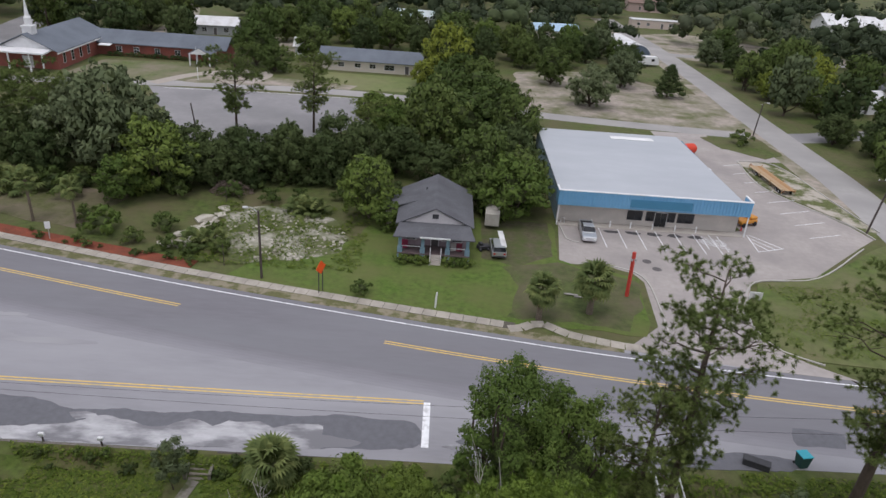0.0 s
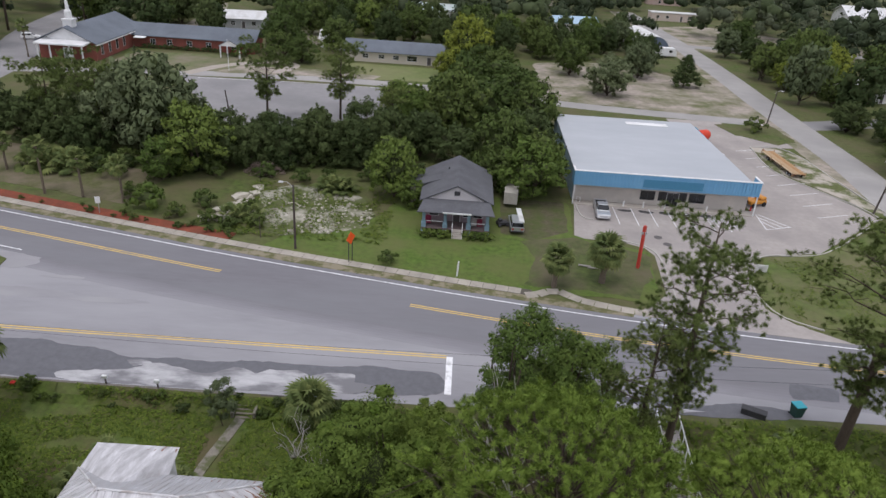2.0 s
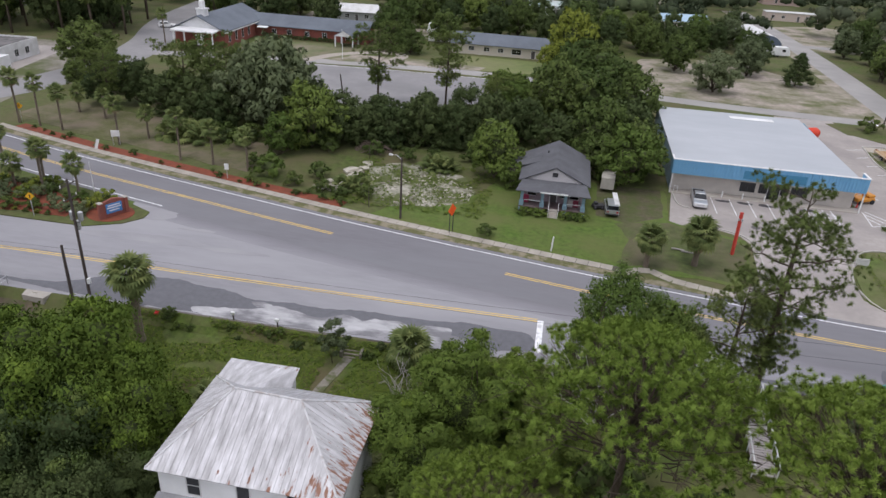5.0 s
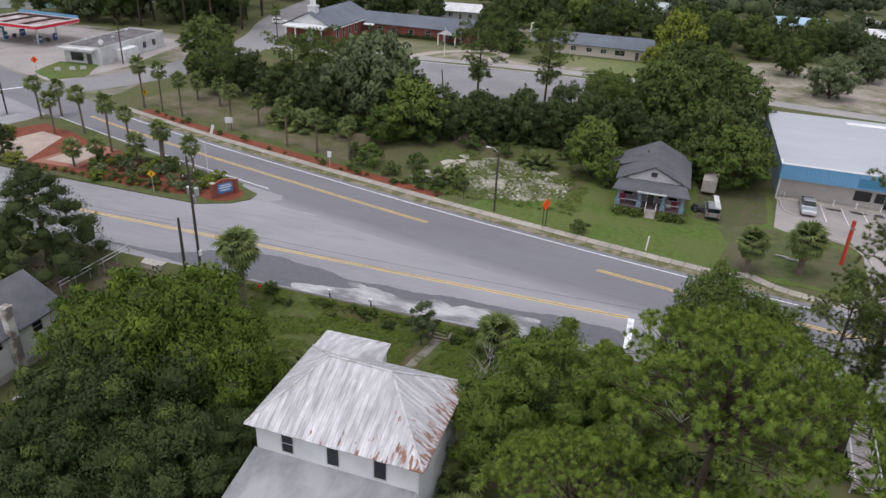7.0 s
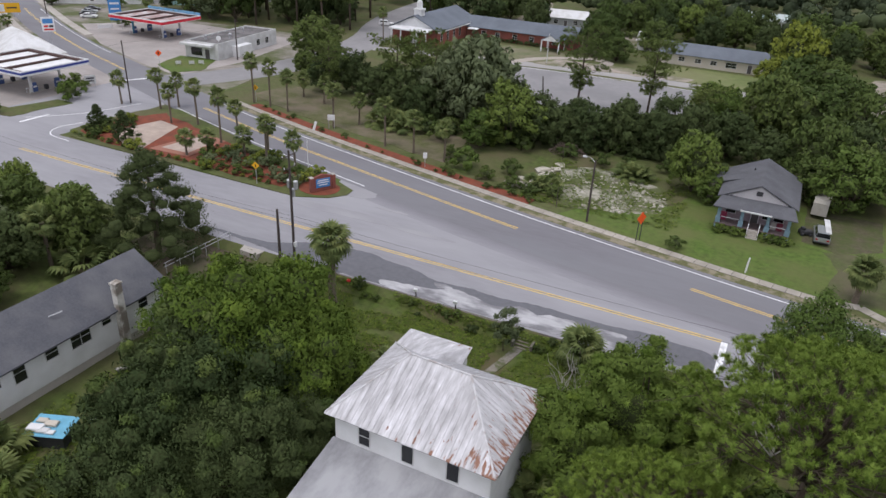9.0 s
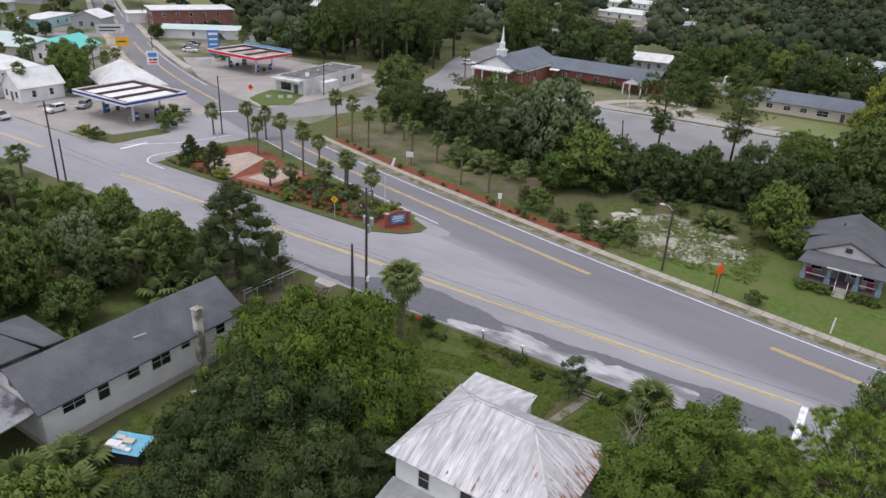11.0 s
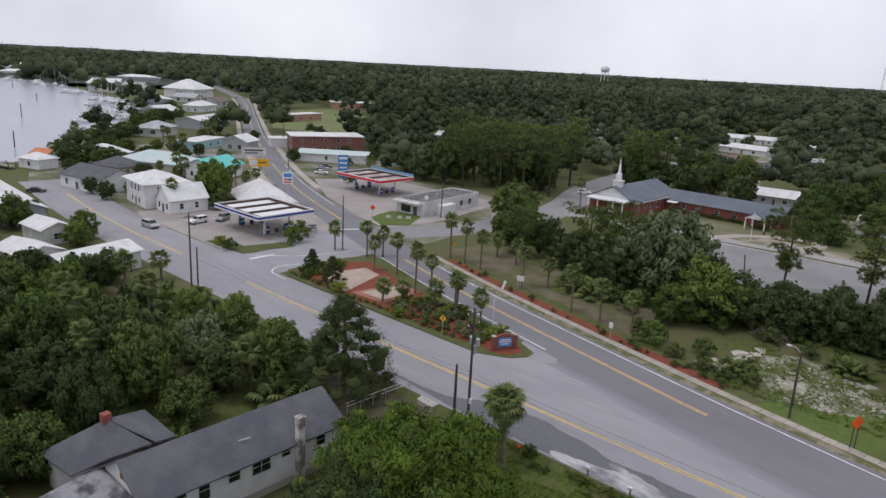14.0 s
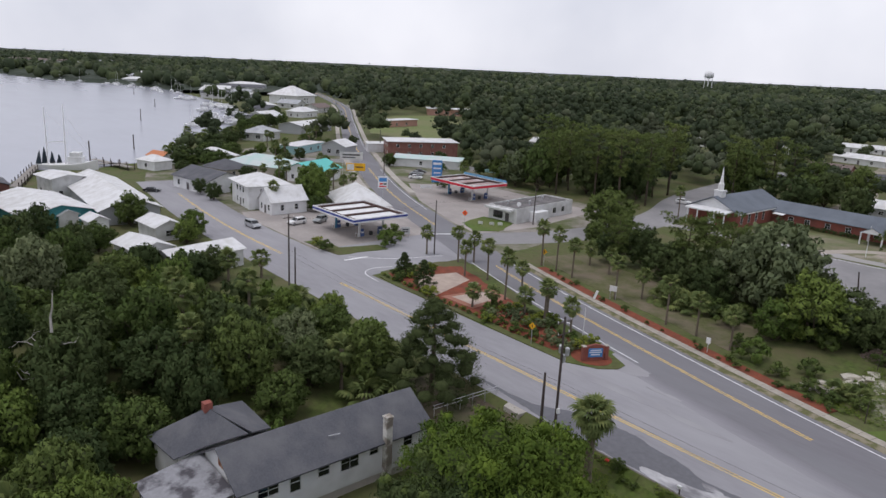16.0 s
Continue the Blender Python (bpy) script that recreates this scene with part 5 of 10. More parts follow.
# the town along the water-side street
house("two_storey_house", "white two-storey house with pale hip roof and porch", -176, 71, 14, 11, 6.4, -6, WHITE, TIN, "hip", 2.0, "x", 0.9, H2, [("S", 0, 1.0)])
house("chapel_house", "small white gabled house with white metal roof", -164.5, 71.8, 7, 10, 3.4, 0, WHITE, TIN, "gable", 3.2, "y", 0.4, [("S", -2, 1.0, 0.9, 1.4), ("S", 2, 1.0, 0.9, 1.4), ("E", -2, 1.0, 0.9, 1.4), ("E", 2, 1.0, 0.9, 1.4)], [("S", 0, 1.0)])
house("dark_roof_shop", "white building with dark shingle roof and blue arched window", -204, 68, 18, 13, 3.6, 10, WHITE, SHINGLE_D, "gable", 2.3, "x", 0.6, [("S", -6, 1, 1.2, 1.5), ("S", 3, 1, 1.2, 1.5), ("S", 6, 1, 1.2, 1.5)], [("S", -1, 1.4)], category="shop")
house("green_roof_building", "low building under a pale green metal roof", -226, 96, 22, 14, 3.6, 25, CREAM, PALEGREEN, "hip", 2.6, "x", 0.8, H1)
house("teal_roof_building", "low building under a bright teal metal roof", -206, 104, 12, 15, 3.8, 25, WHITE, TEAL, "gable", 2.4, "y", 0.6, H1)
house("gazebo_roof_house", "house with pale metal hip roof near the water", -254, 90, 13, 10, 3.2, 20, CREAM, TIN, "hip", 2.4, "x", 0.8, H1)
house("grey_roof_house", "house with grey shingle roof", -224, 82, 12, 10, 3.2, 15, CREAM, SHINGLE, "hip", 2.2, "x", 0.7, H1)
house("aqua_motel", "low aqua building with a white roof", -272, 136, 9, 22, 3.4, 30, AQUA, TIN, "flat", 0, "x", 0.5, [("S", -2, 1, 1.2, 1.2), ("E", -6, 1, 1.2, 1.2), ("E", 0, 1, 1.2, 1.2), ("E", 6, 1, 1.2, 1.2)])
house("grey_gable_shop", "grey shop with round gable window", -258, 146, 11, 10, 4.2, 30, GREYWALL, TIN, "gable", 2.2, "y", 0.6, [("S", -2, 1, 1.6, 1.6), ("S", 2.2, 1, 1.6, 1.6)], category="shop")
house("white_warehouse", "long pale building with white metal roof", -348, 180, 14, 32, 4.5, 30, GREYWALL, TIN, "gable", 1.6, "y", 0.6, [("E", -8, 1, 1.6, 1.6), ("E", 4, 1, 1.6, 1.6)], category="warehouse")
house("roadside_house", "white house with pale roof beside the road", -440, 228, 12, 20, 4.2, 30, WHITE, TIN, "hip", 2.5, "x", 0.8, H1)
house("grand_house", "large white house with pale steep metal roof", -575, 292, 30, 26, 8, 25, WHITE, TIN, "hip", 7, "x", 1.5, H2)
house("brick_block", "two-storey brown brick building with a flat white roof", -243, 178, 16, 30, 6.6, -28, BRICK_D, TIN, "flat", 0, "x", 0.7,
      [("S", u, z, 1.1, 1.2) for u in (-5, 0, 5) for z in (1.2, 4.4)] + [("E", u, z, 1.1, 1.2) for u in (-11, -6, -1, 4, 9) for z in (1.2, 4.4)], category="building")
house("brick_annex", "one-storey brick annex with white roof", -262, 170, 9, 12, 3.6, -28, WHITE, TIN, "flat", 0, "x", 0.4, [("S", 0, 1, 1.4, 1.4)], category="building")
house("awning_shop", "low shop with pale green metal awning roof", -215, 161, 26, 9, 3.2, 40, WHITE, PALEGREEN, "gable", 1.0, "x", 0.7, H1, category="shop")
house("aqua_shed", "small aqua building behind the gas station", -193, 178, 11, 8, 3.4, 40, AQUA, TIN, "gable", 1.2, "x", 0.4, [("S", 0, 1, 1.2, 1.2)], category="building")
house("field_pavilion", "low brick school pavilion on the field", -366, 256, 9, 26, 4, 10, PINK, TIN, "flat", 0, "x", 0.8, [("E", -6, 1, 1.4, 1.4), ("E", 3, 1, 1.4, 1.4)], category="building")
house("school_building", "long pink-walled school building with white roof", -430, 375, 70, 20, 5, 55, PINK, TIN, "flat", 0, "x", 1.2, [("S", u, 1.2, 3, 2) for u in (-28, -20, -12, -4, 4, 12, 20, 28)], category="building")
# white metal roofs by the harbour
house("harbour_shed", "long shed with bright white metal roof", -190, 36, 45, 13, 3.6, -3, GREYWALL, TIN, "gable", 2.6, "x", 0.7, category="shed")
house("harbour_shed", "shed with bright white metal roof", -183, 19, 26, 15, 3.4, 8, mat("teal_boards", (0.05, 0.22, 0.24), 0.8, var=0.2), TIN, "gable", 1.8, "x", 0.7, category="shed")
house("harbour_house", "white stilt house with white flat-pitched roof", -209, 29, 10, 8, 5.6, 10, OFFWHITE, TIN, "gable", 0.8, "x", 0.7, H1)
house("white_cottage", "white cottage with white metal roof among trees", -135, 27.5, 9.5, 7, 3.4, 10, OFFWHITE, TIN, "gable", 1.3, "x", 0.5, [("E", 0, 1, 1.6, 1.2), ("S", 0, 1, 1.6, 1.2)])
house("white_cottage", "white building with white metal roof by the street", -125.5, 34.5, 8, 14, 3.4, 12, OFFWHITE, TIN, "gable", 1.2, "y", 0.5, [("E", -4, 1, 1.6, 1.6), ("E", 4, 1, 1.6, 1.6)])
house("white_cottage", "white cottage with white metal roof among trees", -152.5, 36.5, 9, 6, 3.2, 5, OFFWHITE, TIN, "gable", 1.2, "x", 0.5, [("E", 0, 1, 1.6, 1.2)])
house("white_cottage", "white outbuilding with white roof among trees", -163, 26, 5, 4, 3.0, 5, OFFWHITE, TIN, "gable", 1.0, "x", 0.4)
house("white_cottage", "white outbuilding with white roof among trees", -172, 22, 5, 4, 3.0, 5, OFFWHITE, TIN, "gable", 1.0, "x", 0.4)
house("dock_house", "white dock house with an orange shed roof", -247, 66, 9, 7, 3.2, 20, WHITE, TIN, "hip", 1.6, "x", 0.5, [("S", 0, 1, 1.2, 1.2)])
house("dock_shed", "small orange-roofed dock shed", -258, 72, 8, 6, 3.0, 20, WHITE, mat("orange_roof", (0.50, 0.20, 0.10), 0.8, var=0.1), "gable", 1.4, "x", 0.4)
house("red_boathouse", "dark red boathouse at the dock", -214, 12, 12, 10, 4, 0, BRICK_D, SHINGLE_D, "gable", 1.6, "x", 0.4, category="shed")
OLDTIN = mat("grey_metal_roof", (0.44, 0.45, 0.47), 0.6, 0.1, var=0.1, scale=2, col2=(0.3, 0.31, 0.33), scale2=0.3, edge=0.3)
BROWNROOF = mat("brown_metal_roof", (0.17, 0.13, 0.12), 0.8, var=0.15)
# houses among the trees behind the lots
for x, y, w, d, rz, rm, wm in ((-72, 229, 13, 10, 8, TIN, GREYWALL), (-12, 278, 24, 10, -4, PALEGREEN, WHITE), (39, 268, 16, 9, 10, mat("blue_tarp_roof", (0.35, 0.48, 0.6), 0.7, var=0.15), CREAM),
                               (-39, 203, 6, 5, 0, TIN, WHITE), (106, 184, 16, 11, 15, TIN, WHITE), (126, 200, 15, 10, -10, SHINGLE, CREAM),
                               (-180, 374, 14, 10, 10, TIN, WHITE), (-136, 380, 26, 12, -8, TIN, WHITE), (-87, 347, 14, 11, 12, OLDTIN, WHITE),
                               (-127, 318, 16, 11, 10, BROWNROOF, BRICK_D), (-245, 262, 14, 10, 15, TIN, WHITE), (-216, 370, 14, 9, 0, TIN, WHITE), (-166, 445, 18, 12, 10, TIN, WHITE),
                               (-255, 300, 14, 10, 0, TIN, OFFWHITE), (-150, 450, 14, 10, 0, TIN, WHITE), (30, 340, 16, 10, 0, SHINGLE, CREAM), (-100, 300, 14, 10, 30, SHINGLE, WHITE), (-118, 420, 15, 10, 4, TIN, WHITE), (-60, 330, 15, 10, 4, SHINGLE, CREAM)):
    house("distant_house", {"white_metal_roof": "white house with pale metal roof among trees", "grey_shingles": "house with grey shingle roof among trees"}.get(rm.name, "small house with coloured metal roof among trees"), x, y, w, d, 3.0, rz, wm, rm, "gable", 1.8, "x", 0.5,
          [("S", -w / 4, 1.0, 1.3, 1.2), ("S", w / 4, 1.0, 1.3, 1.2), ("E", 0, 1.0, 1.2, 1.2)], [("S", 0, 1.0)], group="houses among the trees")
house("mobile_home", "pale pink single-wide mobile home", 88, 312, 22, 5, 3.2, 2, mat("pink_siding", (0.55, 0.46, 0.41), 0.8, var=0.06), OFFWHITE, "flat", 0, "x", 0.2, [("S", -8, 1.2, 1.2, 1.0), ("S", -4, 1.2, 1.2, 1.0), ("S", 6, 1.2, 2.2, 1.2)], [("S", 2, 0.9)], category="mobile home")
house("distant_house", "pink house with brown roof up the lane", 97, 372, 17, 9, 4.2, 0, mat("pale_pink_wall", (0.5, 0.38, 0.35), 0.85, var=0.06), mat("brown_roof", (0.20, 0.14, 0.12), 0.9, var=0.15), "gable", 1.6, "x", 0.5, H1)
house("white_hall", "large white hall with white metal roof and porch", 192, 340, 40, 22, 4.6, -6, WHITE, TIN, "gable", 3.5, "x", 1.2, [("S", u, 0.9, 1.8, 1.6) for u in (-15, -9, -3, 3, 9, 15)], category="hall")


def quonset():
    ob = thing("quonset_hut", "pale arched metal quonset hut", "shed", pose(60, 243, 0, 0, 0, 6))
    arch = [(5.2 * math.cos(a), 5.0 * math.sin(a)) for a in np.linspace(0, math.pi, 17)]
    mb, n = MB(), len(arch)
    sheet = [(x * k, y, z * k) for k in (1.0, 0.975) for y in (-11, 11) for x, z in arch]
    mb.add(sheet, [f for i in range(n - 1) for f in ((i, i + 1, n + i + 1, n + i), (2 * n + i + 1, 2 * n + i, 3 * n + i, 3 * n + i + 1), (i + 1, i, 2 * n + i, 2 * n + i + 1), (n + i, n + i + 1, 3 * n + i + 1, 3 * n + i))])
    part("shell", mb, TIN, ob)
    mb = MB().add([(x, -10.9, z) for x, z in arch] + [(x, -10.8, z) for x, z in arch], [tuple(range(17)), tuple(range(33, 16, -1))])
    part("end_wall", mb, mat("dark_blue_metal", (0.12, 0.15, 0.2), 0.6, 0.2, var=0.1), ob)


quonset()


# buildings along the bay and the far marina
for k, (x, y, w, d, h, rf, rz) in enumerate(((-800, 352, 42, 20, 7, TIN, 25), (-755, 326, 46, 22, 6, SHINGLE, 68), (-735, 290, 26, 16, 5, TIN, 60), (-690, 268, 24, 14, 5, TIN, 40), (-1035, 300, 60, 22, 6, TIN, 65), (-1085, 345, 60, 20, 6, TIN, 25), (-1190, 350, 40, 18, 6, TIN, 25), (-660, 285, 20, 12, 5, TIN, 30),
                                             (-640, 250, 26, 12, 5, SHINGLE, 40), (-605, 262, 18, 12, 5, TIN, 20), (-520, 262, 18, 12, 4, TIN, 30), (-478, 262, 12, 20, 4, BROWNROOF, 30), (-500, 228, 16, 12, 4, TIN, 30), (-462, 212, 14, 10, 4, SHINGLE, 30), (-410, 186, 13, 18, 4, TIN, 30), (-385, 168, 12, 14, 4, SHINGLE, 30),
                                             (-320, 140, 12, 16, 4, TIN, 35), (-1560, 285, 120, 40, 14, BROWNROOF, 45), (-1480, 235, 60, 26, 9, TIN, 45), (-870, 300, 30, 14, 6, TIN, 25), (-905, 262, 34, 14, 6, TIN, 50), (-960, 285, 30, 14, 6, SHINGLE, 50), (-1790, 460, 40, 20, 12, TIN, 25), (-610, 600, 30, 18, 9, TIN, 25), (-620, 410, 16, 10, 7, TIN, 25), (-460, 420, 24, 16, 8, TIN, 25))):
    house("waterfront_building", {"white_metal_roof": "pale building with a white roof by the bay", "grey_shingles": "pale building with a grey roof by the bay"}.get(rf.name, "brown-roofed long building by the bay"), x, y, w, d, h, rz, OFFWHITE if k % 3 else GREYWALL, OLDTIN if rf is TIN and k % 3 == 1 else rf, "gable" if k % 4 else "hip", 2.5, "x" if w > d else "y", 0.8, [("S", -w / 4, 1.2, 2.4, 1.6), ("S", w / 4, 1.2, 2.4, 1.6), ("E", 0, 1.2, 2.0, 1.6)], group="buildings along the bay")


# ---- trees and plants ----
def leaf_mat(name, col, island=0.15, objr=0.2):
    m = mat(name, col, 0.65, var=0.15, scale=0.6, bump=0, island=island, objr=objr, spec=0.06)
    n, l = m.node_tree.nodes, m.node_tree.links
    b, out = n["Principled BSDF"], n["Material Output"]
    tr, mx = n.new("ShaderNodeBsdfTranslucent"), n.new("ShaderNodeMixShader")
    l.new(b.inputs["Base Color"].links[0].from_socket, tr.inputs["Color"])
    mx.inputs[0].default_value = 0.2
    l.new(b.outputs[0], mx.inputs[1])
    l.new(tr.outputs[0], mx.inputs[2])
    l.new(mx.outputs[0], out.inputs["Surface"])
    return m


LEAF = {
    "mid": leaf_mat("leaf_mid_green", (0.088, 0.124, 0.036)),
    "bright": leaf_mat("leaf_bright_green", (0.115, 0.165, 0.04)),
    "vine": leaf_mat("vine_leaves", (0.092, 0.138, 0.025)),
    # Leaf tone for outer sprays, with the light on them in its colour.
    "vivid": leaf_mat("lit_vine_leaves", (0.118, 0.176, 0.029)),
    "light": leaf_mat("light_green_leaves", (0.14, 0.195, 0.042)),
    "yellow": leaf_mat("leaf_yellow_green", (0.19, 0.228, 0.042)),
    "grey": leaf_mat("leaf_grey_green", (0.135, 0.165, 0.085)),
    "dark": leaf_mat("leaf_dark_green", (0.064, 0.090, 0.034)),
    "pine": leaf_mat("pine_needles", (0.15, 0.195, 0.06), 0.15, 0.12),
    "pine_fresh": leaf_mat("fresh_pine_needles", (0.20, 0.285, 0.055), 0.2, 0.1),
    "cedar": leaf_mat("cedar_foliage", (0.056, 0.077, 0.029), 0.2, 0.1),
    "palm": leaf_mat("palm_frond", (0.125, 0.158, 0.056), 0.2, 0.25),
    "palm_dry": leaf_mat("dry_palm_frond", (0.23, 0.19, 0.12), 0.25, 0.2),
    "far_mid": leaf_mat("far_mid_woods", (0.076, 0.098, 0.046), 0.25, 0.0),
    "far_grey": leaf_mat("far_grey_woods", (0.088, 0.103, 0.062), 0.25, 0.0),
    "far": leaf_mat("far_woods", (0.05, 0.067, 0.036), 0.25, 0.0),
}


# Dark colour for the crown hearts, painting in the shade between leaves.
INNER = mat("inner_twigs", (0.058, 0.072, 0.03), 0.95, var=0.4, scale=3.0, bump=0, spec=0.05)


def unit(a):
    return a / np.maximum(1e-6, np.linalg.norm(a, axis=1, keepdims=True))


ICO_V = unit(np.array([(0, a, b * 1.618) for a in (-1, 1) for b in (-1, 1)] + [(a, b * 1.618, 0) for a in (-1, 1) for b in (-1, 1)] + [(b * 1.618, 0, a) for a in (-1, 1) for b in (-1, 1)], float))
ICO_F = []
for i in range(12):
    for j in range(i + 1, 12):
        for k in range(j + 1, 12):
            if max(np.linalg.norm(ICO_V[i] - ICO_V[j]), np.linalg.norm(ICO_V[j] - ICO_V[k]), np.linalg.norm(ICO_V[i] - ICO_V[k])) < 1.1:
                ICO_F.append((i, j, k) if np.dot(np.cross(ICO_V[j] - ICO_V[i], ICO_V[k] - ICO_V[i]), ICO_V[i]) > 0 else (i, k, j))
ICO_F = np.array(ICO_F)


class Leaves:
    """Collects many small leaf faces quickly, each shaded as part of the spray that it grows on."""

    def __init__(self, seed, own=False):
        """own: the hearts of the sprays are leafy too."""
        self.r, self.v, self.f, self.nv, self.n = np.random.RandomState(seed), [], [], [], 0
        self.inner = self if own else None

    def put(self, v, f, nv):
        geo = np.cross(v[f[:, 1]] - v[f[:, 0]], v[f[:, 2]] - v[f[:, 0]])
        back = np.einsum("ij,ij->i", geo, nv[f].mean(axis=1)) < 0
        f = np.where(back[:, None], f[:, ::-1], f)
        self.v.append(v)
        self.nv.append(nv)
        self.f += (f + self.n).tolist()
        self.n += len(v)

    def faces(self, p, nn, size, droop=0.0, wide=0.3, soft=None):
        """Pointed leaf faces at p that face along nn; soft: the spray's own direction there."""
        R, n = self.r, len(p)
        a = unit(np.cross(nn, R.normal(size=(n, 3)))) - (0, 0, droop)
        b = np.cross(nn, a)
        s = (size * R.uniform(0.6, 1.35, n))[:, None]
        v = np.stack([p - a * s * 0.5 + b * s * wide, p + a * s * 0.55 - nn * s * 0.06, p - a * s * 0.45 - b * s * wide], 1).reshape(-1, 3)
        nv = np.repeat(nn if soft is None else unit(0.82 * soft + 0.18 * nn), 3, axis=0)
        self.put(v, np.arange(n * 3).reshape(n, 3), nv)

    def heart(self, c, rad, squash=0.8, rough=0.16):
        """The solid heart of a spray, coloured dark for shade unless own is set."""
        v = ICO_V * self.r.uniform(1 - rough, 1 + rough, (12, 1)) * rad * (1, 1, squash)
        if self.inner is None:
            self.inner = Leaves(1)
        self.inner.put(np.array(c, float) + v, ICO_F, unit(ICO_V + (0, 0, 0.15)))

    def clump(self, c, rad, n, size, squash=0.8, core=0.62, low=-0.45, droop=0.0, jitter=0.4, centre=None, wide=0.3):
        """Pointed leaves over an uneven ball with a dense heart."""
        c, R = np.array(c, float), self.r
        d = unit(R.normal(size=(int(n * 1.5) + 4, 3)))
        d = d[d[:, 2] > low][:n]
        n = len(d)
        lump = 1 + 0.26 * np.sin(d @ R.normal(size=3) * 4 + R.uniform(0, 6)) + 0.17 * np.sin(d @ R.normal(size=3) * 9)
        p = c + d * (rad * lump * R.uniform(0.66, 1.1, n))[:, None] * (1, 1, squash)
        soft = d + (0, 0, 0.2)
        if centre is not None:
            soft = 0.8 * soft + 0.4 * unit(p - np.array(centre, float))
        self.faces(p, unit(d + (0, 0, 0.22) + jitter * R.normal(size=(n, 3))), size, droop, wide, unit(soft))
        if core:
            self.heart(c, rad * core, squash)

    def tuft(self, c, n, length, width, axis, out):
        """A brush of fine needles round the end of a twig."""
        R = self.r
        q = np.array(axis, float)
        d = unit(q * 0.45 + unit(R.normal(size=(n, 3))))
        side = unit(np.cross(d, R.normal(size=(n, 3)))) * width
        c = np.array(c, float)
        L = (length * R.uniform(0.75, 1.1, n))[:, None]
        v = np.stack([c + side, c + d * L, c - side], 1).reshape(-1, 3)
        base = np.repeat(unit(np.array([out], float)), n, axis=0)
        tip = unit(0.6 * d + 0.5 * base + (0, 0, 0.15))
        self.put(v, np.arange(n * 3).reshape(n, 3), np.stack([base, tip, base], 1).reshape(-1, 3))

    def puff(self, c, rad, tufts, blades, length, width, squash=0.6):
        """A rounded cluster of needle brushes at the end of a branch."""
        R = self.r
        c = np.array(c, float)
        d = unit(R.normal(size=(tufts * 2 + 4, 3)))
        d = d[d[:, 2] > -0.45][:tufts]
        for q in d:
            self.tuft(c + q * rad * R.uniform(0.55, 1.0) * np.array((1, 1, squash)), blades, length, width, q + (0, 0, 0.5), q + (0, 0, 0.3))

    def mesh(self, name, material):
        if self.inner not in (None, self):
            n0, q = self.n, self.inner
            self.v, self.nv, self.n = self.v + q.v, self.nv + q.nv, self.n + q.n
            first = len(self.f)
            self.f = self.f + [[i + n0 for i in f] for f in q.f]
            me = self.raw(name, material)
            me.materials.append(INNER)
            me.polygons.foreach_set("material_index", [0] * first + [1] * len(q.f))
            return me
        return self.raw(name, material)

    def raw(self, name, material):
        me = bpy.data.meshes.new(name)
        me.from_pydata(np.concatenate(self.v).tolist(), [], self.f)
        me.materials.append(material)
        me.polygons.foreach_set("use_smooth", [True] * len(me.polygons))
        me.normals_split_custom_set_from_vertices(np.concatenate(self.nv).tolist())
        me.update()
        return me


def limb(mb, rng, p0, p1, r0, r1, wob=0.12, n=4, sides=5):
    p0, p1 = Vector(p0), Vector(p1)
    L = (p1 - p0).length
    pts = [p0.lerp(p1, k / n) + Vector([rng.uniform(-wob, wob) * L * (0 < k < n) for _ in range(3)]) for k in range(n + 1)]
    mb.tube(pts, [r0 + (r1 - r0) * k / n for k in range(n + 1)], sides)
    return pts


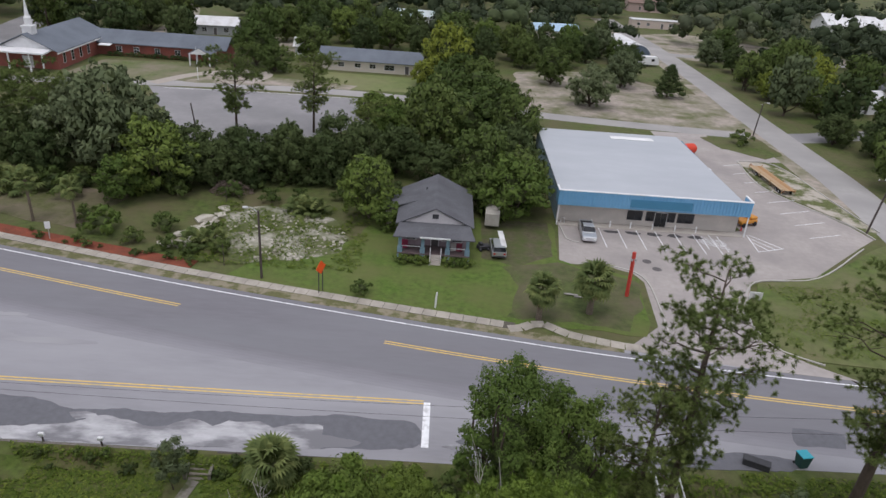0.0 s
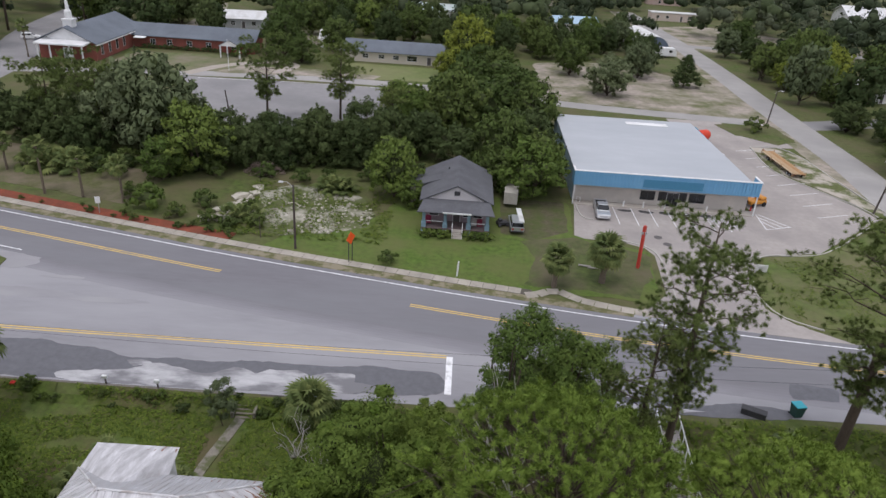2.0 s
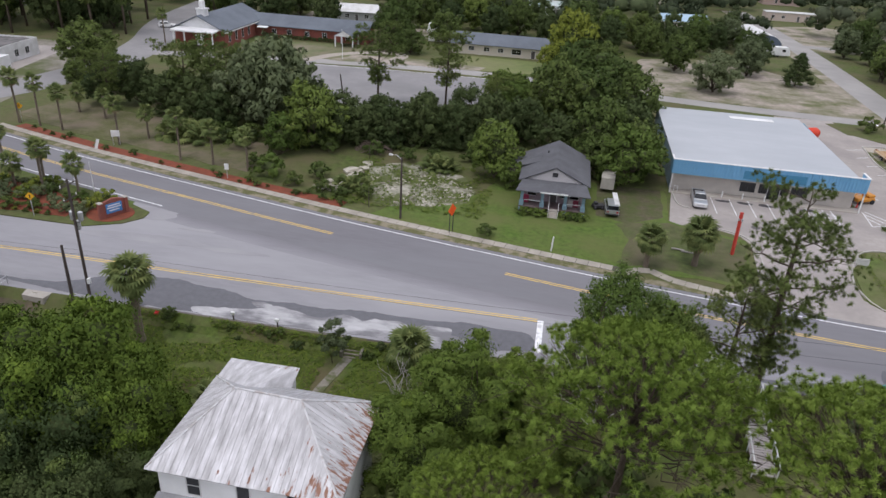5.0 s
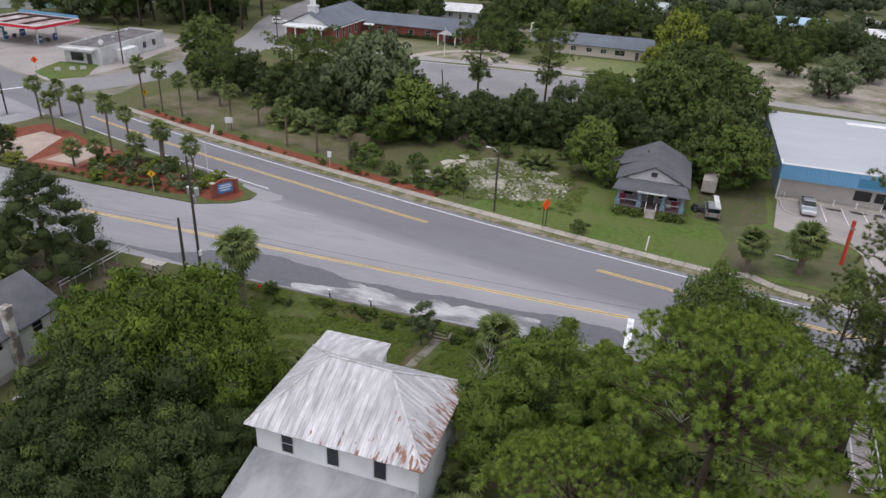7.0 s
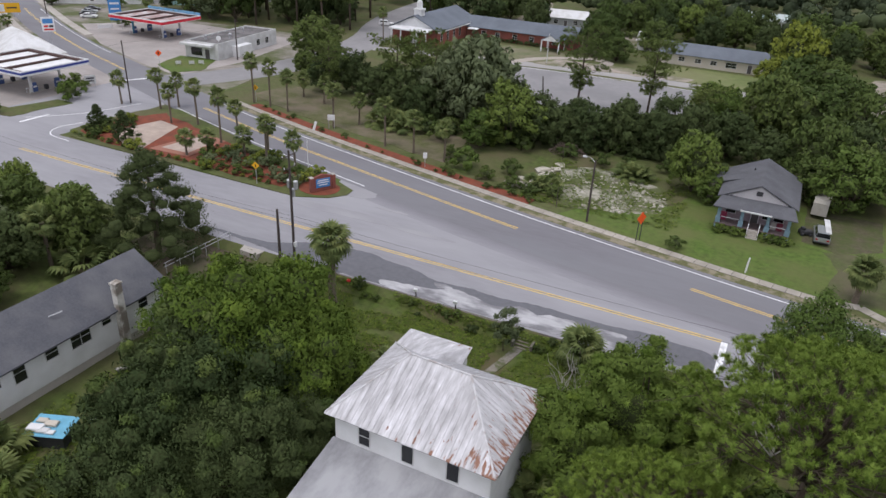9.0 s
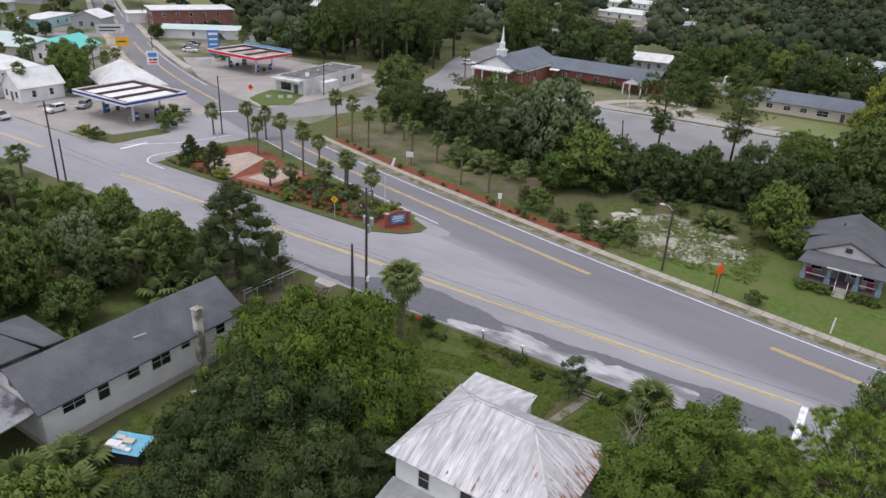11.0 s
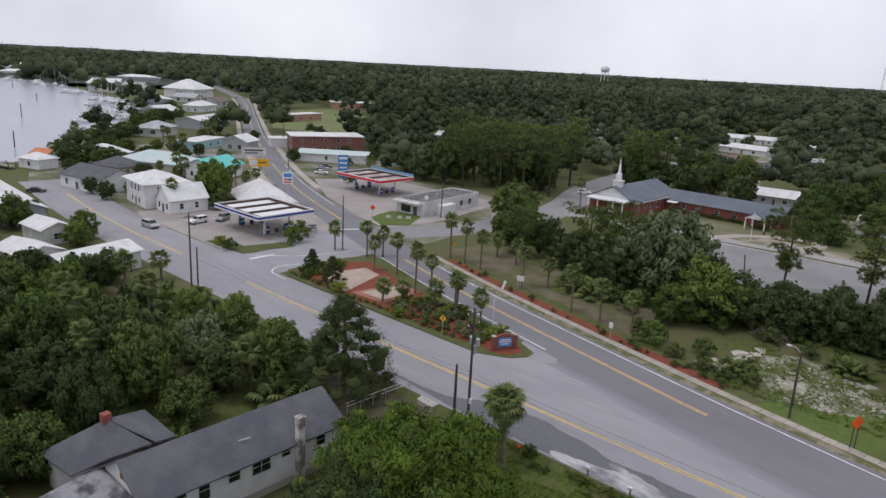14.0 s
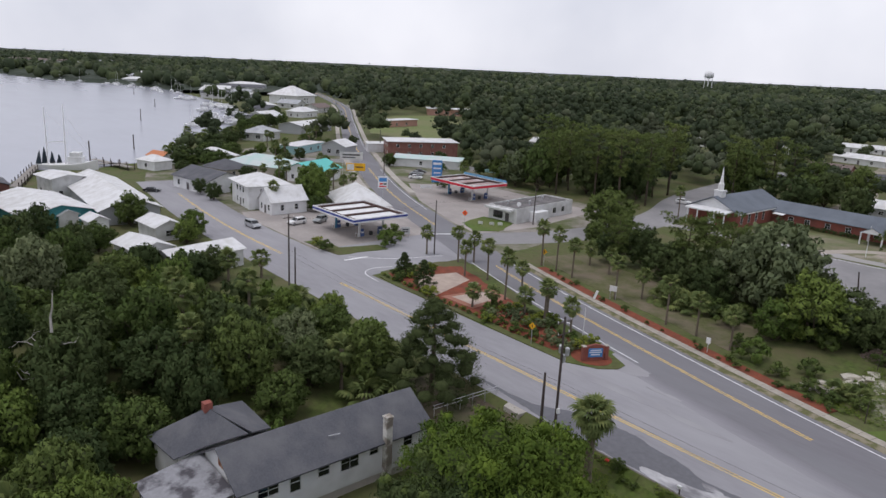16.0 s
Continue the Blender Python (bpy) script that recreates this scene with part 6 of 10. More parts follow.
def broadleaf(seed, R, H, kind, leaves, size, clumps=14, bare=0.3, name="tree", label="leafy green tree", trunk_r=None, squash=0.75, droop=0.15, category="tree", lobe=(0.2, 0.36), spread=(0.5, 0.86), wide=0.3, vivid="", heart=0.62):
    """A spreading tree: R crown radius, H height, bare: the share of bare trunk."""
    rng = random.Random(seed)
    lv, tb = Leaves(seed), MB()
    tr = trunk_r or 0.035 * H
    z0 = H * bare
    z0 = max(z0, 0.3)
    fork = (rng.uniform(-0.3, 0.3), rng.uniform(-0.3, 0.3), z0)
    limb(tb, rng, (0, 0, -0.3), fork, tr, tr * 0.7, 0.03, 4, 8)
    cz = (H + H * bare) / 2
    hz = (H - H * bare) / 2
    weights = []
    for i in range(clumps):
        k = (i + 0.5) / clumps
        zf = 1 - 1.9 * k
        ang = i * 2.39996 + rng.uniform(-0.45, 0.45)
        rr = max(math.sqrt(max(0.0, 1 - zf * zf)), 0.56 if zf < 0 else 0.0) * rng.uniform(*spread)
        cr = R * rng.uniform(*lobe)
        c = (R * rr * math.cos(ang), R * rr * math.sin(ang), cz + hz * zf * rng.uniform(0.62, 0.86))
        weights.append((c, cr))
        if i % 3 == 0:
            limb(tb, rng, fork, c, tr * 0.4, tr * 0.1, 0.08)
    total = sum(cr * cr for _, cr in weights) * 1.25
    for c, cr in weights:
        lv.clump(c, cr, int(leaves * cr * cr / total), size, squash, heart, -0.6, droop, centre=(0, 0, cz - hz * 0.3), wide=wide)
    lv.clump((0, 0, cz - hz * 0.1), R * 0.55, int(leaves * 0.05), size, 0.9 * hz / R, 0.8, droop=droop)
    # A third of the outer sprays take this lit tone for contrast.
    tips = Leaves(seed + 1) if vivid else lv
    for k in range(clumps * (5 if vivid else 2) if leaves > 5000 else 0):
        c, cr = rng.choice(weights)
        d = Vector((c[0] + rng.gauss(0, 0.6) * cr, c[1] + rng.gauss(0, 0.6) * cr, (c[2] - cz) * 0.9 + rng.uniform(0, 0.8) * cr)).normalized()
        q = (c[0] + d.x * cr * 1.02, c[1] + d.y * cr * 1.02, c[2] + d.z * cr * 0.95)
        (tips if k % 3 == 0 else lv).clump(q, cr * rng.uniform(0.2, 0.38), max(8, int(leaves * (0.4 / 5 if vivid else 0.15 / 2) / clumps)), size, 0.85, 0, -0.8, droop, centre=(0, 0, cz - hz * 0.3), wide=wide)
    ob = thing(name, label, category, pose(0, 0, -50))
    part("trunk", tb, BARK, ob, smooth=True)
    part("crown", lv.mesh("crown", LEAF[kind]), None, ob)
    if vivid:
        part("new_growth", tips.mesh("new_growth", LEAF[vivid]), None, ob, "bright green leaf sprays coloured as lit tips")
    return ob


def pine(seed, R, H, bare, branches, puffs, puff, tufts, blades, length, width, kind="pine", name="pine_tree", label="tall pine with sparse tufted branches", dome=False, squash=0.6):
    """A pine: bare trunk, then crooked limbs that carry rounded puffs of needle brushes."""
    rng = random.Random(seed)
    lv, tb = Leaves(seed), MB()
    lean = (rng.uniform(-0.04, 0.04) * H, rng.uniform(-0.04, 0.04) * H)
    at = lambda z: Vector((lean[0] * z / H, lean[1] * z / H, z))
    top = H * (0.9 if dome else 1.0)
    tb.tube([at(-0.3), at(H * 0.3), at(H * 0.6), at(H * 0.8), at(top)], [0.016 * H, 0.0135 * H, 0.0105 * H, 0.006 * H, 0.03], 8)
    for i in range(branches):
        k = (i + rng.random()) / branches
        a = i * 2.39996 + rng.uniform(-0.5, 0.5)
        if dome:
            rr = math.sqrt((i + 0.5) / branches) * R * rng.uniform(0.86, 1.08)
            end = at(H) + Vector((math.cos(a) * rr, math.sin(a) * rr, -0.45 * R * (rr / R) ** 2.2 + rng.uniform(-0.05, 0.03) * R))
            p0 = at(H * (bare + (0.9 - bare) * (1 - rr / R / 1.1) * rng.uniform(0.5, 1.0)))
            reach = 0.16
        else:
            z = H * (bare + (0.97 - bare) * k)
            p0 = at(z)
            shape = math.sin(math.pi * min(1, 0.22 + 0.78 * (1 - k)))
            L = R * max(0.25, shape) * rng.uniform(0.55, 1.12)
            end = p0 + Vector((math.cos(a) * L, math.sin(a) * L, L * rng.uniform(-0.05, 0.5)))
            reach = 0.2
        pts = limb(tb, rng, p0, end, 0.0045 * H * (1.25 - 0.8 * k), 0.02, 0.07, 4, 4)
        L = (end - p0).length
        for j in range(puffs):
            u = 1.0 if j == 0 else rng.uniform(0.84, 1.02) if dome else rng.uniform(0.45, 1.02)
            c = p0.lerp(end, u) + Vector((rng.gauss(0, reach), rng.gauss(0, reach), abs(rng.gauss(0, 0.05)))) * (L if j else L * 0.2)
            if dome:
                e = Vector((c.x - lean[0], c.y - lean[1], 0)).length / R
                c.z = H - 0.45 * R * e ** 2.2 + rng.uniform(-0.07, 0.02) * R
            tb.tube([p0.lerp(end, u * 0.8), c], [0.03, 0.012], 3, False)
            lv.puff(c, puff * rng.uniform(0.7, 1.25), max(3, int(tufts * rng.uniform(0.8, 1.2))), blades, length, width, squash)
    ob = thing(name, label, "pine tree", pose(0, 0, -50))
    part("trunk", tb, BARK, ob, smooth=True)
    part("crown", lv.mesh("crown", LEAF[kind]), None, ob)
    return ob


def cedar(seed, R, H, leaves, size, kind="cedar", label="dense dark red cedar"):
    rng = random.Random(seed)
    lv, tb = Leaves(seed), MB()
    tb.tube([(0, 0, -0.3), (0.1, 0, H * 0.5), (0, 0, H * 0.95)], [0.03 * H, 0.02 * H, 0.03], 8)
    n = 70
    for i in range(n):
        k = i / n
        z = H * (0.1 + 0.87 * k)
        L = R * (1 - k) ** 0.58 * rng.uniform(0.35, 1.0)
        a = i * 2.39996
        c = (L * math.cos(a), L * math.sin(a), z)
        lv.clump(c, R * rng.uniform(0.17, 0.28) * (1.15 - 0.6 * k), leaves // n, size, 0.7, droop=0.1, centre=(0, 0, z - R * 0.3), wide=0.2)
    ob = thing("cedar_tree", label, "tree", pose(0, 0, -50))
    part("trunk", tb, BARK, ob)
    part("crown", lv.mesh("crown", LEAF[kind]), None, ob)
    return ob


def frond_mesh(name, kind, stem=0.9, fan=0.85, blades=13):
    """A fan-shaped palm leaf: a stalk and pleated blades that droop at their tips."""
    v, f = [(0, -0.02, 0), (0, 0.02, 0), (stem, 0.015, 0.06), (stem, -0.015, 0.06)], [(0, 1, 2, 3)]
    for i in range(blades):
        a = radians(-110 + 220 * i / (blades - 1))
        L = fan * (0.75 + 0.25 * math.cos(a))
        d, s = (math.cos(a), math.sin(a)), (-math.sin(a) * 0.095 * fan / 0.85, math.cos(a) * 0.095 * fan / 0.85)
        k = len(v)
        v += [(stem, 0, 0.06), (stem + d[0] * L * 0.62 + s[0], d[1] * L * 0.62 + s[1], -0.02), (stem + d[0] * L * 0.95, d[1] * L * 0.95, -0.42 * L), (stem + d[0] * L * 0.62 - s[0], d[1] * L * 0.62 - s[1], 0.03)]
        f.append((k, k + 1, k + 2, k + 3))
    me = bpy.data.meshes.new(name)
    me.from_pydata(v, [], f)
    me.materials.append(LEAF[kind])
    return me


FROND, FROND_DRY = frond_mesh("frond", "palm"), frond_mesh("frond_dry", "palm_dry", 0.8, 0.7, 9)


def palm(seed, H, fronds=24, scale=1.0, dry=4, label="sabal palm with a round head of fan leaves", name="palm_tree", trunk_r=0.17):
    rng = random.Random(seed)
    ob = thing(name, label, "palm", pose(0, 0, -50))
    lean = rng.uniform(-0.03, 0.03) * H
    if H > 0.6:
        tb = MB()
        n = max(4, int(H / 0.5))
        tb.tube([(lean * (k / n) ** 2, 0, H * k / n - (0.2 if k == 0 else 0)) for k in range(n + 1)], [trunk_r * (1.25 - 0.25 * min(1, k / 2)) * (1.06 if k % 2 else 0.96) for k in range(n)] + [trunk_r * 1.35], 8)
        part("trunk", tb, BARK_PALM, ob)
    for i in range(fronds + dry):
        hang = i >= fronds
        fr = part("frond", FROND_DRY if hang else FROND, None, ob)
        k = (i + 0.5) / fronds
        el = rng.uniform(-75, -50) if hang else 84 - 132 * k ** 0.9 + rng.uniform(-8, 8)
        s = scale * rng.uniform(0.85, 1.15)
        fr.matrix_basis = Matrix.Translation((lean, 0, H)) @ Euler((radians(rng.uniform(-20, 20)), radians(-el), radians(i * 137.5 + rng.uniform(-12, 12)))).to_matrix().to_4x4() @ Matrix.Diagonal((s, s, s, 1))
    return ob


def place(ob, x, y, s=1.0, rz=None, z=None, sz=None):
    rng = random.Random(int(x * 37 + y * 101))
    rz = rng.uniform(0, 360) if rz is None else rz
    return copy_thing(ob, Matrix.LocRotScale((x, y, (yard_z(x, y) if z is None else z)), Euler((0, 0, radians(rz))), (s, s, sz or s)))


def tint(ob, kind, label="", vivid=""):
    """The same tree with another leaf colour."""
    o = copy_thing(ob, pose(0, 0, -50))
    for c in o.children:
        if c.name.startswith("crown"):
            c.data = c.data.copy()
            c.data.materials[0] = LEAF[kind]
        elif vivid and c.name.startswith("new_growth"):
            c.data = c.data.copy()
            c.data.materials[0] = LEAF[vivid]
    return tagged(o, label)


MASTERS = []


def master(ob):
    MASTERS.append(ob)
    return ob


OAKS = [master(broadleaf(11 + i, 5.0, 9.0, "mid", 5200, 0.48, 36, 0.0, lobe=(0.16, 0.29), squash=0.7, label="spreading green oak with dense crown")) for i in range(3)]
OAK_DARK = [master(tint(o, "dark", "dense dark green tree beside the lot")) for o in OAKS]
OAK_GREY = [master(tint(o, "grey", "grey-green oak hung with moss")) for o in OAKS]
OAK_BRIGHT = [master(tint(o, "bright", "bright green leafy tree with dense crown")) for o in OAKS]
OAK_YELLOW = [master(tint(OAKS[1], "yellow", "yellow-green leafy tree with dense crown"))]
MIDS = [master(broadleaf(31 + i, 5.0, 9.0, "mid", 1700, 0.78, 22, 0.06, squash=0.7, label="green tree standing in the woods")) for i in range(3)]
MID_DARK = [master(tint(o, "dark", "dark green tree in the woods")) for o in MIDS]
MID_GREY = [master(tint(o, "grey", "grey-green tree in the woods")) for o in MIDS]
PINES = [master(pine(51 + i, 4.8, 13.0, 0.3, 26, 4, 1.1, 9, 18, 0.45, 0.045, label="pine with dense rounded tufts of needles")) for i in range(2)]
TALL_PINES = [master(pine(61 + i, 4.8, 21.0, 0.36, 26, 3, 1.25, 8, 8, 0.7, 0.1, label="tall dark pine in the grove")) for i in range(2)]
PALMS = [master(palm(71 + i, h)) for i, h in enumerate((3.0, 4.2, 5.4, 6.6))]
LOW_PALM = [master(palm(81 + i, 0.35, 20, 1.05, 0, "low palmetto with fan leaves", "palmetto")) for i in range(2)]
CEDAR_S = master(cedar(91, 1.9, 4.5, 4200, 0.22, label="clipped dark cedar on the island"))
BUSH = [master(broadleaf(101 + i, 1.5, 1.9, "mid", 650, 0.3, 8, 0.02, "shrub", "rounded green leafy shrub", 0.05, category="shrub")) for i in range(2)]
BUSH_BRIGHT = master(tint(BUSH[0], "bright", "bright green rounded shrub"))
UNDER = master(tint(BUSH[1], "dark", "dark green undergrowth shrub"))
BUSH_GREY = master(tint(BUSH[1], "grey", "grey-green spiky agave-like shrub"))

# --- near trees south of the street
big_tree = master(broadleaf(201, 6.4, 11.5, "mid", 50000, 0.21, 24, 0.0, wide=0.36, heart=0.56, lobe=(0.26, 0.38), spread=(0.7, 0.95), squash=0.78, vivid="vivid", label="large vine-covered tree beside the white house", droop=0.5))
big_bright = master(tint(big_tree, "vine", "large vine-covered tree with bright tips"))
# Darker tint puts the shade of the lower crowns into leaf colour.
big_dark = master(tint(big_tree, "dark", "large vine-covered tree in a darker, shaded tint", "mid"))
place(big_bright, -35.0, 25.6, 1.06, 20, sz=0.98)
place(big_bright, -30.6, 24.6, 0.78, 160)
place(big_dark, -36.8, 20.2, 0.78, 130)
place(big_dark, -32.4, 19.8, 0.82, 240)
place(big_dark, -35.0, 14.0, 0.72, 300)
place(big_bright, -41.6, 27.0, 0.84, 75, sz=0.74)
place(big_bright, -42.5, 31.5, 0.55, 155)
place(big_dark, -28.6, 15.5, 0.66, 15)
place(big_dark, -32.5, 8.5, 0.66, 200)
place(big_dark, -27.0, 20.6, 0.5, 95)
near_tree = master(broadleaf(211, 4.3, 10.5, "bright", 42000, 0.17, 22, 0.0, heart=0.5, lobe=(0.24, 0.36), spread=(0.62, 0.92), wide=0.36, vivid="vivid", label="green leafy tree behind the white house", droop=0.25))
near_bright = master(tint(near_tree, "light", "bright leafy tree behind the white house"))
place(near_bright, -5.2, 32.0, 1.0, 10)
place(near_bright, -8.0, 27.0, 0.8, 100)
place(near_bright, -1.5, 36.0, 0.75, 200)
place(near_tree, 1.5, 31.5, 0.7, 270)
roadside = master(broadleaf(221, 4.7, 15.0, "bright", 36000, 0.19, 90, 0.06, lobe=(0.1, 0.2), spread=(0.45, 1.0), heart=0.3, label="upright leafy tree beside the street", squash=1.25, droop=-0.25))
place(roadside, 6.6, 40.2, 1.0, 0)
place(roadside, 10.3, 38.3, 0.92, 120)
for i, (x, y, s) in enumerate(((-3.0, 41.0, 1.2), (-0.2, 41.6, 1.0), (2.4, 41.8, 1.1), (-5.6, 40.4, 1.3), (0.5, 39.0, 1.5), (4.0, 39.0, 1.5), (-8.0, 39.5, 0.9))):
    place([BUSH_BRIGHT, BUSH[0], BUSH[1]][i % 3], x, y, s)

for i, (x, y, sc) in enumerate(((3, 24, 1.6), (7, 26, 1.7), (11, 25, 1.5), (14, 28, 1.6), (1, 21, 1.5), (10, 21, 1.6), (20, 26, 1.5), (24, 29, 1.4), (5, 30, 1.6), (28, 27, 1.3), (8.5, 31.5, 1.5), (13.5, 22, 1.4), (18, 22, 1.5))):
    place([UNDER, BUSH[0], BUSH[1]][i % 3], x, y, sc, sz=sc * 1.3)
place(big_dark, 10.5, 9.5, 0.5, 40)
place(big_dark, 15.0, 13.0, 0.5, 160)
place(big_dark, 5.0, 8.0, 0.5, 250)
front_pine = master(pine(231, 7.2, 20.0, 0.66, 84, 4, 0.85, 5, 60, 0.33, 0.016, "pine_fresh", label="broad pine crown with fresh bright needle tufts", dome=True))
place(front_pine, 4.8, 18.2, 0.98, 0, sz=1.03)
place(front_pine, 17.6, 17.8, 1.04, 130, sz=0.96)
place(front_pine, -1.0, 15.5, 0.70, 220, sz=0.72)
place(front_pine, 8.0, 11.5, 0.8, 300, sz=0.8)
place(front_pine, 27.0, 20.5, 0.72, 60, sz=0.74)
tall = master(pine(241, 4.2, 23.0, 0.34, 36, 6, 0.92, 8, 42, 0.33, 0.018, label="tall roadside pine with open tufted crown", squash=0.8))
place(tall, 17.7, 38.2, 1.0, 40)
place(tall, 14.6, 36.4, 0.72, 200)
place(tall, 32.0, 40.1, 1.25, 310, sz=1.04)
place(tall, 37.5, 37.0, 0.9, 100)

rng = random.Random(52)
for k in range(46):
    sc = rng.uniform(0.22, 0.5)
    place([UNDER, BUSH[0], BUSH[1], BUSH_BRIGHT][k % 4], rng.uniform(-47, -7), rng.uniform(42.3, 44.0), sc)
small_tree = master(broadleaf(251, 1.5, 5.2, "grey", 4200, 0.16, 14, 0.12, label="thin young tree with feathery leaves beside the steps", trunk_r=0.06, squash=1.0))
place(small_tree, -18.6, 41.0, 1.0)
place(small_tree, 27.5, 39.5, 1.0)
sabal = master(palm(261, 7.4, 58, 1.38, 18, "sabal palm with a full round head by the street", trunk_r=0.4))
place(sabal, -37.5, 39.8)
fat_palm = master(palm(262, 1.9, 48, 1.4, 4, "bushy palm at the head of the steps", "palm_tree", 0.25))
place(fat_palm, -11.4, 42.4)
lawn_palm = master(palm(263, 3.5, 54, 1.18, 22, "stout sabal palm with drooping fan leaves on the lawn", trunk_r=0.28))
place(lawn_palm, 12.1, 68.0, 1.05)
place(lawn_palm, 18.1, 70.0, 1.22)
for x, y, s in ((-27, 33, 1.1), (-24.8, 29.5, 1.2), (-26, 36, 1.0), (-21.5, 34.0, 1.3), (-19.5, 33.6, 1.0), (-9.5, 24.5, 1.3), (-9.0, 21.5, 1.2), (-7.5, 18.0, 1.4), (-8, 36.5, 1.0), (-46.5, 9.0, 1.6), (-43, 7, 1.5), (-47.5, 5.5, 1.6)):
    place(LOW_PALM[int(x) % 2], x, y, s)

# woods west of the long house
rng = random.Random(77)
red_cedar = master(cedar(271, 6.6, 13.2, 22000, 0.26))
place(red_cedar, -60.5, 38.2)
west = master(broadleaf(281, 4.4, 8.5, "mid", 7200, 0.42, 42, 0.0, lobe=(0.17, 0.3), label="vine-covered tree in the roadside woods", droop=0.35))
west_set = [west, master(tint(west, "dark", "dark vine-covered tree in the woods")), master(tint(west, "grey", "grey-green tree in the roadside woods")), master(tint(west, "bright", "bright vine-covered tree in the woods"))]
spots = []
for x, y, s, k in ((-67, 33, 0.8, 0), (-72, 36.5, 0.75, 3), (-78, 34, 0.85, 0), (-83, 37.5, 0.62, 3), (-70, 27, 0.9, 1), (-76, 28, 0.85, 2), (-84, 30, 0.55, 3), (-90, 34, 0.6, 3), (-66, 21, 0.75, 0), (-73, 19.5, 1.0, 0), (-81, 21, 1.0, 1), (-89, 24, 0.6, 3),
                   (-97, 27, 0.55, 3), (-69, 12, 0.8, 1), (-78, 11, 1.05, 1), (-87, 13, 1.0, 0), (-96, 17, 0.85, 3), (-105, 23, 0.8, 3), (-113, 28, 0.9, 1), (-118, 34, 0.7, 1), (-68, 3, 0.85, 0), (-77, 2, 1.0, 1), (-86, 4, 1.1, 1),
                   (-96, 7, 1.1, 0), (-106, 12, 1.1, 1), (-116, 18, 1.0, 0), (-124, 24, 0.8, 1), (-127, 12, 1.0, 0), (-138, 16, 0.9, 1), (-118, 6, 1.1, 2), (-106, 1, 1.1, 0), (-94, -3, 1.1, 1), (-82, -6, 1.0, 0), (-70, -6, 0.9, 3), (-60, -3, 0.8, 0), (-54, -3.5, 0.7, 3), (-47, 0, 0.75, 0), (-40, 3, 0.8, 3), (-35, 8, 0.7, 0),
                   (-130, 2, 1.1, 0), (-145, 8, 1.0, 1), (-146, 22, 0.8, 0), (-158, 14, 0.9, 1), (-118, -8, 1.1, 0), (-142, -6, 1.1, 1), (-165, 4, 1.0, 2), (-105, -12, 1.1, 0)):
    place(west_set[k], x, y, s, sz=s * rng.uniform(0.8, 1.35))
for x, y, h in ((-68, 30, 1), (-94, 30, 2), (-100, 21, 2), (-88, 18, 3), (-80, 16, 2), (-111, 34, 1), (-92, 37, 0), (-66, 36, 0), (-114, 41.5, 0)):
    place(PALMS[h], x, y, 1.25)
for x, y in ((-88, 33), (-91, 29), (-94, 32), (-96, 29), (-86, 26), (-92, 25), (-98, 31), (-101, 28), (-84, 33), (-89, 38), (-64, 31), (-63, 34)):
    place(LOW_PALM[int(y) % 2], x, y, 1.9)
yellow_bush = master(tint(BUSH[1], "yellow", "yellow-green rounded leafy shrub"))
place(BUSH_BRIGHT, -61, 17.0, 1.5, sz=2.0)
for x, y, sc, k in ((-66, 5.5, 0.8, 0), (-63, -1.5, 0.85, 1), (-57, -1.0, 0.7, 3), (-70, 0.5, 0.9, 1)):
    place(west_set[k], x, y, sc)

rng = random.Random(78)
for k in range(150):
    x, y = rng.uniform(-128, -60), rng.uniform(-6, 40)
    if y > 41 + (x + 60) * 0.02 or (x > -70 and y < 34 and y > 3) or (x > -66 and y > 28) or (x < -96 and y > 35):
        continue
    if k % 10 == 0:
        place(LOW_PALM[k // 10 % 2], x, y, rng.uniform(1.4, 2.1))
    else:
        sc = rng.uniform(1.0, 2.3)
        place([UNDER, BUSH[0], BUSH_BRIGHT, UNDER][k % 4], x, y, sc, sz=sc * rng.uniform(0.9, 1.7))


def dead_tree():
    rng = random.Random(9)
    ob = thing("dead_tree", "bare grey dead tree with broken limbs", "tree", pose(-80, 0.5, 0))
    tb = MB()
    trunk = limb(tb, rng, (0, 0, -0.3), (0.6, 0.6, 8), 0.35, 0.22, 0.02, 5, 7)
    limb(tb, rng, (0.6, 0.6, 8), (0.2, 1.2, 14), 0.2, 0.05, 0.05)
    part("trunk", tb, DEADWOOD, ob)
    for a, z, L in ((0.4, 8.0, 4.5), (3.4, 6.5, 4.0), (2.6, 4.5, 3.5), (5.2, 5.0, 3.0), (4.2, 7.5, 3.0), (3.9, 3.2, 4.2)):
        bm = MB()
        e = (0.4 + L * math.cos(a), 0.4 + L * math.sin(a), z + L * 0.35)
        limb(bm, rng, (0.45, 0.4, z), e, 0.13, 0.03, 0.1)
        for _ in range(3):
            limb(bm, rng, e, (e[0] + rng.uniform(-1.2, 1.2), e[1] + rng.uniform(-1.2, 1.2), e[2] + rng.uniform(-0.3, 1.2)), 0.035, 0.01, 0.1, 3, 4)
        part("limb", bm, DEADWOOD, ob)


dead_tree()


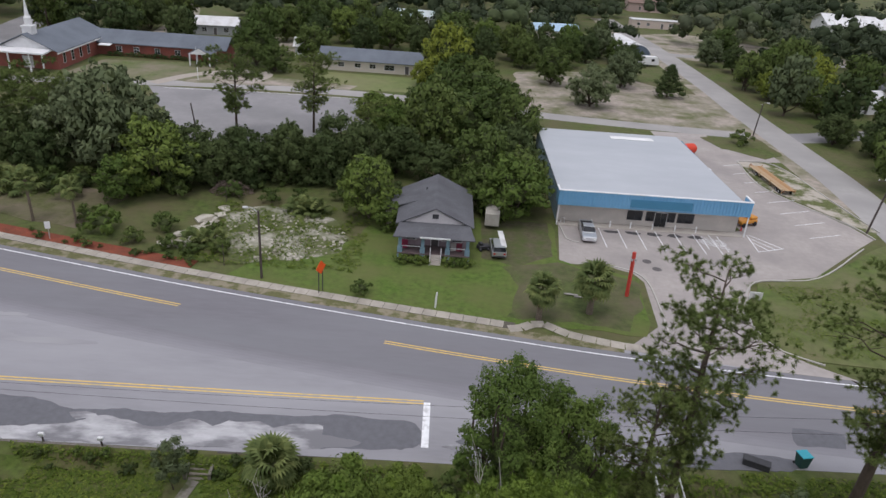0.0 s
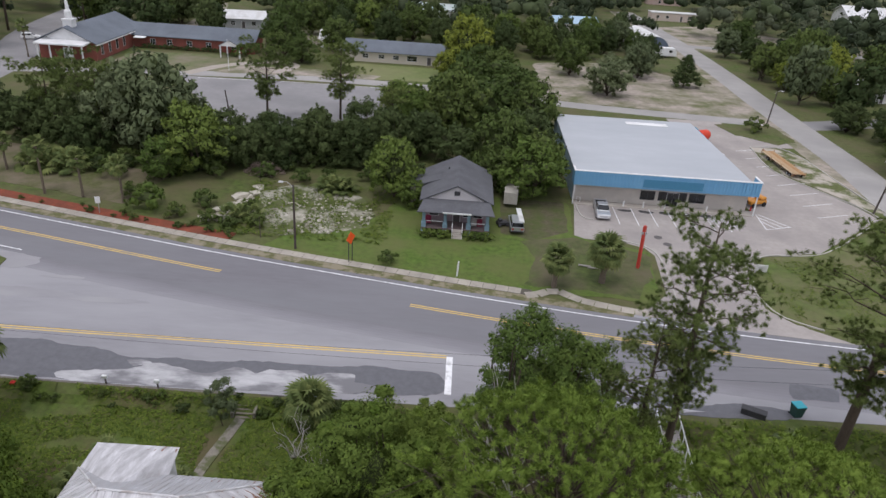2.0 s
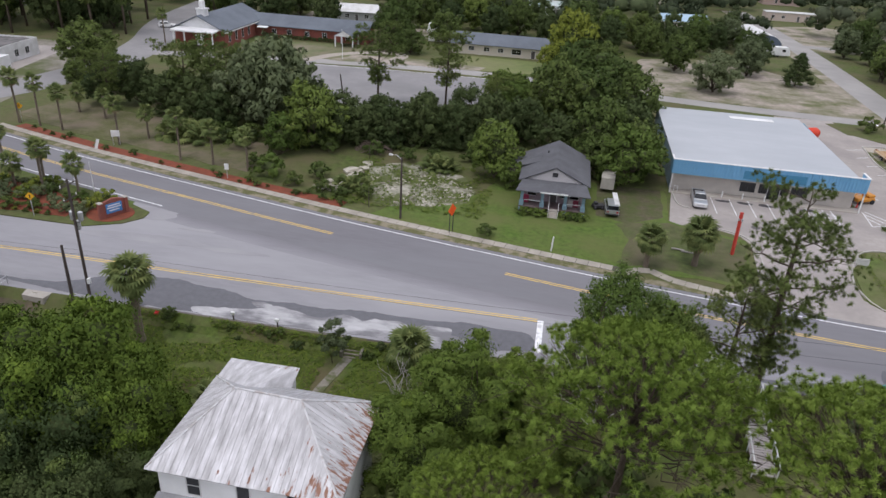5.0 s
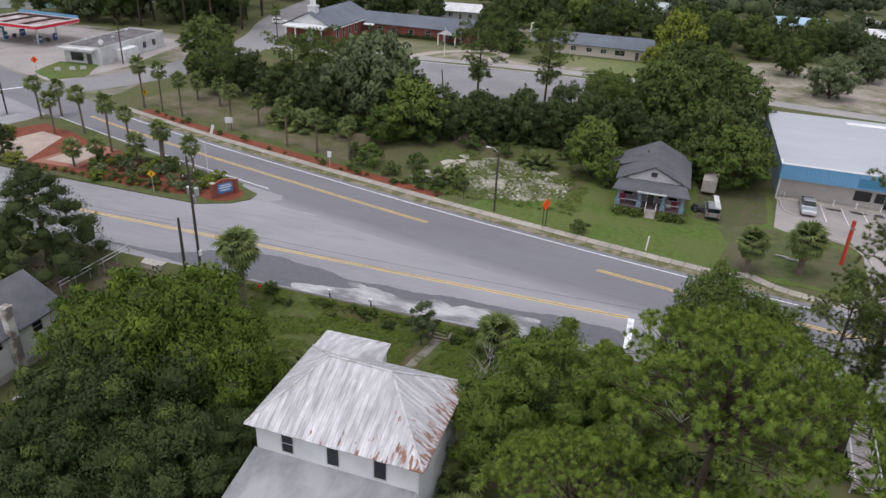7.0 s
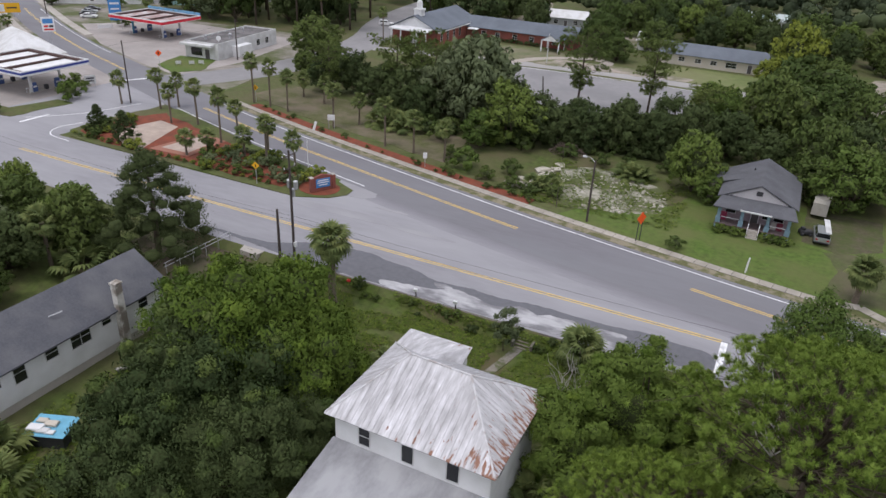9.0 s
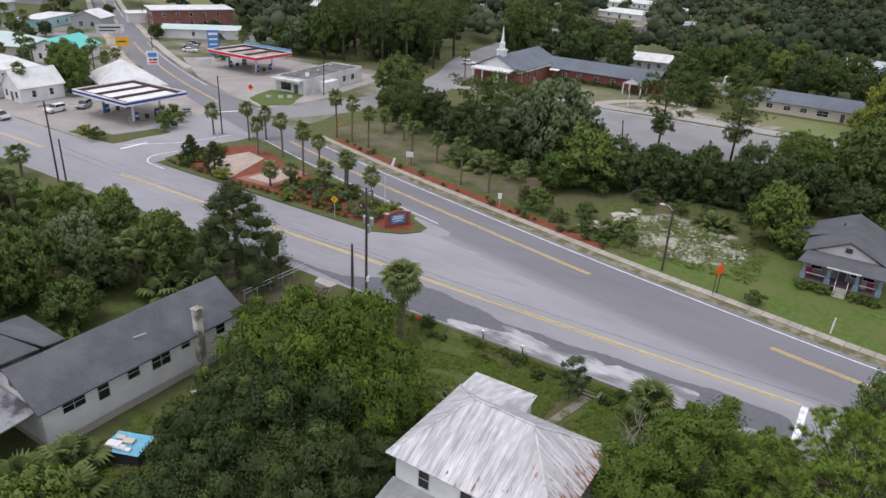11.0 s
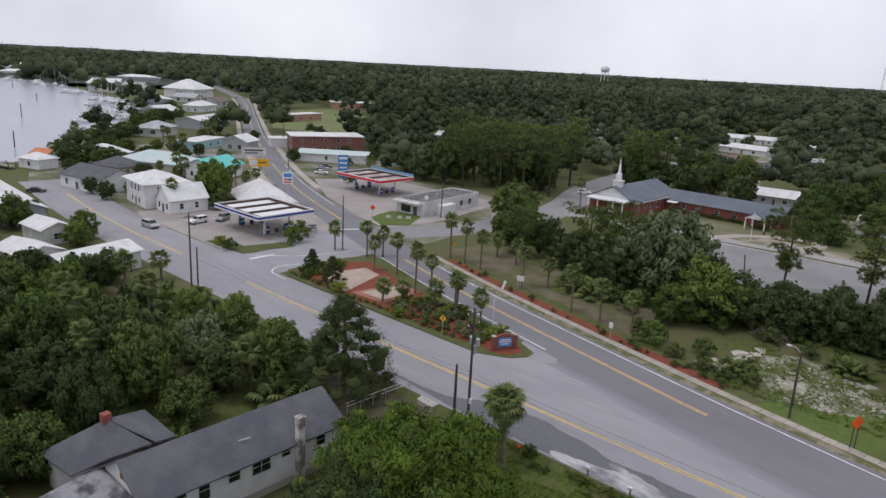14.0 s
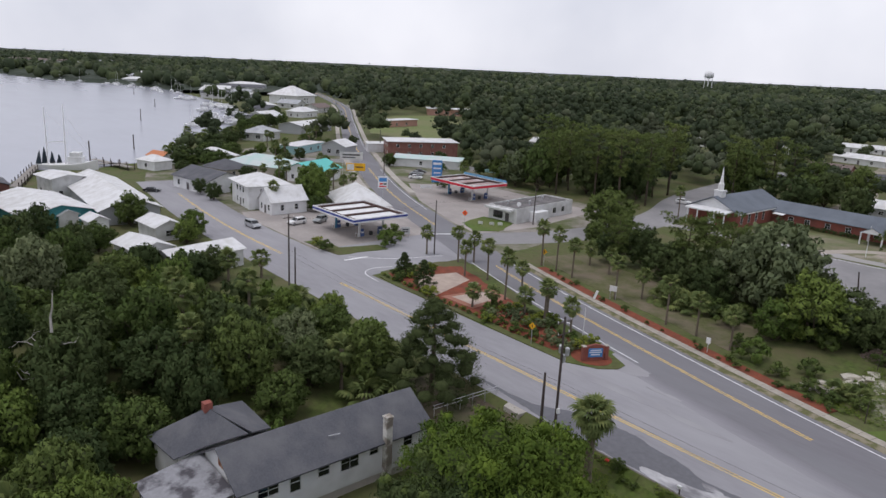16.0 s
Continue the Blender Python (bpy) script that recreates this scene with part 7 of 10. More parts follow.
def bare_twigs(x, y, z, h, n, seed):
    rng = random.Random(seed)
    bm = MB()
    for _ in range(n):
        a = rng.uniform(0, 6.28)
        e = (rng.uniform(0.4, 1.0) * h * 0.7 * math.cos(a), rng.uniform(0.4, 1.0) * h * 0.7 * math.sin(a), h * rng.uniform(0.6, 1.0))
        limb(bm, rng, (0, 0, 0), e, 0.05, 0.012, 0.1, 4, 4)
        for _ in range(3):
            limb(bm, rng, [v * 0.7 for v in e], [v * 0.8 + rng.uniform(-0.8, 0.8) for v in e], 0.02, 0.006, 0.1, 3, 3)
    solo("dead_shrub", bm, DEADWOOD, "bare grey dead shrub", "shrub", at=pose(x, y, z))


def brush_pile():
    rng, bm = random.Random(6), MB()
    for _ in range(420):
        a, r = rng.uniform(0, 6.28), rng.random() ** 0.6
        p = Vector((3.2 * r * math.cos(a), 1.9 * r * math.sin(a), 1.9 * (1 - r * r) * rng.uniform(0.5, 1)))
        d = Vector((rng.gauss(0, 1), rng.gauss(0, 1), rng.gauss(0, 0.4))).normalized() * rng.uniform(0.4, 1.2)
        bm.tube([p - d * 0.5, p + Vector((0, 0, 0.08)), p + d * 0.5], [0.035, 0.04, 0.01], 3, False)
    solo("brush_mound", bm, mat("dry_brush", (0.17, 0.13, 0.11), 0.95, var=0.3, scale=2), "heap of dry brown cut branches", "brush", at=pose(-30.6, 98.6, 0))


brush_pile()
bare_twigs(-11.6, 38.0, -1.0, 3.6, 9, 3)
bare_twigs(-9.6, 36.6, -1.0, 4.2, 8, 4)
bare_twigs(4.2, 25.5, 9.0, 7.5, 12, 5)

# --- trees north of the main road
for lst, i, x, y, s in ((OAK_GREY, 0, -50, 104, 1.6), (OAK_GREY, 1, -57, 108, 1.3), (OAK_BRIGHT, 1, -41, 97.5, 1.2), (OAK_BRIGHT, 2, -44.5, 93, 0.75), (OAK_DARK, 2, -37.5, 99, 0.75), (OAK_DARK, 0, -73, 107, 1.0), (OAK_DARK, 1, -81, 111, 0.85), (OAKS, 0, -88, 117, 0.75), (OAK_DARK, 2, -66, 113, 0.85), (OAKS, 2, -105, 131, 1.42), (OAKS, 1, -95, 124, 0.75), (OAK_DARK, 0, -77, 119, 0.8), (OAK_DARK, 1, -59, 100, 0.8), (OAK_DARK, 2, -65, 103, 0.8), (OAKS, 0, -98, 117, 0.62), (OAK_DARK, 0, -87, 108, 0.7), (OAKS, 1, -72, 124, 0.6),
                        (OAK_DARK, 0, -33.5, 101, 0.82), (OAK_DARK, 1, -28.5, 103, 0.82), (OAK_DARK, 2, -23, 104.5, 0.84), (OAK_DARK, 0, -17.5, 105.5, 0.88), (OAK_DARK, 1, -12, 107, 0.92), (OAK_DARK, 2, -39, 107, 0.9), (OAK_DARK, 0, -32, 110, 0.85), (OAK_DARK, 1, -25, 111.5, 0.8), (OAK_DARK, 2, -17, 114, 0.9), (OAK_DARK, 0, -7, 112, 0.95), (OAK_DARK, 1, -45, 112, 0.8), (OAK_DARK, 2, -52, 114, 0.85), (OAKS, 0, -60, 117, 0.72),
                        (OAK_BRIGHT, 0, -9.4, 92.6, 0.93), (OAK_BRIGHT, 2, -6.3, 89.4, 0.5), (OAK_BRIGHT, 1, 11.0, 96.0, 1.12), (OAKS, 0, 6.8, 98.5, 0.9), (OAKS, 2, 12.6, 101, 0.95), (OAKS, 0, 6.5, 105, 1.1), (OAK_DARK, 1, 11.5, 112, 1.12), (OAK_DARK, 1, 0, 108, 0.92), (OAKS, 2, -1.5, 121, 1.25), (OAKS, 1, 5, 129, 1.4), (OAKS, 0, 9, 140, 1.6), (OAKS, 2, 13.0, 125, 1.1), (OAKS, 1, 1, 140, 1.35), (OAKS, 0, 12, 150, 1.0), (OAK_BRIGHT, 1, -10, 129, 1.05), (OAK_BRIGHT, 0, -13, 138, 0.85),
                        (OAKS, 1, -3, 148, 1.0), (OAK_BRIGHT, 2, -8.5, 121, 0.9), (OAK_YELLOW, 0, 0, 185, 1.35), (OAK_YELLOW, 0, -5, 176, 0.7), (OAKS, 0, 8, 166, 1.0), (OAKS, 1, 4, 176, 1.0), (OAKS, 0, -49, 186, 1.25), (OAKS, 1, -43, 180, 0.9), (OAKS, 2, -37, 200, 1.1), (OAK_GREY, 1, 35, 167, 1.18), (OAK_DARK, 0, 50, 200, 1.0), (OAK_GREY, 2, 47, 190, 1.0), (OAKS, 2, 28, 188, 1.0),
                        (OAKS, 0, 94, 196, 1.5), (OAK_YELLOW, 0, 86, 187, 0.9), (OAK_DARK, 1, 84, 148, 0.85), (OAK_DARK, 2, 91, 141, 0.8), (OAKS, 1, 99, 150, 0.9), (OAKS, 2, 92, 172, 0.9), (OAKS, 0, 106, 166, 0.9), (OAK_DARK, 0, 108, 136, 0.9), (OAK_DARK, 1, 118, 150, 0.9),
                        (OAK_BRIGHT, 0, -173.5, 85, 1.05), (OAKS, 1, -180, 90, 1.0), (OAK_BRIGHT, 2, -166, 82, 0.95), (OAKS, 0, -160, 79, 0.5), (OAK_BRIGHT, 0, -149, 42.5, 0.62), (OAK_BRIGHT, 1, -144, 39, 0.6), (OAKS, 2, -165, 34, 0.8), (OAK_DARK, 1, -172, 40, 0.6), (OAK_DARK, 2, -186, 62, 0.5)):
    place(lst[i % len(lst)], x, y, s, sz=s * random.Random(int(x * 7 + y)).uniform(0.82, 1.25))
for x, y, s in ((-37, 124.5, 1.2), (-24.2, 131, 1.15), (-65.5, 112, 1.0), (-61, 107.5, 1.0), (-70, 109, 1.0), (-12.5, 119, 0.75), (-84, 106, 0.85)):
    place(PINES[int(x) % 2], x, y, s)
for lst, i, x, y, s in ((OAKS, 0, 22, 207, 0.9), (OAK_DARK, 1, 29, 211, 0.85), (OAKS, 2, 36, 213, 0.95), (OAK_DARK, 0, 43, 222, 0.9), (OAK_GREY, 1, 49, 231, 0.95), (OAKS, 1, 20, 217, 1.1), (OAK_DARK, 2, 30, 223, 1.05), (OAK_BRIGHT, 0, 39, 233, 1.0), (OAKS, 2, 52.5, 224, 0.72), (OAK_DARK, 2, 50, 241, 0.95),
                        (OAK_GREY, 0, 84, 231, 0.95), (OAKS, 1, 91, 241, 1.1), (OAK_DARK, 0, 89, 222, 0.85), (OAK_YELLOW, 0, 99, 192, 1.2), (OAK_BRIGHT, 2, 93, 184, 0.95), (OAK_DARK, 1, 104, 178, 0.8), (OAKS, 0, 88, 208, 0.9), (OAK_BRIGHT, 1, 97, 214, 1.0), (OAK_DARK, 2, 89, 140, 0.9), (OAK_DARK, 0, 96, 146, 0.85), (OAK_DARK, 1, 100, 138, 1.0),
                        (OAKS, 2, -100, 236, 1.3), (OAK_DARK, 0, -92, 226, 1.15), (OAKS, 1, -88, 243, 1.25), (OAK_DARK, 2, -56, 214, 0.9), (OAKS, 0, -49, 222, 1.1), (OAK_DARK, 1, -38, 215, 1.0), (OAKS, 2, -44, 234, 1.2), (OAK_BRIGHT, 0, -32, 226, 1.1), (OAK_DARK, 2, -24, 212, 1.0), (OAKS, 1, -17, 222, 1.15), (OAK_DARK, 0, -8, 212, 0.95), (OAKS, 0, 2, 210, 1.1), (OAK_DARK, 1, 11, 209, 1.0), (OAKS, 2, -28, 240, 1.2), (OAK_DARK, 0, -12, 238, 1.1), (OAKS, 1, 4, 230, 1.15), (OAK_BRIGHT, 2, 12, 224, 1.0), (OAK_DARK, 1, -60, 240, 1.1)):
    place(lst[i % len(lst)], x, y, s, sz=s * 1.15)
cedar_lot = master(cedar(291, 4.2, 8.5, 8000, 0.34, "dark", "broad dark cedar on the sandy lot"))
place(cedar_lot, 57.6, 182.5)
for x, y, s, b in ((62.5, 143, 1.7, 0), (-42, 82, 1.9, 2), (-37.5, 80, 1.1, 0), (-33, 79, 1.0, 1), (-30, 77.5, 0.9, 0), (-35, 84, 1.3, 1), (-46, 86, 1.1, 0), (-29, 84, 0.9, 1), (-7.9, 71.1, 0.9, 1), (-26.5, 79, 1.0, 0), (-24, 96, 1.2, 1), (-30, 97, 1.3, 0), (-20, 97.5, 1.0, 1), (-14, 98.5, 1.2, 0), (-52, 93, 1.6, 1), (-58, 97, 1.4, 0)):
    place([BUSH[0], BUSH[1], BUSH_BRIGHT][b], x, y, s)
for x, y, s in ((-18.3, 92.5, 1.4), (-16.8, 93, 1.2), (-19.6, 93.2, 1.2), (-30.2, 80.2, 1.2), (-28.8, 80.8, 1.1), (-27.4, 81.5, 1.0), (88, 152, 1.6), (90, 155, 1.6)):
    place(LOW_PALM[int(x) % 2], x, y, s)
rng = random.Random(44)
for k in range(34):
    x = rng.uniform(-62, -6)
    y = 101.5 + (x + 62) * 0.035 + rng.uniform(-2.5, 2.0) - (4 if x < -36 else 0)
    place([BUSH[0], UNDER, UNDER][k % 3], x, y, rng.uniform(0.9, 1.6))
for k in range(15):
    place(UNDER, -86.5 + 1.45 * k, 185.0 + 0.2 * math.sin(k * 2.3), 0.62 + 0.1 * math.sin(k * 1.7))
hedge = master(tint(BUSH[0], "bright", "low bright green porch hedge"))
for x in (-4.2, -3.2, -2.2, -1.3, 1.9, 2.8, 3.7, 4.5):
    place(hedge, x, 79.5, 0.62)

# palms along the main road and on the island: (x, y, height)
for x, y, h in ((-103.2, 79.4, 6.2), (-95, 74, 5.6), (-101.5, 82.2, 4.8), (-90.8, 76, 6.6), (-80.7, 70.7, 7.6), (-83.9, 78.2, 3.8), (-73.3, 67.8, 3.4), (-68.8, 67.6, 6.1), (-70.9, 70.6, 4.6), (-63.9, 68.2, 4.3), (-79.2, 66.1, 2.6), (-80.9, 63.3, 2.9), (-111.6, 77.9, 4.6),
                (-92.7, 93, 7.8), (-88.3, 92.5, 7.4), (-83.5, 91.7, 6.4), (-70.6, 88.1, 6.6), (-67.9, 92.3, 4.2), (-57.9, 84.6, 6.8), (-52.3, 84.3, 5.6), (-46.2, 83.4, 5.4), (-87.4, 101.9, 3.6), (-81, 100, 4.0), (-106.8, 165.4, 7.3), (-178.8, 95.6, 7.6), (-164.5, 69.0, 6.7), (-176, 92, 6.4), (-172, 98, 6.2), (-169, 93, 6), (-185, 98, 5.2)):
    src = min(PALMS, key=lambda o: abs({0: 3.0, 1: 4.2, 2: 5.4, 3: 6.6}[PALMS.index(o)] - h))
    place(src, x, y, 1.0, z=0.1, sz=h / {0: 3.0, 1: 4.2, 2: 5.4, 3: 6.6}[PALMS.index(src)])
for x, y in ((-62.5, 93.5), (-60.5, 95), (-63.8, 95.2), (-58.5, 93.8), (-65, 94)):
    place(LOW_PALM[0], x, y, 1.7)
place(CEDAR_S, -101.6, 64.5, 1.0, z=0.15)
place(CEDAR_S, -93.7, 63.0, 1.15, z=0.15)
# planting on the island
rng = random.Random(8)
n = 0
while n < 62:
    x, y = rng.uniform(-104, -58), rng.uniform(60.5, 78)
    if inside(x, y, ISLAND) and not (-99 < x < -79 and y > 60.5 and x * 0 + y > 61.5 and y < 74) and y < 66.5 - (x + 80) * 0.1 + 4:
        kind = [BUSH_GREY, BUSH[0], BUSH_GREY, BUSH_BRIGHT, yellow_bush][n % 5] if x > -78 else [BUSH[0], yellow_bush, BUSH[1]][n % 3]
        place(kind, x, y, rng.uniform(0.45, 0.95), z=0.15)
        n += 1
for k in range(26):
    x = -103 + k * 1.6
    place([yellow_bush, BUSH[0]][k % 2], x, 60.9 + rng.uniform(-0.2, 0.2), rng.uniform(0.25, 0.4), z=0.15)
for k in range(24):
    q = offset(cut(MAIN, -95, -30), rng.uniform(7.9, 9.6))[rng.randrange(21)]
    place(BUSH[k % 2], q[0] + rng.uniform(-1, 1), q[1] + rng.uniform(-0.3, 0.3), rng.uniform(0.2, 0.55), z=0.06)
place(BUSH[0], -125.4, 78.2, 2.0)
place(BUSH_BRIGHT, -121.3, 74.9, 1.9)
place(BUSH[1], -124.7, 61.0, 1.3)
place(yellow_bush, -129, 61.8, 1.1)

# --- woods: individual trees out to about 400 m
AVOID = [(-116, 82, 60, 204), (30, 82, 200, 265), (-1015, -885, 1480, 1690), (160, 225, 296, 356), (76, 112, 286, 322), (77, 100, 205, 262), (52, 72, 208, 262), (-264, -172, 8, 66), (-102, -56, 126, 200), (-108, -52, 160, 196), (-36, -4, 160, 199), (14, 70, 92, 152), (-7, 7, 78, 99), (16, 72, 150, 182)]
BOXES = [(o.location.x, o.location.y) for o in scene.objects if o.parent is None and o.type == "EMPTY" and str(o.get("category")) in ("house", "building", "shop", "store", "church", "warehouse", "hall", "mobile home", "shed", "gas station canopy")]
LINES = [np.array(l)[::2] for l in (MAIN, STREET, SIDE, BACK, EAST, CROSS, LANE)]
HALF = (9, 10, 8, 6, 6.5, 7, 8)
FIELDS = [[(-285, 105), (-305, 150), (-330, 190), (-403, 236), (-547, 318), (-700, 385), (-830, 400), (-790, 262), (-655, 242), (-560, 228), (-452, 202), (-381, 155), (-303, 99)], [(-398, 252), (-440, 308), (-435, 362), (-300, 262), (-290, 215), (-332, 212)], SHORE, [(-190, 56), (-118, 56), (-100, 90), (-115, 160), (-175, 155), (-215, 185), (-262, 205), (-300, 205), (-305, 150), (-285, 105), (-258, 66), (-215, 50)],
          [(-70, 155), (-5, 162), (-10, 143), (-20, 126), (-38, 117), (-50, 120)], [(-46, 76), (14, 60), (70, 60), (70, 150), (16, 155), (14, 90), (-46, 95)], [(66, 60), (82, 60), (82, 135), (66, 135)]]


def free(x, y, pad=0.0):
    for x0, x1, y0, y1 in AVOID:
        if x0 < x < x1 and y0 < y < y1:
            return False
    for l, h in zip(LINES, HALF):
        if np.min(np.hypot(l[:, 0] - x, l[:, 1] - y)) < h + pad:
            return False
    for bx, by in BOXES:
        if math.hypot(bx - x, by - y) < 10.5 + pad or (-13 < y - by < 0 and abs(bx - x) < 8):
            return False
        if by > 205 and bx > -230:
            r = math.hypot(bx, by + 12)
            ahead = ((bx - x) * bx + (by - y) * (by + 12)) / r
            if 0 < ahead < 42 and abs((bx - x) * (by + 12) - (by - y) * bx) / r < 9:
                return False
    return not any(inside(x, y, f) for f in FIELDS)


rng = random.Random(21)
taken = [(o.location.x, o.location.y) for o in scene.objects if o.parent is None and str(o.get("category")) in ("tree", "pine tree")]
GROVE = [(-121, 165), (-112, 200), (-102, 212), (-102, 262), (-126, 300), (-160, 330), (-250, 330), (-240, 230), (-196, 205), (-150, 160)]
count = 0
for _ in range(9000):
    u = rng.random()
    a = radians(rng.uniform(-32, 90))
    r = 150 + 110 * rng.random() ** 0.8
    x, y = -r * math.sin(a), -12 + r * math.cos(a)
    if y < 100 and x > -140:
        continue
    if not free(x, y) or (x > 66 and y < 100):
        continue
    gap = 6.4 if inside(x, y, GROVE) else 8.6
    if any(abs(px - x) < gap and abs(py - y) < gap for px, py in taken):
        continue
    taken.append((x, y))
    count += 1
    if inside(x, y, GROVE):
        if rng.random() < 0.65:
            place(rng.choice(TALL_PINES), x, y, rng.uniform(0.85, 1.1))
        else:
            sc = rng.uniform(1.15, 1.6)
            place(rng.choice([OAKS[0], OAK_DARK[1], OAK_DARK[2]]), x, y, sc, sz=sc * 1.25)
    else:
        pick = rng.choice(MIDS + MIDS + MID_DARK + MID_GREY)
        sc = rng.uniform(0.75, 1.3)
        place(pick, x, y, sc, sz=sc * rng.uniform(1.0, 1.4))
    if count > 235:
        break

# low trees between the town and the bay
rng = random.Random(23)
for k in range(46):
    i = rng.randrange(6, 9)
    a, b = SHORE[i], SHORE[i + 1]
    u = rng.random()
    x, y = a[0] + (b[0] - a[0]) * u + rng.uniform(6, 34), a[1] + (b[1] - a[1]) * u + rng.uniform(-4, 14)
    if not inside(x, y, SHORE) and np.min(np.hypot(LINES[0][:, 0] - x, LINES[0][:, 1] - y)) > 14 and not any(math.hypot(bx - x, by - y) < 9 for bx, by in BOXES):
        place(rng.choice(MIDS + MID_DARK), x, y, rng.uniform(0.6, 0.95))
for x, y in ((-240, 112), (-232, 70), (-213, 84), (-236, 88), (-252, 104), (-290, 150), (-310, 166), (-248, 122), (-285, 170), (-222, 172), (-205, 172), (-190, 165), (-225, 190), (-196, 62)):
    place(MID_DARK[int(x) % 3], x, y, 0.55)

rng = random.Random(29)
for k in range(60):
    x, y = rng.uniform(-700, -290), rng.uniform(105, 370)
    if inside(x, y, FIELDS[0]) and np.min(np.hypot(LINES[0][:, 0] - x, LINES[0][:, 1] - y)) > 12 and not any(math.hypot(bx - x, by - y) < 15 for bx, by in BOXES):
        place(rng.choice(MIDS + MID_GREY), x, y, rng.uniform(0.4, 0.75))

# palms, shrubs and small trees between the town's buildings
rng = random.Random(61)
done = 0
while done < 70:
    x, y = rng.uniform(-300, -165), rng.uniform(62, 175)
    if any(np.min(np.hypot(l[:, 0] - x, l[:, 1] - y)) < h * 0.85 for l, h in zip(LINES, HALF)) or inside(x, y, SHORE) or any(math.hypot(bx - x, by - y) < 10.5 for bx, by in BOXES) or (-172 < x < -118 and 60 < y < 150):
        continue
    kind = rng.random()
    if kind < 0.3:
        place(PALMS[rng.randrange(4)], x, y, rng.uniform(1.0, 1.4))
    elif kind < 0.75:
        place(rng.choice(BUSH + [BUSH_BRIGHT, UNDER]), x, y, rng.uniform(0.8, 1.8))
    else:
        place(rng.choice(OAKS + OAK_BRIGHT), x, y, rng.uniform(0.35, 0.6))
    done += 1

# --- far woods: crowns joined into sheets of foliage
def far_woods(name, r0, r1, gap, leaves, size, R, seed, kind, a0=-20, a1=96):
    rng, lv = random.Random(seed), Leaves(seed, True)
    n = int((r1 * r1 - r0 * r0) * radians(a1 - a0) / 2 / gap ** 2)
    for _ in range(n):
        a, r = radians(rng.uniform(a0, a1)), math.sqrt(rng.uniform(r0 * r0, r1 * r1))
        x, y = -r * math.sin(a), -12 + r * math.cos(a)
        if not free(x, y, 0):
            continue
        rad = R * rng.uniform(0.5, 1.3)
        h = max(rad * 0.7, R * rng.uniform(0.5, 1.5))
        lv.clump((x, y, h), rad, int(leaves * (rad / R) ** 1.5) + 3, size, rng.uniform(0.8, 1.25), 0.85, -0.25, jitter=0.3)
    ob = new(name, lv.mesh(name, LEAF[kind]))
    return tagged(ob, {"far": "distant woods of dark green tree crowns", "far_mid": "distant green tree crowns among the woods", "far_grey": "distant grey-green tree crowns among the woods"}[kind], "woods", "", "stuff")


for kind, gap, seed in (("far", 15.0, 4), ("far_mid", 20.0, 14), ("far_grey", 26.0, 24)):
    far_woods("woods", 800, 1700, gap * 2.2, 15, 4.4, 8.0, seed + 2, kind)
    far_woods("woods", 1700, 3000, gap * 3.6, 9, 8.0, 11.0, seed + 3, kind)


def woods_ring(r0, r1, cell, lobes, leaves, size, R, seed, a0, a1):
    """Separate crowns of several lobes each, in three shades of green."""
    rng = random.Random(seed)
    kinds = {k: Leaves(seed + i, True) for i, k in enumerate(("far", "far_mid", "far_grey"))}
    for i in range(int(-r1 / cell), int(r1 / cell)):
        for j in range(int(-r1 / cell), int(r1 / cell)):
            x, y = (i + rng.uniform(-0.36, 0.36)) * cell, (j + rng.uniform(-0.36, 0.36)) * cell
            r, a = math.hypot(x, y + 12), math.degrees(math.atan2(-x, y + 12))
            if not (r0 < r < r1 and a0 < a < a1) or rng.random() < 0.08 or not free(x, y, -1.5):
                continue
            v = 1.2 * noise.noise(Vector((x / 60, y / 60, 7))) + rng.uniform(-0.35, 0.35)
            lv = kinds["far" if v < 0.1 else "far_mid" if v < 0.4 else "far_grey"]
            tr = R * rng.uniform(0.5, 1.3)
            h = tr * rng.uniform(0.85, 1.45)
            if rng.random() < 0.3:
                tr, h = tr * 0.66, h * 1.5
            for q in range(lobes):
                b = q * 2.39996 + rng.uniform(-0.4, 0.4)
                d = 0.0 if q == 0 else tr * rng.uniform(0.45, 0.66)
                lv.clump((x + d * math.cos(b), y + d * math.sin(b), h * (1.15 if q == 0 else rng.uniform(0.6, 1.0))), tr * rng.uniform(0.36, 0.52), leaves, size, rng.uniform(0.7, 1.15), 0.72, -0.3, jitter=0.5, centre=(x, y, h * 0.5))
    for k, lv in kinds.items():
        tagged(new("woods", lv.mesh("woods", LEAF[k])), {"far": "distant woods of dark green tree crowns", "far_mid": "distant green tree crowns among the woods", "far_grey": "distant grey-green tree crowns among the woods"}[k], "woods", "", "stuff")


woods_ring(246, 460, 11.0, 6, 34, 1.2, 6.8, 41, -34, 92)
woods_ring(455, 800, 14.5, 5, 15, 2.1, 8.6, 51, -22, 96)


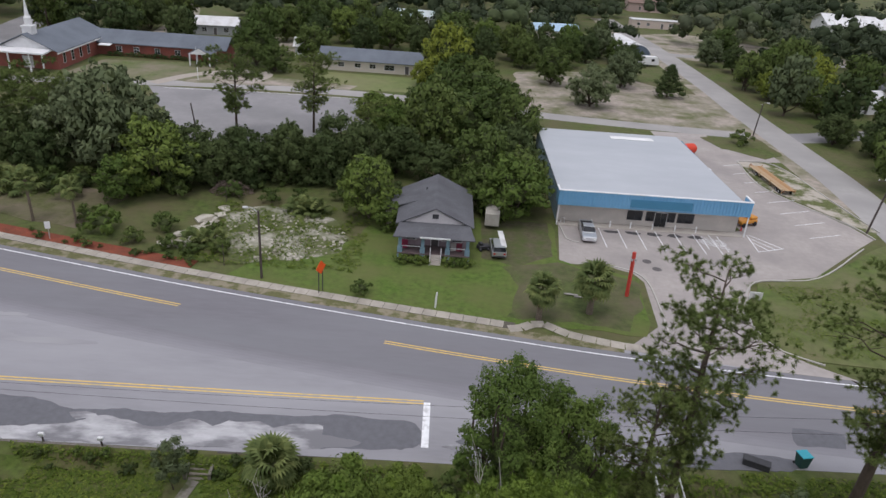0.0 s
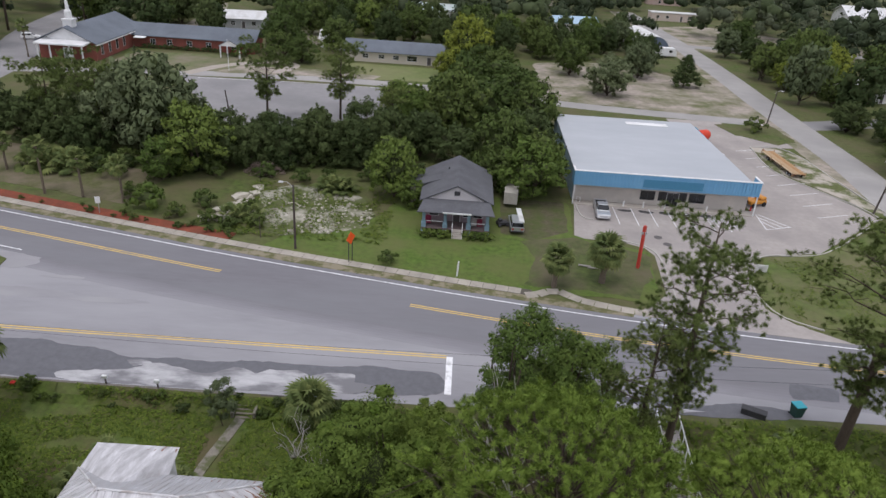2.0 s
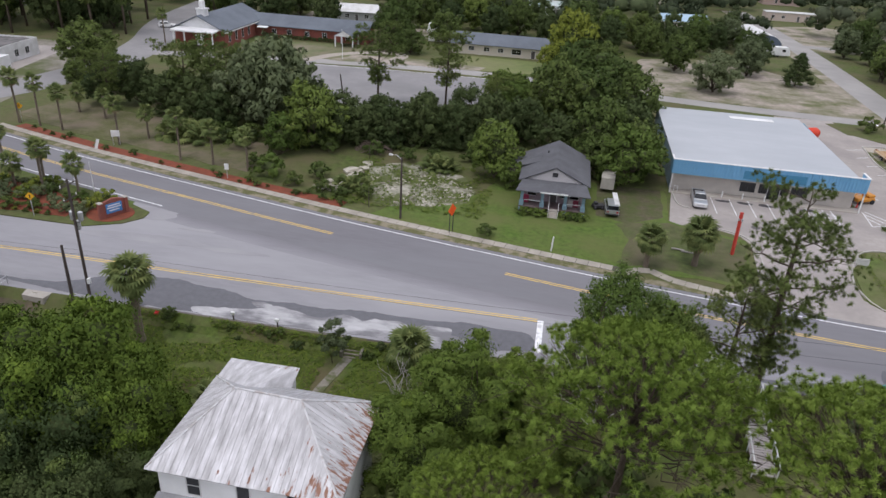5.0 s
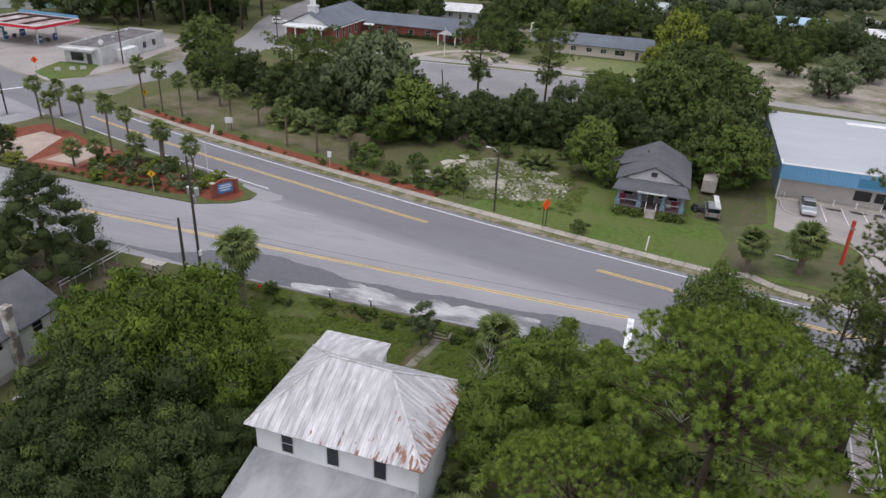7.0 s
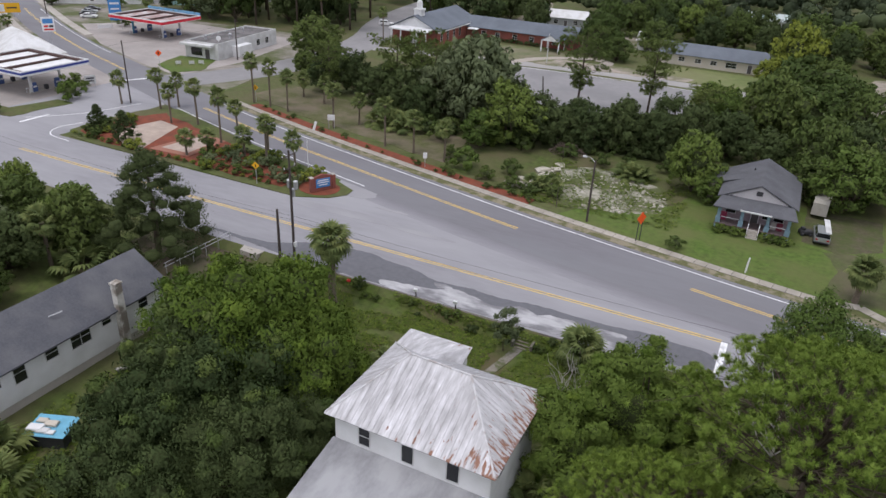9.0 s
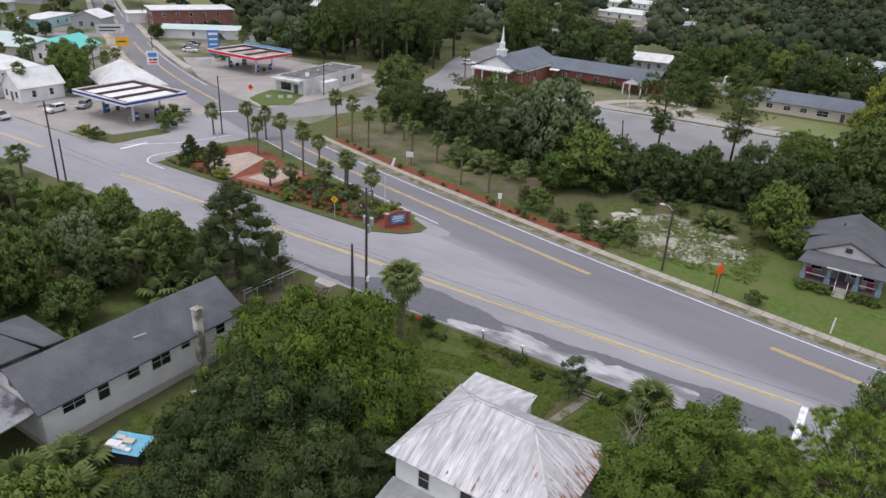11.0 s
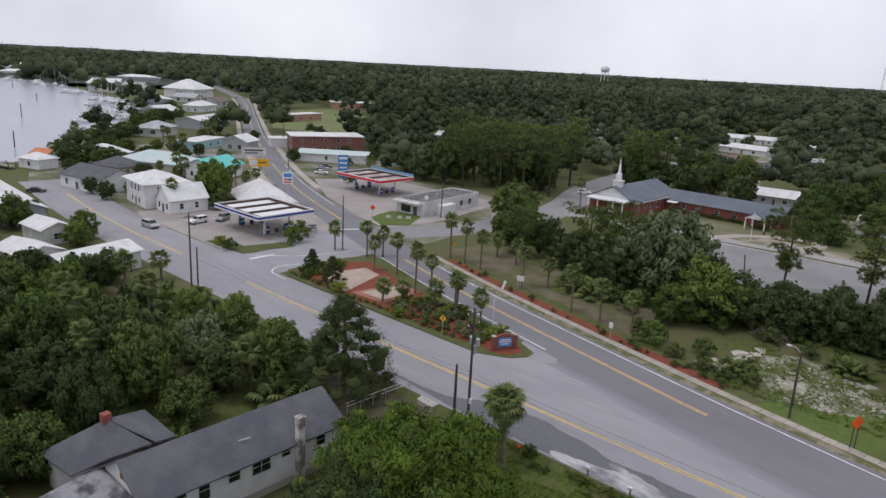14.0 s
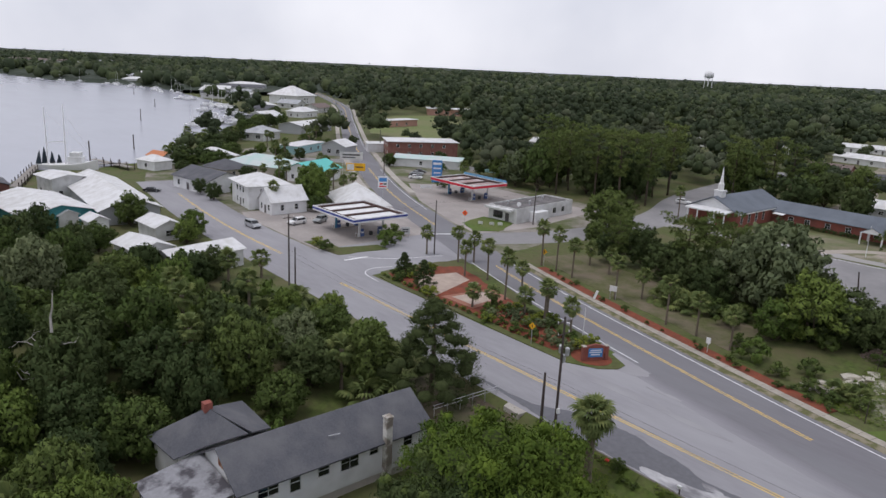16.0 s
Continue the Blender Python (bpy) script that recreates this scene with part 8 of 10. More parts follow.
def canopy_sheet():
    """The forest's top out to the horizon."""
    rad = np.concatenate([np.linspace(760, 2000, 62), np.linspace(2030, 4650, 50)])
    ang = np.radians(np.linspace(-42, 100, 300))
    v, f, ok = [], [], []
    for r in rad:
        for a in ang:
            x, y = -r * math.sin(a), -12 + r * math.cos(a)
            land = not inside(x, y, SHORE) and not (np.min(np.hypot(LINES[0][:, 0] - x, LINES[0][:, 1] - y)) < 12)
            z = (3.2 if r < 1500 else 6.5) + max(0.0, r - 1800) * 0.0045 + 4.5 * noise.noise(Vector((x / 19, y / 19, 0))) + 3.0 * noise.noise(Vector((x / 60, y / 60, 3))) if land else -1.0
            v.append((x, y, z))
    na = len(ang)
    f = [(j * na + i + 1, j * na + i, (j + 1) * na + i, (j + 1) * na + i + 1) for j in range(len(rad) - 1) for i in range(na - 1)]
    mb = MB()
    mb.v, mb.f = v, f
    m = mat("forest_top", (0.027, 0.038, 0.026), 0.9, var=0.6, scale=0.07, col2=(0.04, 0.052, 0.034), scale2=0.012, edge=0.4, coord="World", bump=1.0, stretch=(1, 1, 1))
    return tagged(solo("woods", mb, m, "dark green forest reaching the flat horizon", "woods", "stuff"), kind="stuff")


canopy_sheet()


def grass_tufts(name, area, n, h, kind_mat, seed, label):
    """Blades of grass in loose tufts, shaded as part of the sward."""
    rng, lv = random.Random(seed), Leaves(seed)
    (x0, x1), (y0, y1) = area
    spots = []
    for _ in range(n):
        x, y = rng.uniform(x0, x1), rng.uniform(y0, y1)
        if noise.noise(Vector((x * 0.25, y * 0.25, 5))) > -0.25:
            spots.append((x, y, yard_z(x, y) + 0.04))
    p = np.repeat(np.array(spots), 3, axis=0) + lv.r.normal(size=(len(spots) * 3, 3)) * (0.12, 0.12, 0.0)
    p[:, 2] += h * lv.r.uniform(0.15, 0.6, len(p))
    up = np.array((0.0, 0.0, 1.0))
    lv.faces(p, unit(up + 0.4 * lv.r.normal(size=p.shape)), h * 1.1, 0, 0.22, np.repeat(up[None], len(p), axis=0))
    return tagged(new(name, lv.mesh(name, kind_mat)), label, "grass", "", "stuff")


GRASS_BLADE = leaf_mat("grass_blades", (0.10, 0.142, 0.026), 0.35, 0.0)
grass_tufts("grass", ((-48, 6), (30.5, 43.8)), 24000, 0.26, GRASS_BLADE, 3, "uncut green grass in the lower yard")
grass_tufts("grass", ((8, 40), (36, 45.5)), 6000, 0.3, GRASS_BLADE, 4, "uncut grass below the street")
grass_tufts("grass", ((-48, -36), (6, 30)), 4000, 0.25, GRASS_BLADE, 5, "uncut grass beside the long house")
grass_tufts("grass", ((-31, -9), (76, 95)), 2600, 0.3, GRASS_BLADE, 6, "weeds growing over the sandy lot")
grass_tufts("grass", ((39.5, 65), (64, 80)), 5000, 0.22, GRASS_BLADE, 7, "longer grass on the corner lawn")
for ob in MASTERS:
    for o in (*ob.children_recursive, ob):
        bpy.data.objects.remove(o)


# ---- vehicles ----
def paint(name, col, metal=0.3):
    return mat(name, col, 0.3, metal, var=0.06, scale=1.5, bump=0, spec=0.5)


WHEEL_R = 0.36
TYRE_ME = MB().tube([(0, -0.11, 0), (0, -0.09, 0), (0, 0.09, 0), (0, 0.11, 0)], [0.30, WHEEL_R, WHEEL_R, 0.30], 16).mesh("tyre", BLACK)
RIM_ME = MB().tube([(0, -0.118, 0), (0, -0.10, 0), (0, 0.10, 0), (0, 0.118, 0)], [0.16, 0.24, 0.24, 0.16], 10).mesh("rim", STEEL)
LAMP_W = mat("headlight_glass", (0.75, 0.75, 0.72), 0.15, var=0.05, bump=0)
LAMP_R = mat("tail_light_glass", (0.40, 0.02, 0.02), 0.2, var=0.05, bump=0)


def vehicle(name, label, category, m, colour, style="sedan", L=4.7, W=1.8):
    """A car whose front points along +x. style: sedan, suv, van or pickup."""
    ob = thing(name, label, category, m)
    body = colour if not isinstance(colour, tuple) else paint("car_paint", colour)
    f, r = L / 2, -L / 2
    if style == "pickup":
        low = [(r, 0.5), (r + 0.05, 1.05), (f - 1.55, 1.08), (f - 0.15, 0.98), (f, 0.8), (f, 0.42), (f - 0.5, 0.32), (r + 0.5, 0.35)]
        cab = [(f - 3.55, 1.05), (f - 3.35, 1.72), (f - 2.05, 1.76), (f - 1.35, 1.05)]
    elif style == "van":
        low = [(r, 0.45), (r + 0.03, 1.05), (f - 1.1, 1.05), (f - 0.12, 0.9), (f, 0.7), (f, 0.38), (f - 0.5, 0.3), (r + 0.5, 0.3)]
        cab = [(r + 0.06, 1.02), (r + 0.25, 1.72), (f - 1.9, 1.76), (f - 0.9, 1.02)]
    elif style == "suv":
        low = [(r, 0.45), (r + 0.03, 1.02), (f - 1.3, 1.04), (f - 0.12, 0.92), (f, 0.75), (f, 0.4), (f - 0.5, 0.32), (r + 0.5, 0.32)]
        cab = [(r + 0.08, 1.0), (r + 0.4, 1.66), (f - 2.1, 1.68), (f - 1.2, 1.0)]
    else:
        low = [(r, 0.42), (r + 0.03, 0.92), (f - 1.3, 0.92), (f - 0.12, 0.78), (f, 0.62), (f, 0.34), (f - 0.5, 0.26), (r + 0.5, 0.28)]
        cab = [(r + 0.55, 0.9), (r + 1.25, 1.42), (f - 2.2, 1.44), (f - 1.15, 0.9)]
    mb = MB()

    def loft(prof, ys):
        n = len(prof)
        v = [(x, y, z) for (y, sh) in ys for (x, z) in [(px + (sh if px < 0 else -sh) * 0.5, pz) for px, pz in prof]]
        fc = [(k * n + i, k * n + (i + 1) % n, (k + 1) * n + (i + 1) % n, (k + 1) * n + i) for k in range(len(ys) - 1) for i in range(n)]
        return v, fc + [tuple(range(n - 1, -1, -1)), tuple((len(ys) - 1) * n + i for i in range(n))]

    mb.add(*loft(low, [(-W / 2, 0.12), (-W / 2 + 0.1, 0.0), (W / 2 - 0.1, 0.0), (W / 2, 0.12)]))
    n = len(cab)
    v = []
    for s in (-1, 1):
        for i, (x, z) in enumerate(cab):
            v.append((x, s * (W / 2 - (0.06 if i in (0, n - 1) else 0.24)), z))
    mb.add(v, [(0, 1, 5, 4), (1, 2, 6, 5), (2, 3, 7, 6), (3, 2, 1, 0), (4, 5, 6, 7)])
    part("body", mb, body, ob)
    # glass, slightly proud of the cabin
    lerp = lambda a, b, t: tuple(p + (q - p) * t for p, q in zip(a, b))
    gl = lambda quad, nm: part(nm, MB().solid(quad, 0.012, (0, 0, 1)), GLASS, ob)
    A = [Vector(p) for p in v]
    out = lambda q, d: [tuple(p + Vector(d) * 0.015) for p in q]
    gl(out([A[3].lerp(A[2], 0.12), A[7].lerp(A[6], 0.12), A[7].lerp(A[6], 0.92), A[3].lerp(A[2], 0.92)], (1, 0, 0.6)), "windscreen")
    gl(out([A[4].lerp(A[5], 0.15), A[0].lerp(A[1], 0.15), A[0].lerp(A[1], 0.9), A[4].lerp(A[5], 0.9)], (-1, 0, 0.6)), "rear_window")
    for s, (a, b, c, d) in ((-1, (0, 3, 2, 1)), (1, (7, 4, 5, 6))):
        lo0, lo1, hi1, hi0 = A[a], A[b], A[c], A[d]
        for t0, t1 in ((0.08, 0.47), (0.52, 0.92)):
            q = [lo0.lerp(lo1, t0).lerp(hi0.lerp(hi1, t0), 0.15), lo0.lerp(lo1, t1).lerp(hi0.lerp(hi1, t1), 0.15), lo0.lerp(lo1, t1).lerp(hi0.lerp(hi1, t1), 0.85), lo0.lerp(lo1, t0).lerp(hi0.lerp(hi1, t0), 0.85)]
            gl(out(q, (0, s, 0.2)), "side_window")
    if style == "pickup":
        part("truck_bed", MB().box(r + 0.12, -W / 2 + 0.12, 1.062, f - 3.62, W / 2 - 0.12, 1.075), BLACK, ob, "dark open truck bed")
        part("bed_wall", MB().box(r + 0.06, -W / 2 + 0.02, 1.04, f - 3.56, -W / 2 + 0.13, 1.24).box(r + 0.06, W / 2 - 0.13, 1.04, f - 3.56, W / 2 - 0.02, 1.24).box(r + 0.04, -W / 2 + 0.13, 1.04, r + 0.14, W / 2 - 0.13, 1.24), body, ob)
    for x in (r + 0.95, f - 0.95):
        for y in (-W / 2 + 0.1, W / 2 - 0.1):
            w = part("wheel", TYRE_ME, None, ob)
            w.location = (x, y, WHEEL_R)
            part("rim", RIM_ME, None, w)
    for y in (-W / 2 + 0.28, W / 2 - 0.28):
        part("headlight", MB().box(f - 0.08, y - 0.16, 0.62, f + 0.02, y + 0.16, 0.76, bev=0.02), LAMP_W, ob)
        part("tail_light", MB().box(r - 0.02, y - 0.14, 0.75, r + 0.04, y + 0.14, 0.95, bev=0.01), LAMP_R, ob)
    part("bumper", MB().box(f - 0.05, -W / 2 + 0.1, 0.38, f + 0.06, W / 2 - 0.1, 0.55, bev=0.03), STEEL if style == "pickup" else DARK_METAL, ob)
    part("rear_bumper", MB().box(r - 0.06, -W / 2 + 0.1, 0.42, r + 0.04, W / 2 - 0.1, 0.58, bev=0.03), STEEL if style == "pickup" else DARK_METAL, ob)
    return ob


CAR_BLACK, CAR_SILVER, CAR_WHITE, CAR_GREY, CAR_DARK = paint("navy_black_paint", (0.018, 0.02, 0.028)), paint("silver_paint", (0.50, 0.51, 0.53), 0.6), paint("white_car_paint", (0.72, 0.72, 0.72), 0.0), paint("pale_grey_paint", (0.36, 0.38, 0.39), 0.5), paint("dark_car_paint", (0.05, 0.05, 0.055))
vehicle("pickup_truck", "silver and white pickup parked before the store", "pickup truck", pose(21.5, 91.7, 0.02, 0, 0, -93), CAR_SILVER, "pickup", 5.6, 1.95)
vehicle("minivan", "old silver-green minivan parked on the grass", "van", pose(8.4, 84.3, 0.04, 0, 0, 92), CAR_GREY, "van", 4.8, 1.85)
solo("plank", MB().box(-0.35, -2.2, 0, 0.35, 2.2, 0.07, bev=0.02), OFFWHITE, "pale boards lying on the van roof", "plank", at=pose(8.9, 84.6, 1.80, 3, 0, 4))
vehicle("minivan", "silver minivan driving along the street", "van", pose(-151.3, 57.2, 0.03, 0, 0, 3), CAR_SILVER, "van", 4.9, 1.9)
vehicle("suv", "white suv parked at the gas station", "suv", pose(-149.2, 67.6, 0.02, 0, 0, -80), CAR_WHITE, "suv")
vehicle("car", "grey hatchback parked at the gas station", "car", pose(-148.5, 73.6, 0.02, 0, 0, -60), CAR_GREY, "suv", 4.4)
vehicle("pickup_truck", "white pickup parked beside the shop", "pickup truck", pose(-167, 99.5, 0.02, 0, 0, -25), CAR_WHITE, "pickup", 5.4)
vehicle("car", "dark sedan parked by the harbour shed", "car", pose(-205, 51.5, 0.02, 0, 0, 60), CAR_DARK)
for i, (x, y, c) in enumerate(((-196, 139.5, CAR_DARK), (-199.5, 143, CAR_GREY), (-192.5, 137, CAR_WHITE), (-203, 147, CAR_DARK))):
    tagged(vehicle("car", "sedan in the row beside the gas station", "car", pose(x, y, 0.02, 0, 0, 40), c), group="cars beside the gas station")
vehicle("car", "white car parked under the trees", "car", pose(-118, 186, 0.02, 0, 0, 20), CAR_WHITE, "suv")


def flatbed():
    wood = mat("worn_orange_boards", (0.36, 0.20, 0.09), 0.9, var=0.3, scale=3, col2=(0.42, 0.33, 0.22), scale2=0.6)
    ob = thing("flatbed_trailer", "long low flatbed trailer with worn orange deck", "trailer", pose(59.3, 120.2, 0.02, 0, 0, 94))
    part("frame", MB().box(-6.4, -1.0, 0.62, 6.4, -0.8, 0.86).box(-6.4, 0.8, 0.62, 6.4, 1.0, 0.86).box(6.2, -0.12, 0.5, 8.2, 0.12, 0.7), RUST, ob)
    plank = MB().box(-0.20, -1.25, 0.86, 0.20, 1.25, 0.92, bev=0.01).mesh("deck_board", wood)
    for k in range(30):
        part("deck_board", plank, None, ob).location = (-6.2 + k * 0.43, 0, 0)
    for x in (-5.2, -4.2, 3.4):
        for y in (-1.05, 1.05):
            w = part("wheel", TYRE_ME, None, ob)
            w.location = (x, y, WHEEL_R)
            part("rim", RIM_ME, None, w)
    for x in (-6.3, -2.0, 2.0, 6.2):
        for y in (-1.2, 1.2):
            part("stake", MB().box(x - 0.05, y - 0.05, 0.3, x + 0.05, y + 0.05, 1.25), wood, ob)


flatbed()


def boom_lift():
    org = mat("machine_orange", (0.55, 0.24, 0.04), 0.5, 0.1, var=0.12)
    ob = thing("boom_lift", "small orange lift machine parked beside the store", "machine", pose(47.0, 99.6, 0.02, 0, 0, 205))
    part("chassis", MB().box(-1.6, -0.8, 0.4, 1.6, 0.8, 1.0, bev=0.12), org, ob)
    part("engine_cover", MB().box(-1.5, -0.75, 1.0, -0.3, 0.75, 1.5, bev=0.15), org, ob)
    part("arm", MB().tube([(-0.8, 0, 1.2), (0.3, 0, 1.9), (2.4, 0, 1.2)], [0.16, 0.15, 0.1], 6), org, ob)
    part("basket", MB().box(2.2, -0.6, 0.5, 3.0, 0.6, 0.62).box(2.2, -0.6, 0.62, 2.26, 0.6, 1.3).box(2.94, -0.6, 0.62, 3.0, 0.6, 1.3), DARK_METAL, ob)
    for x in (-1.1, 1.1):
        for y in (-0.85, 0.85):
            part("wheel", TYRE_ME, None, ob).location = (x, y, WHEEL_R)
    for x, y in ((2.4, 1.6), (2.9, 0.9)):
        cone = thing("traffic_cone", "orange traffic cone beside the machine", "traffic cone", pose(47.0, 99.6, 0.02, 0, 0, 205) @ pose(x, y, 0))
        part("base", MB().box(-0.18, -0.18, 0, 0.18, 0.18, 0.04), BLACK, cone)
        part("cone", MB().cyl((0, 0, 0.04), (0, 0, 0.7), 0.14, 0.03, 10), RED_PAINT, cone)


boom_lift()


def red_tank():
    ob = thing("tank", "round red tank lying behind the store", "tank", pose(48.6, 134, 0, 0, 0, 25))
    part("shell", MB().tube([(-1.6, 0, 1.1), (-1.35, 0, 1.1), (-0.9, 0, 1.1), (0.9, 0, 1.1), (1.35, 0, 1.1), (1.6, 0, 1.1)], [0.15, 0.8, 1.05, 1.05, 0.8, 0.15], 16), mat("tank_red", (0.60, 0.06, 0.03), 0.5, 0.1, var=0.1), ob, smooth=True)
    for x in (-0.8, 0.8):
        part("cradle", MB().box(x - 0.1, -0.8, 0, x + 0.1, 0.8, 0.4), DARK_METAL, ob)


red_tank()
for x, y in ((48.9, 129.6), (49.1, 127.3), (49.6, 125.2)):
    solo("pallet", MB().box(-0.6, -0.5, 0.1, 0.6, 0.5, 0.14).box(-0.6, -0.5, 0.016, 0.6, -0.4, 0.1).box(-0.6, 0.4, 0.016, 0.6, 0.5, 0.1).box(-0.6, -0.05, 0.016, 0.6, 0.05, 0.1), WHITE, "white pallet leaning beside the store", "pallet", at=pose(x, y, 0, 0, 0, 20))


def camper(name, label, x, y, rz, L, W, H, m, cat):
    ob = thing(name, label, cat, pose(x, y, 0.02, 0, 0, rz))
    prof = [(-L / 2, 0.6), (-L / 2 + 0.1, H - 0.4), (-L / 2 + 0.6, H), (L / 2 - 0.8, H), (L / 2 - 0.1, H * 0.6), (L / 2, 0.6)]
    n = len(prof)
    part("body", MB().add([(px, -W / 2, pz) for px, pz in prof] + [(px, W / 2, pz) for px, pz in prof], [tuple(range(n)), tuple(range(2 * n - 1, n - 1, -1))] + [((i + 1) % n, i, n + i, n + (i + 1) % n) for i in range(n)]), m, ob)
    for px in (-L / 4, L / 4):
        part("window", MB().box(px - 0.5, -W / 2 - 0.02, H * 0.55, px + 0.5, -W / 2 - 0.005, H * 0.8), GLASS, ob)
    for px in (-0.5, 0.5):
        for py in (-W / 2 + 0.1, W / 2 - 0.1):
            part("wheel", TYRE_ME, None, ob).location = (px, py, WHEEL_R)


camper("travel_trailer", "old pale travel trailer under the trees by the bungalow", 8.1, 93.6, 85, 4.6, 2.0, 2.7, mat("faded_beige", (0.36, 0.34, 0.30), 0.7, var=0.15), "trailer")
camper("travel_trailer", "white travel trailer beside the quonset hut", 62, 224, 5, 8, 2.4, 3.0, WHITE, "trailer")
solo("mower", MB().box(-0.8, -0.5, 0.2, 0.8, 0.5, 0.7, bev=0.1).box(-0.7, -0.3, 0.7, -0.2, 0.3, 1.1, bev=0.08).ball((-0.6, 0.5, 0.25), 0.25).ball((0.5, 0.5, 0.2), 0.2).ball((-0.6, -0.5, 0.25), 0.25).ball((0.5, -0.5, 0.2), 0.2), DARK_METAL, "dark riding mower beside the van", "mower", at=pose(6.6, 84.8, 0.03, 0, 0, 20))

# ---- poles, wires and signs ----
def pole(x, y, h, label, lean=(0, 0), arms=(), transformer=False, lamp=None, r=0.16):
    ob = thing("utility_pole", label, "pole", pose(x, y, 0))
    part("pole", MB().tube([(0, 0, -0.3), (lean[0] / 2, lean[1] / 2, h / 2), (lean[0], lean[1], h)], [r, r * 0.9, r * 0.7], 8), WOOD_POLE, ob)
    for z, a, w in arms:
        c, s = math.cos(radians(a)) * w / 2, math.sin(radians(a)) * w / 2
        am = part("crossarm", MB().tube([(-c, -s, z), (c, s, z)], [0.07, 0.07], 4), WOOD_POLE, ob)
        for k in (-0.9, 0, 0.9):
            part("insulator", MB().cyl((c * k, s * k, z + 0.06), (c * k, s * k, z + 0.3), 0.05, 0.04, 6), WHITE, am)
    if transformer:
        for k, z in ((0.45, 8.4), (-0.45, 8.4), (0.0, 7.4)):
            part("transformer", MB().tube([(k, 0.35, z), (k, 0.35, z + 0.1), (k, 0.35, z + 0.9), (k, 0.35, z + 1.0)], [0.18, 0.26, 0.26, 0.15], 10), STEEL, ob)
        part("meter_box", MB().box(0.12, -0.2, 1.4, 0.35, 0.2, 2.0, bev=0.02), WHITE, ob)
    if lamp:
        dx, dy = lamp
        arm = part("lamp_arm", MB().tube([(0, 0, h - 0.3), (dx * 0.5, dy * 0.5, h + 0.25), (dx, dy, h + 0.2)], [0.04, 0.035, 0.03], 6), STEEL, ob)
        part("lamp_head", MB().box(dx - 0.3, dy - 0.13, h + 0.05, dx + 0.25, dy + 0.13, h + 0.28, bev=0.05), mat("lamp_housing", (0.55, 0.55, 0.55), 0.5, var=0.05), arm)
    return ob


pole(-19.8, 73.1, 8.6, "weathered wooden street lamp pole beside the sidewalk", lamp=(-1.5, 0.3))
pole(-46.3, 44.9, 12.9, "wooden utility pole with crossarms and transformers", arms=((12.3, 90, 2.4), (10.9, 90, 2.0)), transformer=True)
pole(-47.4, 43.7, 6.2, "short cut-off wooden pole beside the street", r=0.18)
pole(-107.4, 43.6, 12.9, "tall wooden utility pole at the street edge", arms=((12.2, 90, 2.2),))
pole(-106.3, 44.2, 7.1, "short wooden pole beside a tall one", r=0.15)
pole(-110.8, 79.3, 11.6, "wooden utility pole at the link road", r=0.14)
pole(-42.3, 119.7, 7.2, "leaning wooden pole at the lot edge", lean=(-0.9, 0.1))
pole(68.2, 151.3, 7.0, "street lamp pole at the road corner", lean=(0.4, 0), lamp=(1.6, 0.2))
pole(65.4, 99.1, 9.4, "leaning utility pole beside the parking lot", lean=(1.6, 0.6), arms=((8.6, 0, 2.0),))
pole(83, 198, 8.0, "utility pole beside the side road", lean=(0.6, 0.2))
pole(84.0, 46.2, 12.9, "wooden utility pole beside the street", arms=((12.3, 90, 2.4),))
pole(-30.1, 94.4, 2.6, "thin pale post at the edge of the lot", r=0.05)
pole(-24.9, 75.6, 2.9, "thin grey utility marker post", r=0.06)
pole(-120.5, 120, 9.5, "wooden pole beside the corner store", lean=(0.2, 0))
pole(-206, 133, 9.5, "wooden utility pole in the town")
pole(-262, 170, 9.5, "wooden utility pole in the town")


def wire(a, b, sag, seg=16):
    pts = [tuple(p + (q - p) * k / seg - (sag * 4 * (k / seg) * (1 - k / seg) if i == 2 else 0) for i, (p, q) in enumerate(zip(a, b))) for k in range(seg + 1)]
    solo("wire", MB().tube(pts, [0.014] * (seg + 1), 3, False), BLACK, "thin black overhead power line", "wire")


wire((-107.4, 43.6, 5.6), (-46.3, 44.9, 4.7), 0.6)
wire((-46.3, 44.9, 4.7), (84.0, 46.2, 7.0), 1.6)
wire((-107.4, 43.6, 6.6), (-46.3, 44.9, 5.2), 0.7)
wire((-46.3, 44.9, 5.2), (84.0, 46.2, 9.2), 1.6)
wire((-110.8, 79.3, 11.2), (-107.4, 43.6, 12.0), 0.8)
wire((-110.8, 79.3, 11.2), (-120.5, 120, 9.2), 0.8)

ORANGE = mat("fluorescent_orange", (0.85, 0.11, 0.02), 0.6, var=0.05, bump=0)
SIGN_YELLOW = mat("sign_yellow", (0.75, 0.40, 0.02), 0.5, var=0.05, bump=0)
SIGN_BLUE = mat("sign_blue", (0.06, 0.22, 0.50), 0.5, var=0.08, bump=0)


def diamond(x, y, h, size, m, label, rz=0, posts=1, thin=False):
    ob = thing("road_sign", label, "sign", pose(x, y, 0, 0, 0, rz))
    for k in ([0] if posts == 1 else [-0.25, 0.25]):
        part("post", MB().box(k - 0.04, -0.04, 0, k + 0.04, 0.04, h), DARK_METAL if posts > 1 else STEEL, ob)
    w = size * (0.42 if thin else 1.0)
    part("panel", MB().solid([(-w, -0.06, h), (0, -0.06, h - size), (w, -0.06, h), (0, -0.06, h + size)], 0.03, (0, 1, 0)), m, ob)
    part("symbol", MB().box(-w * 0.12, -0.075, h - size * 0.4, w * 0.12, -0.062, h + size * 0.4), BLACK, ob)
    return ob


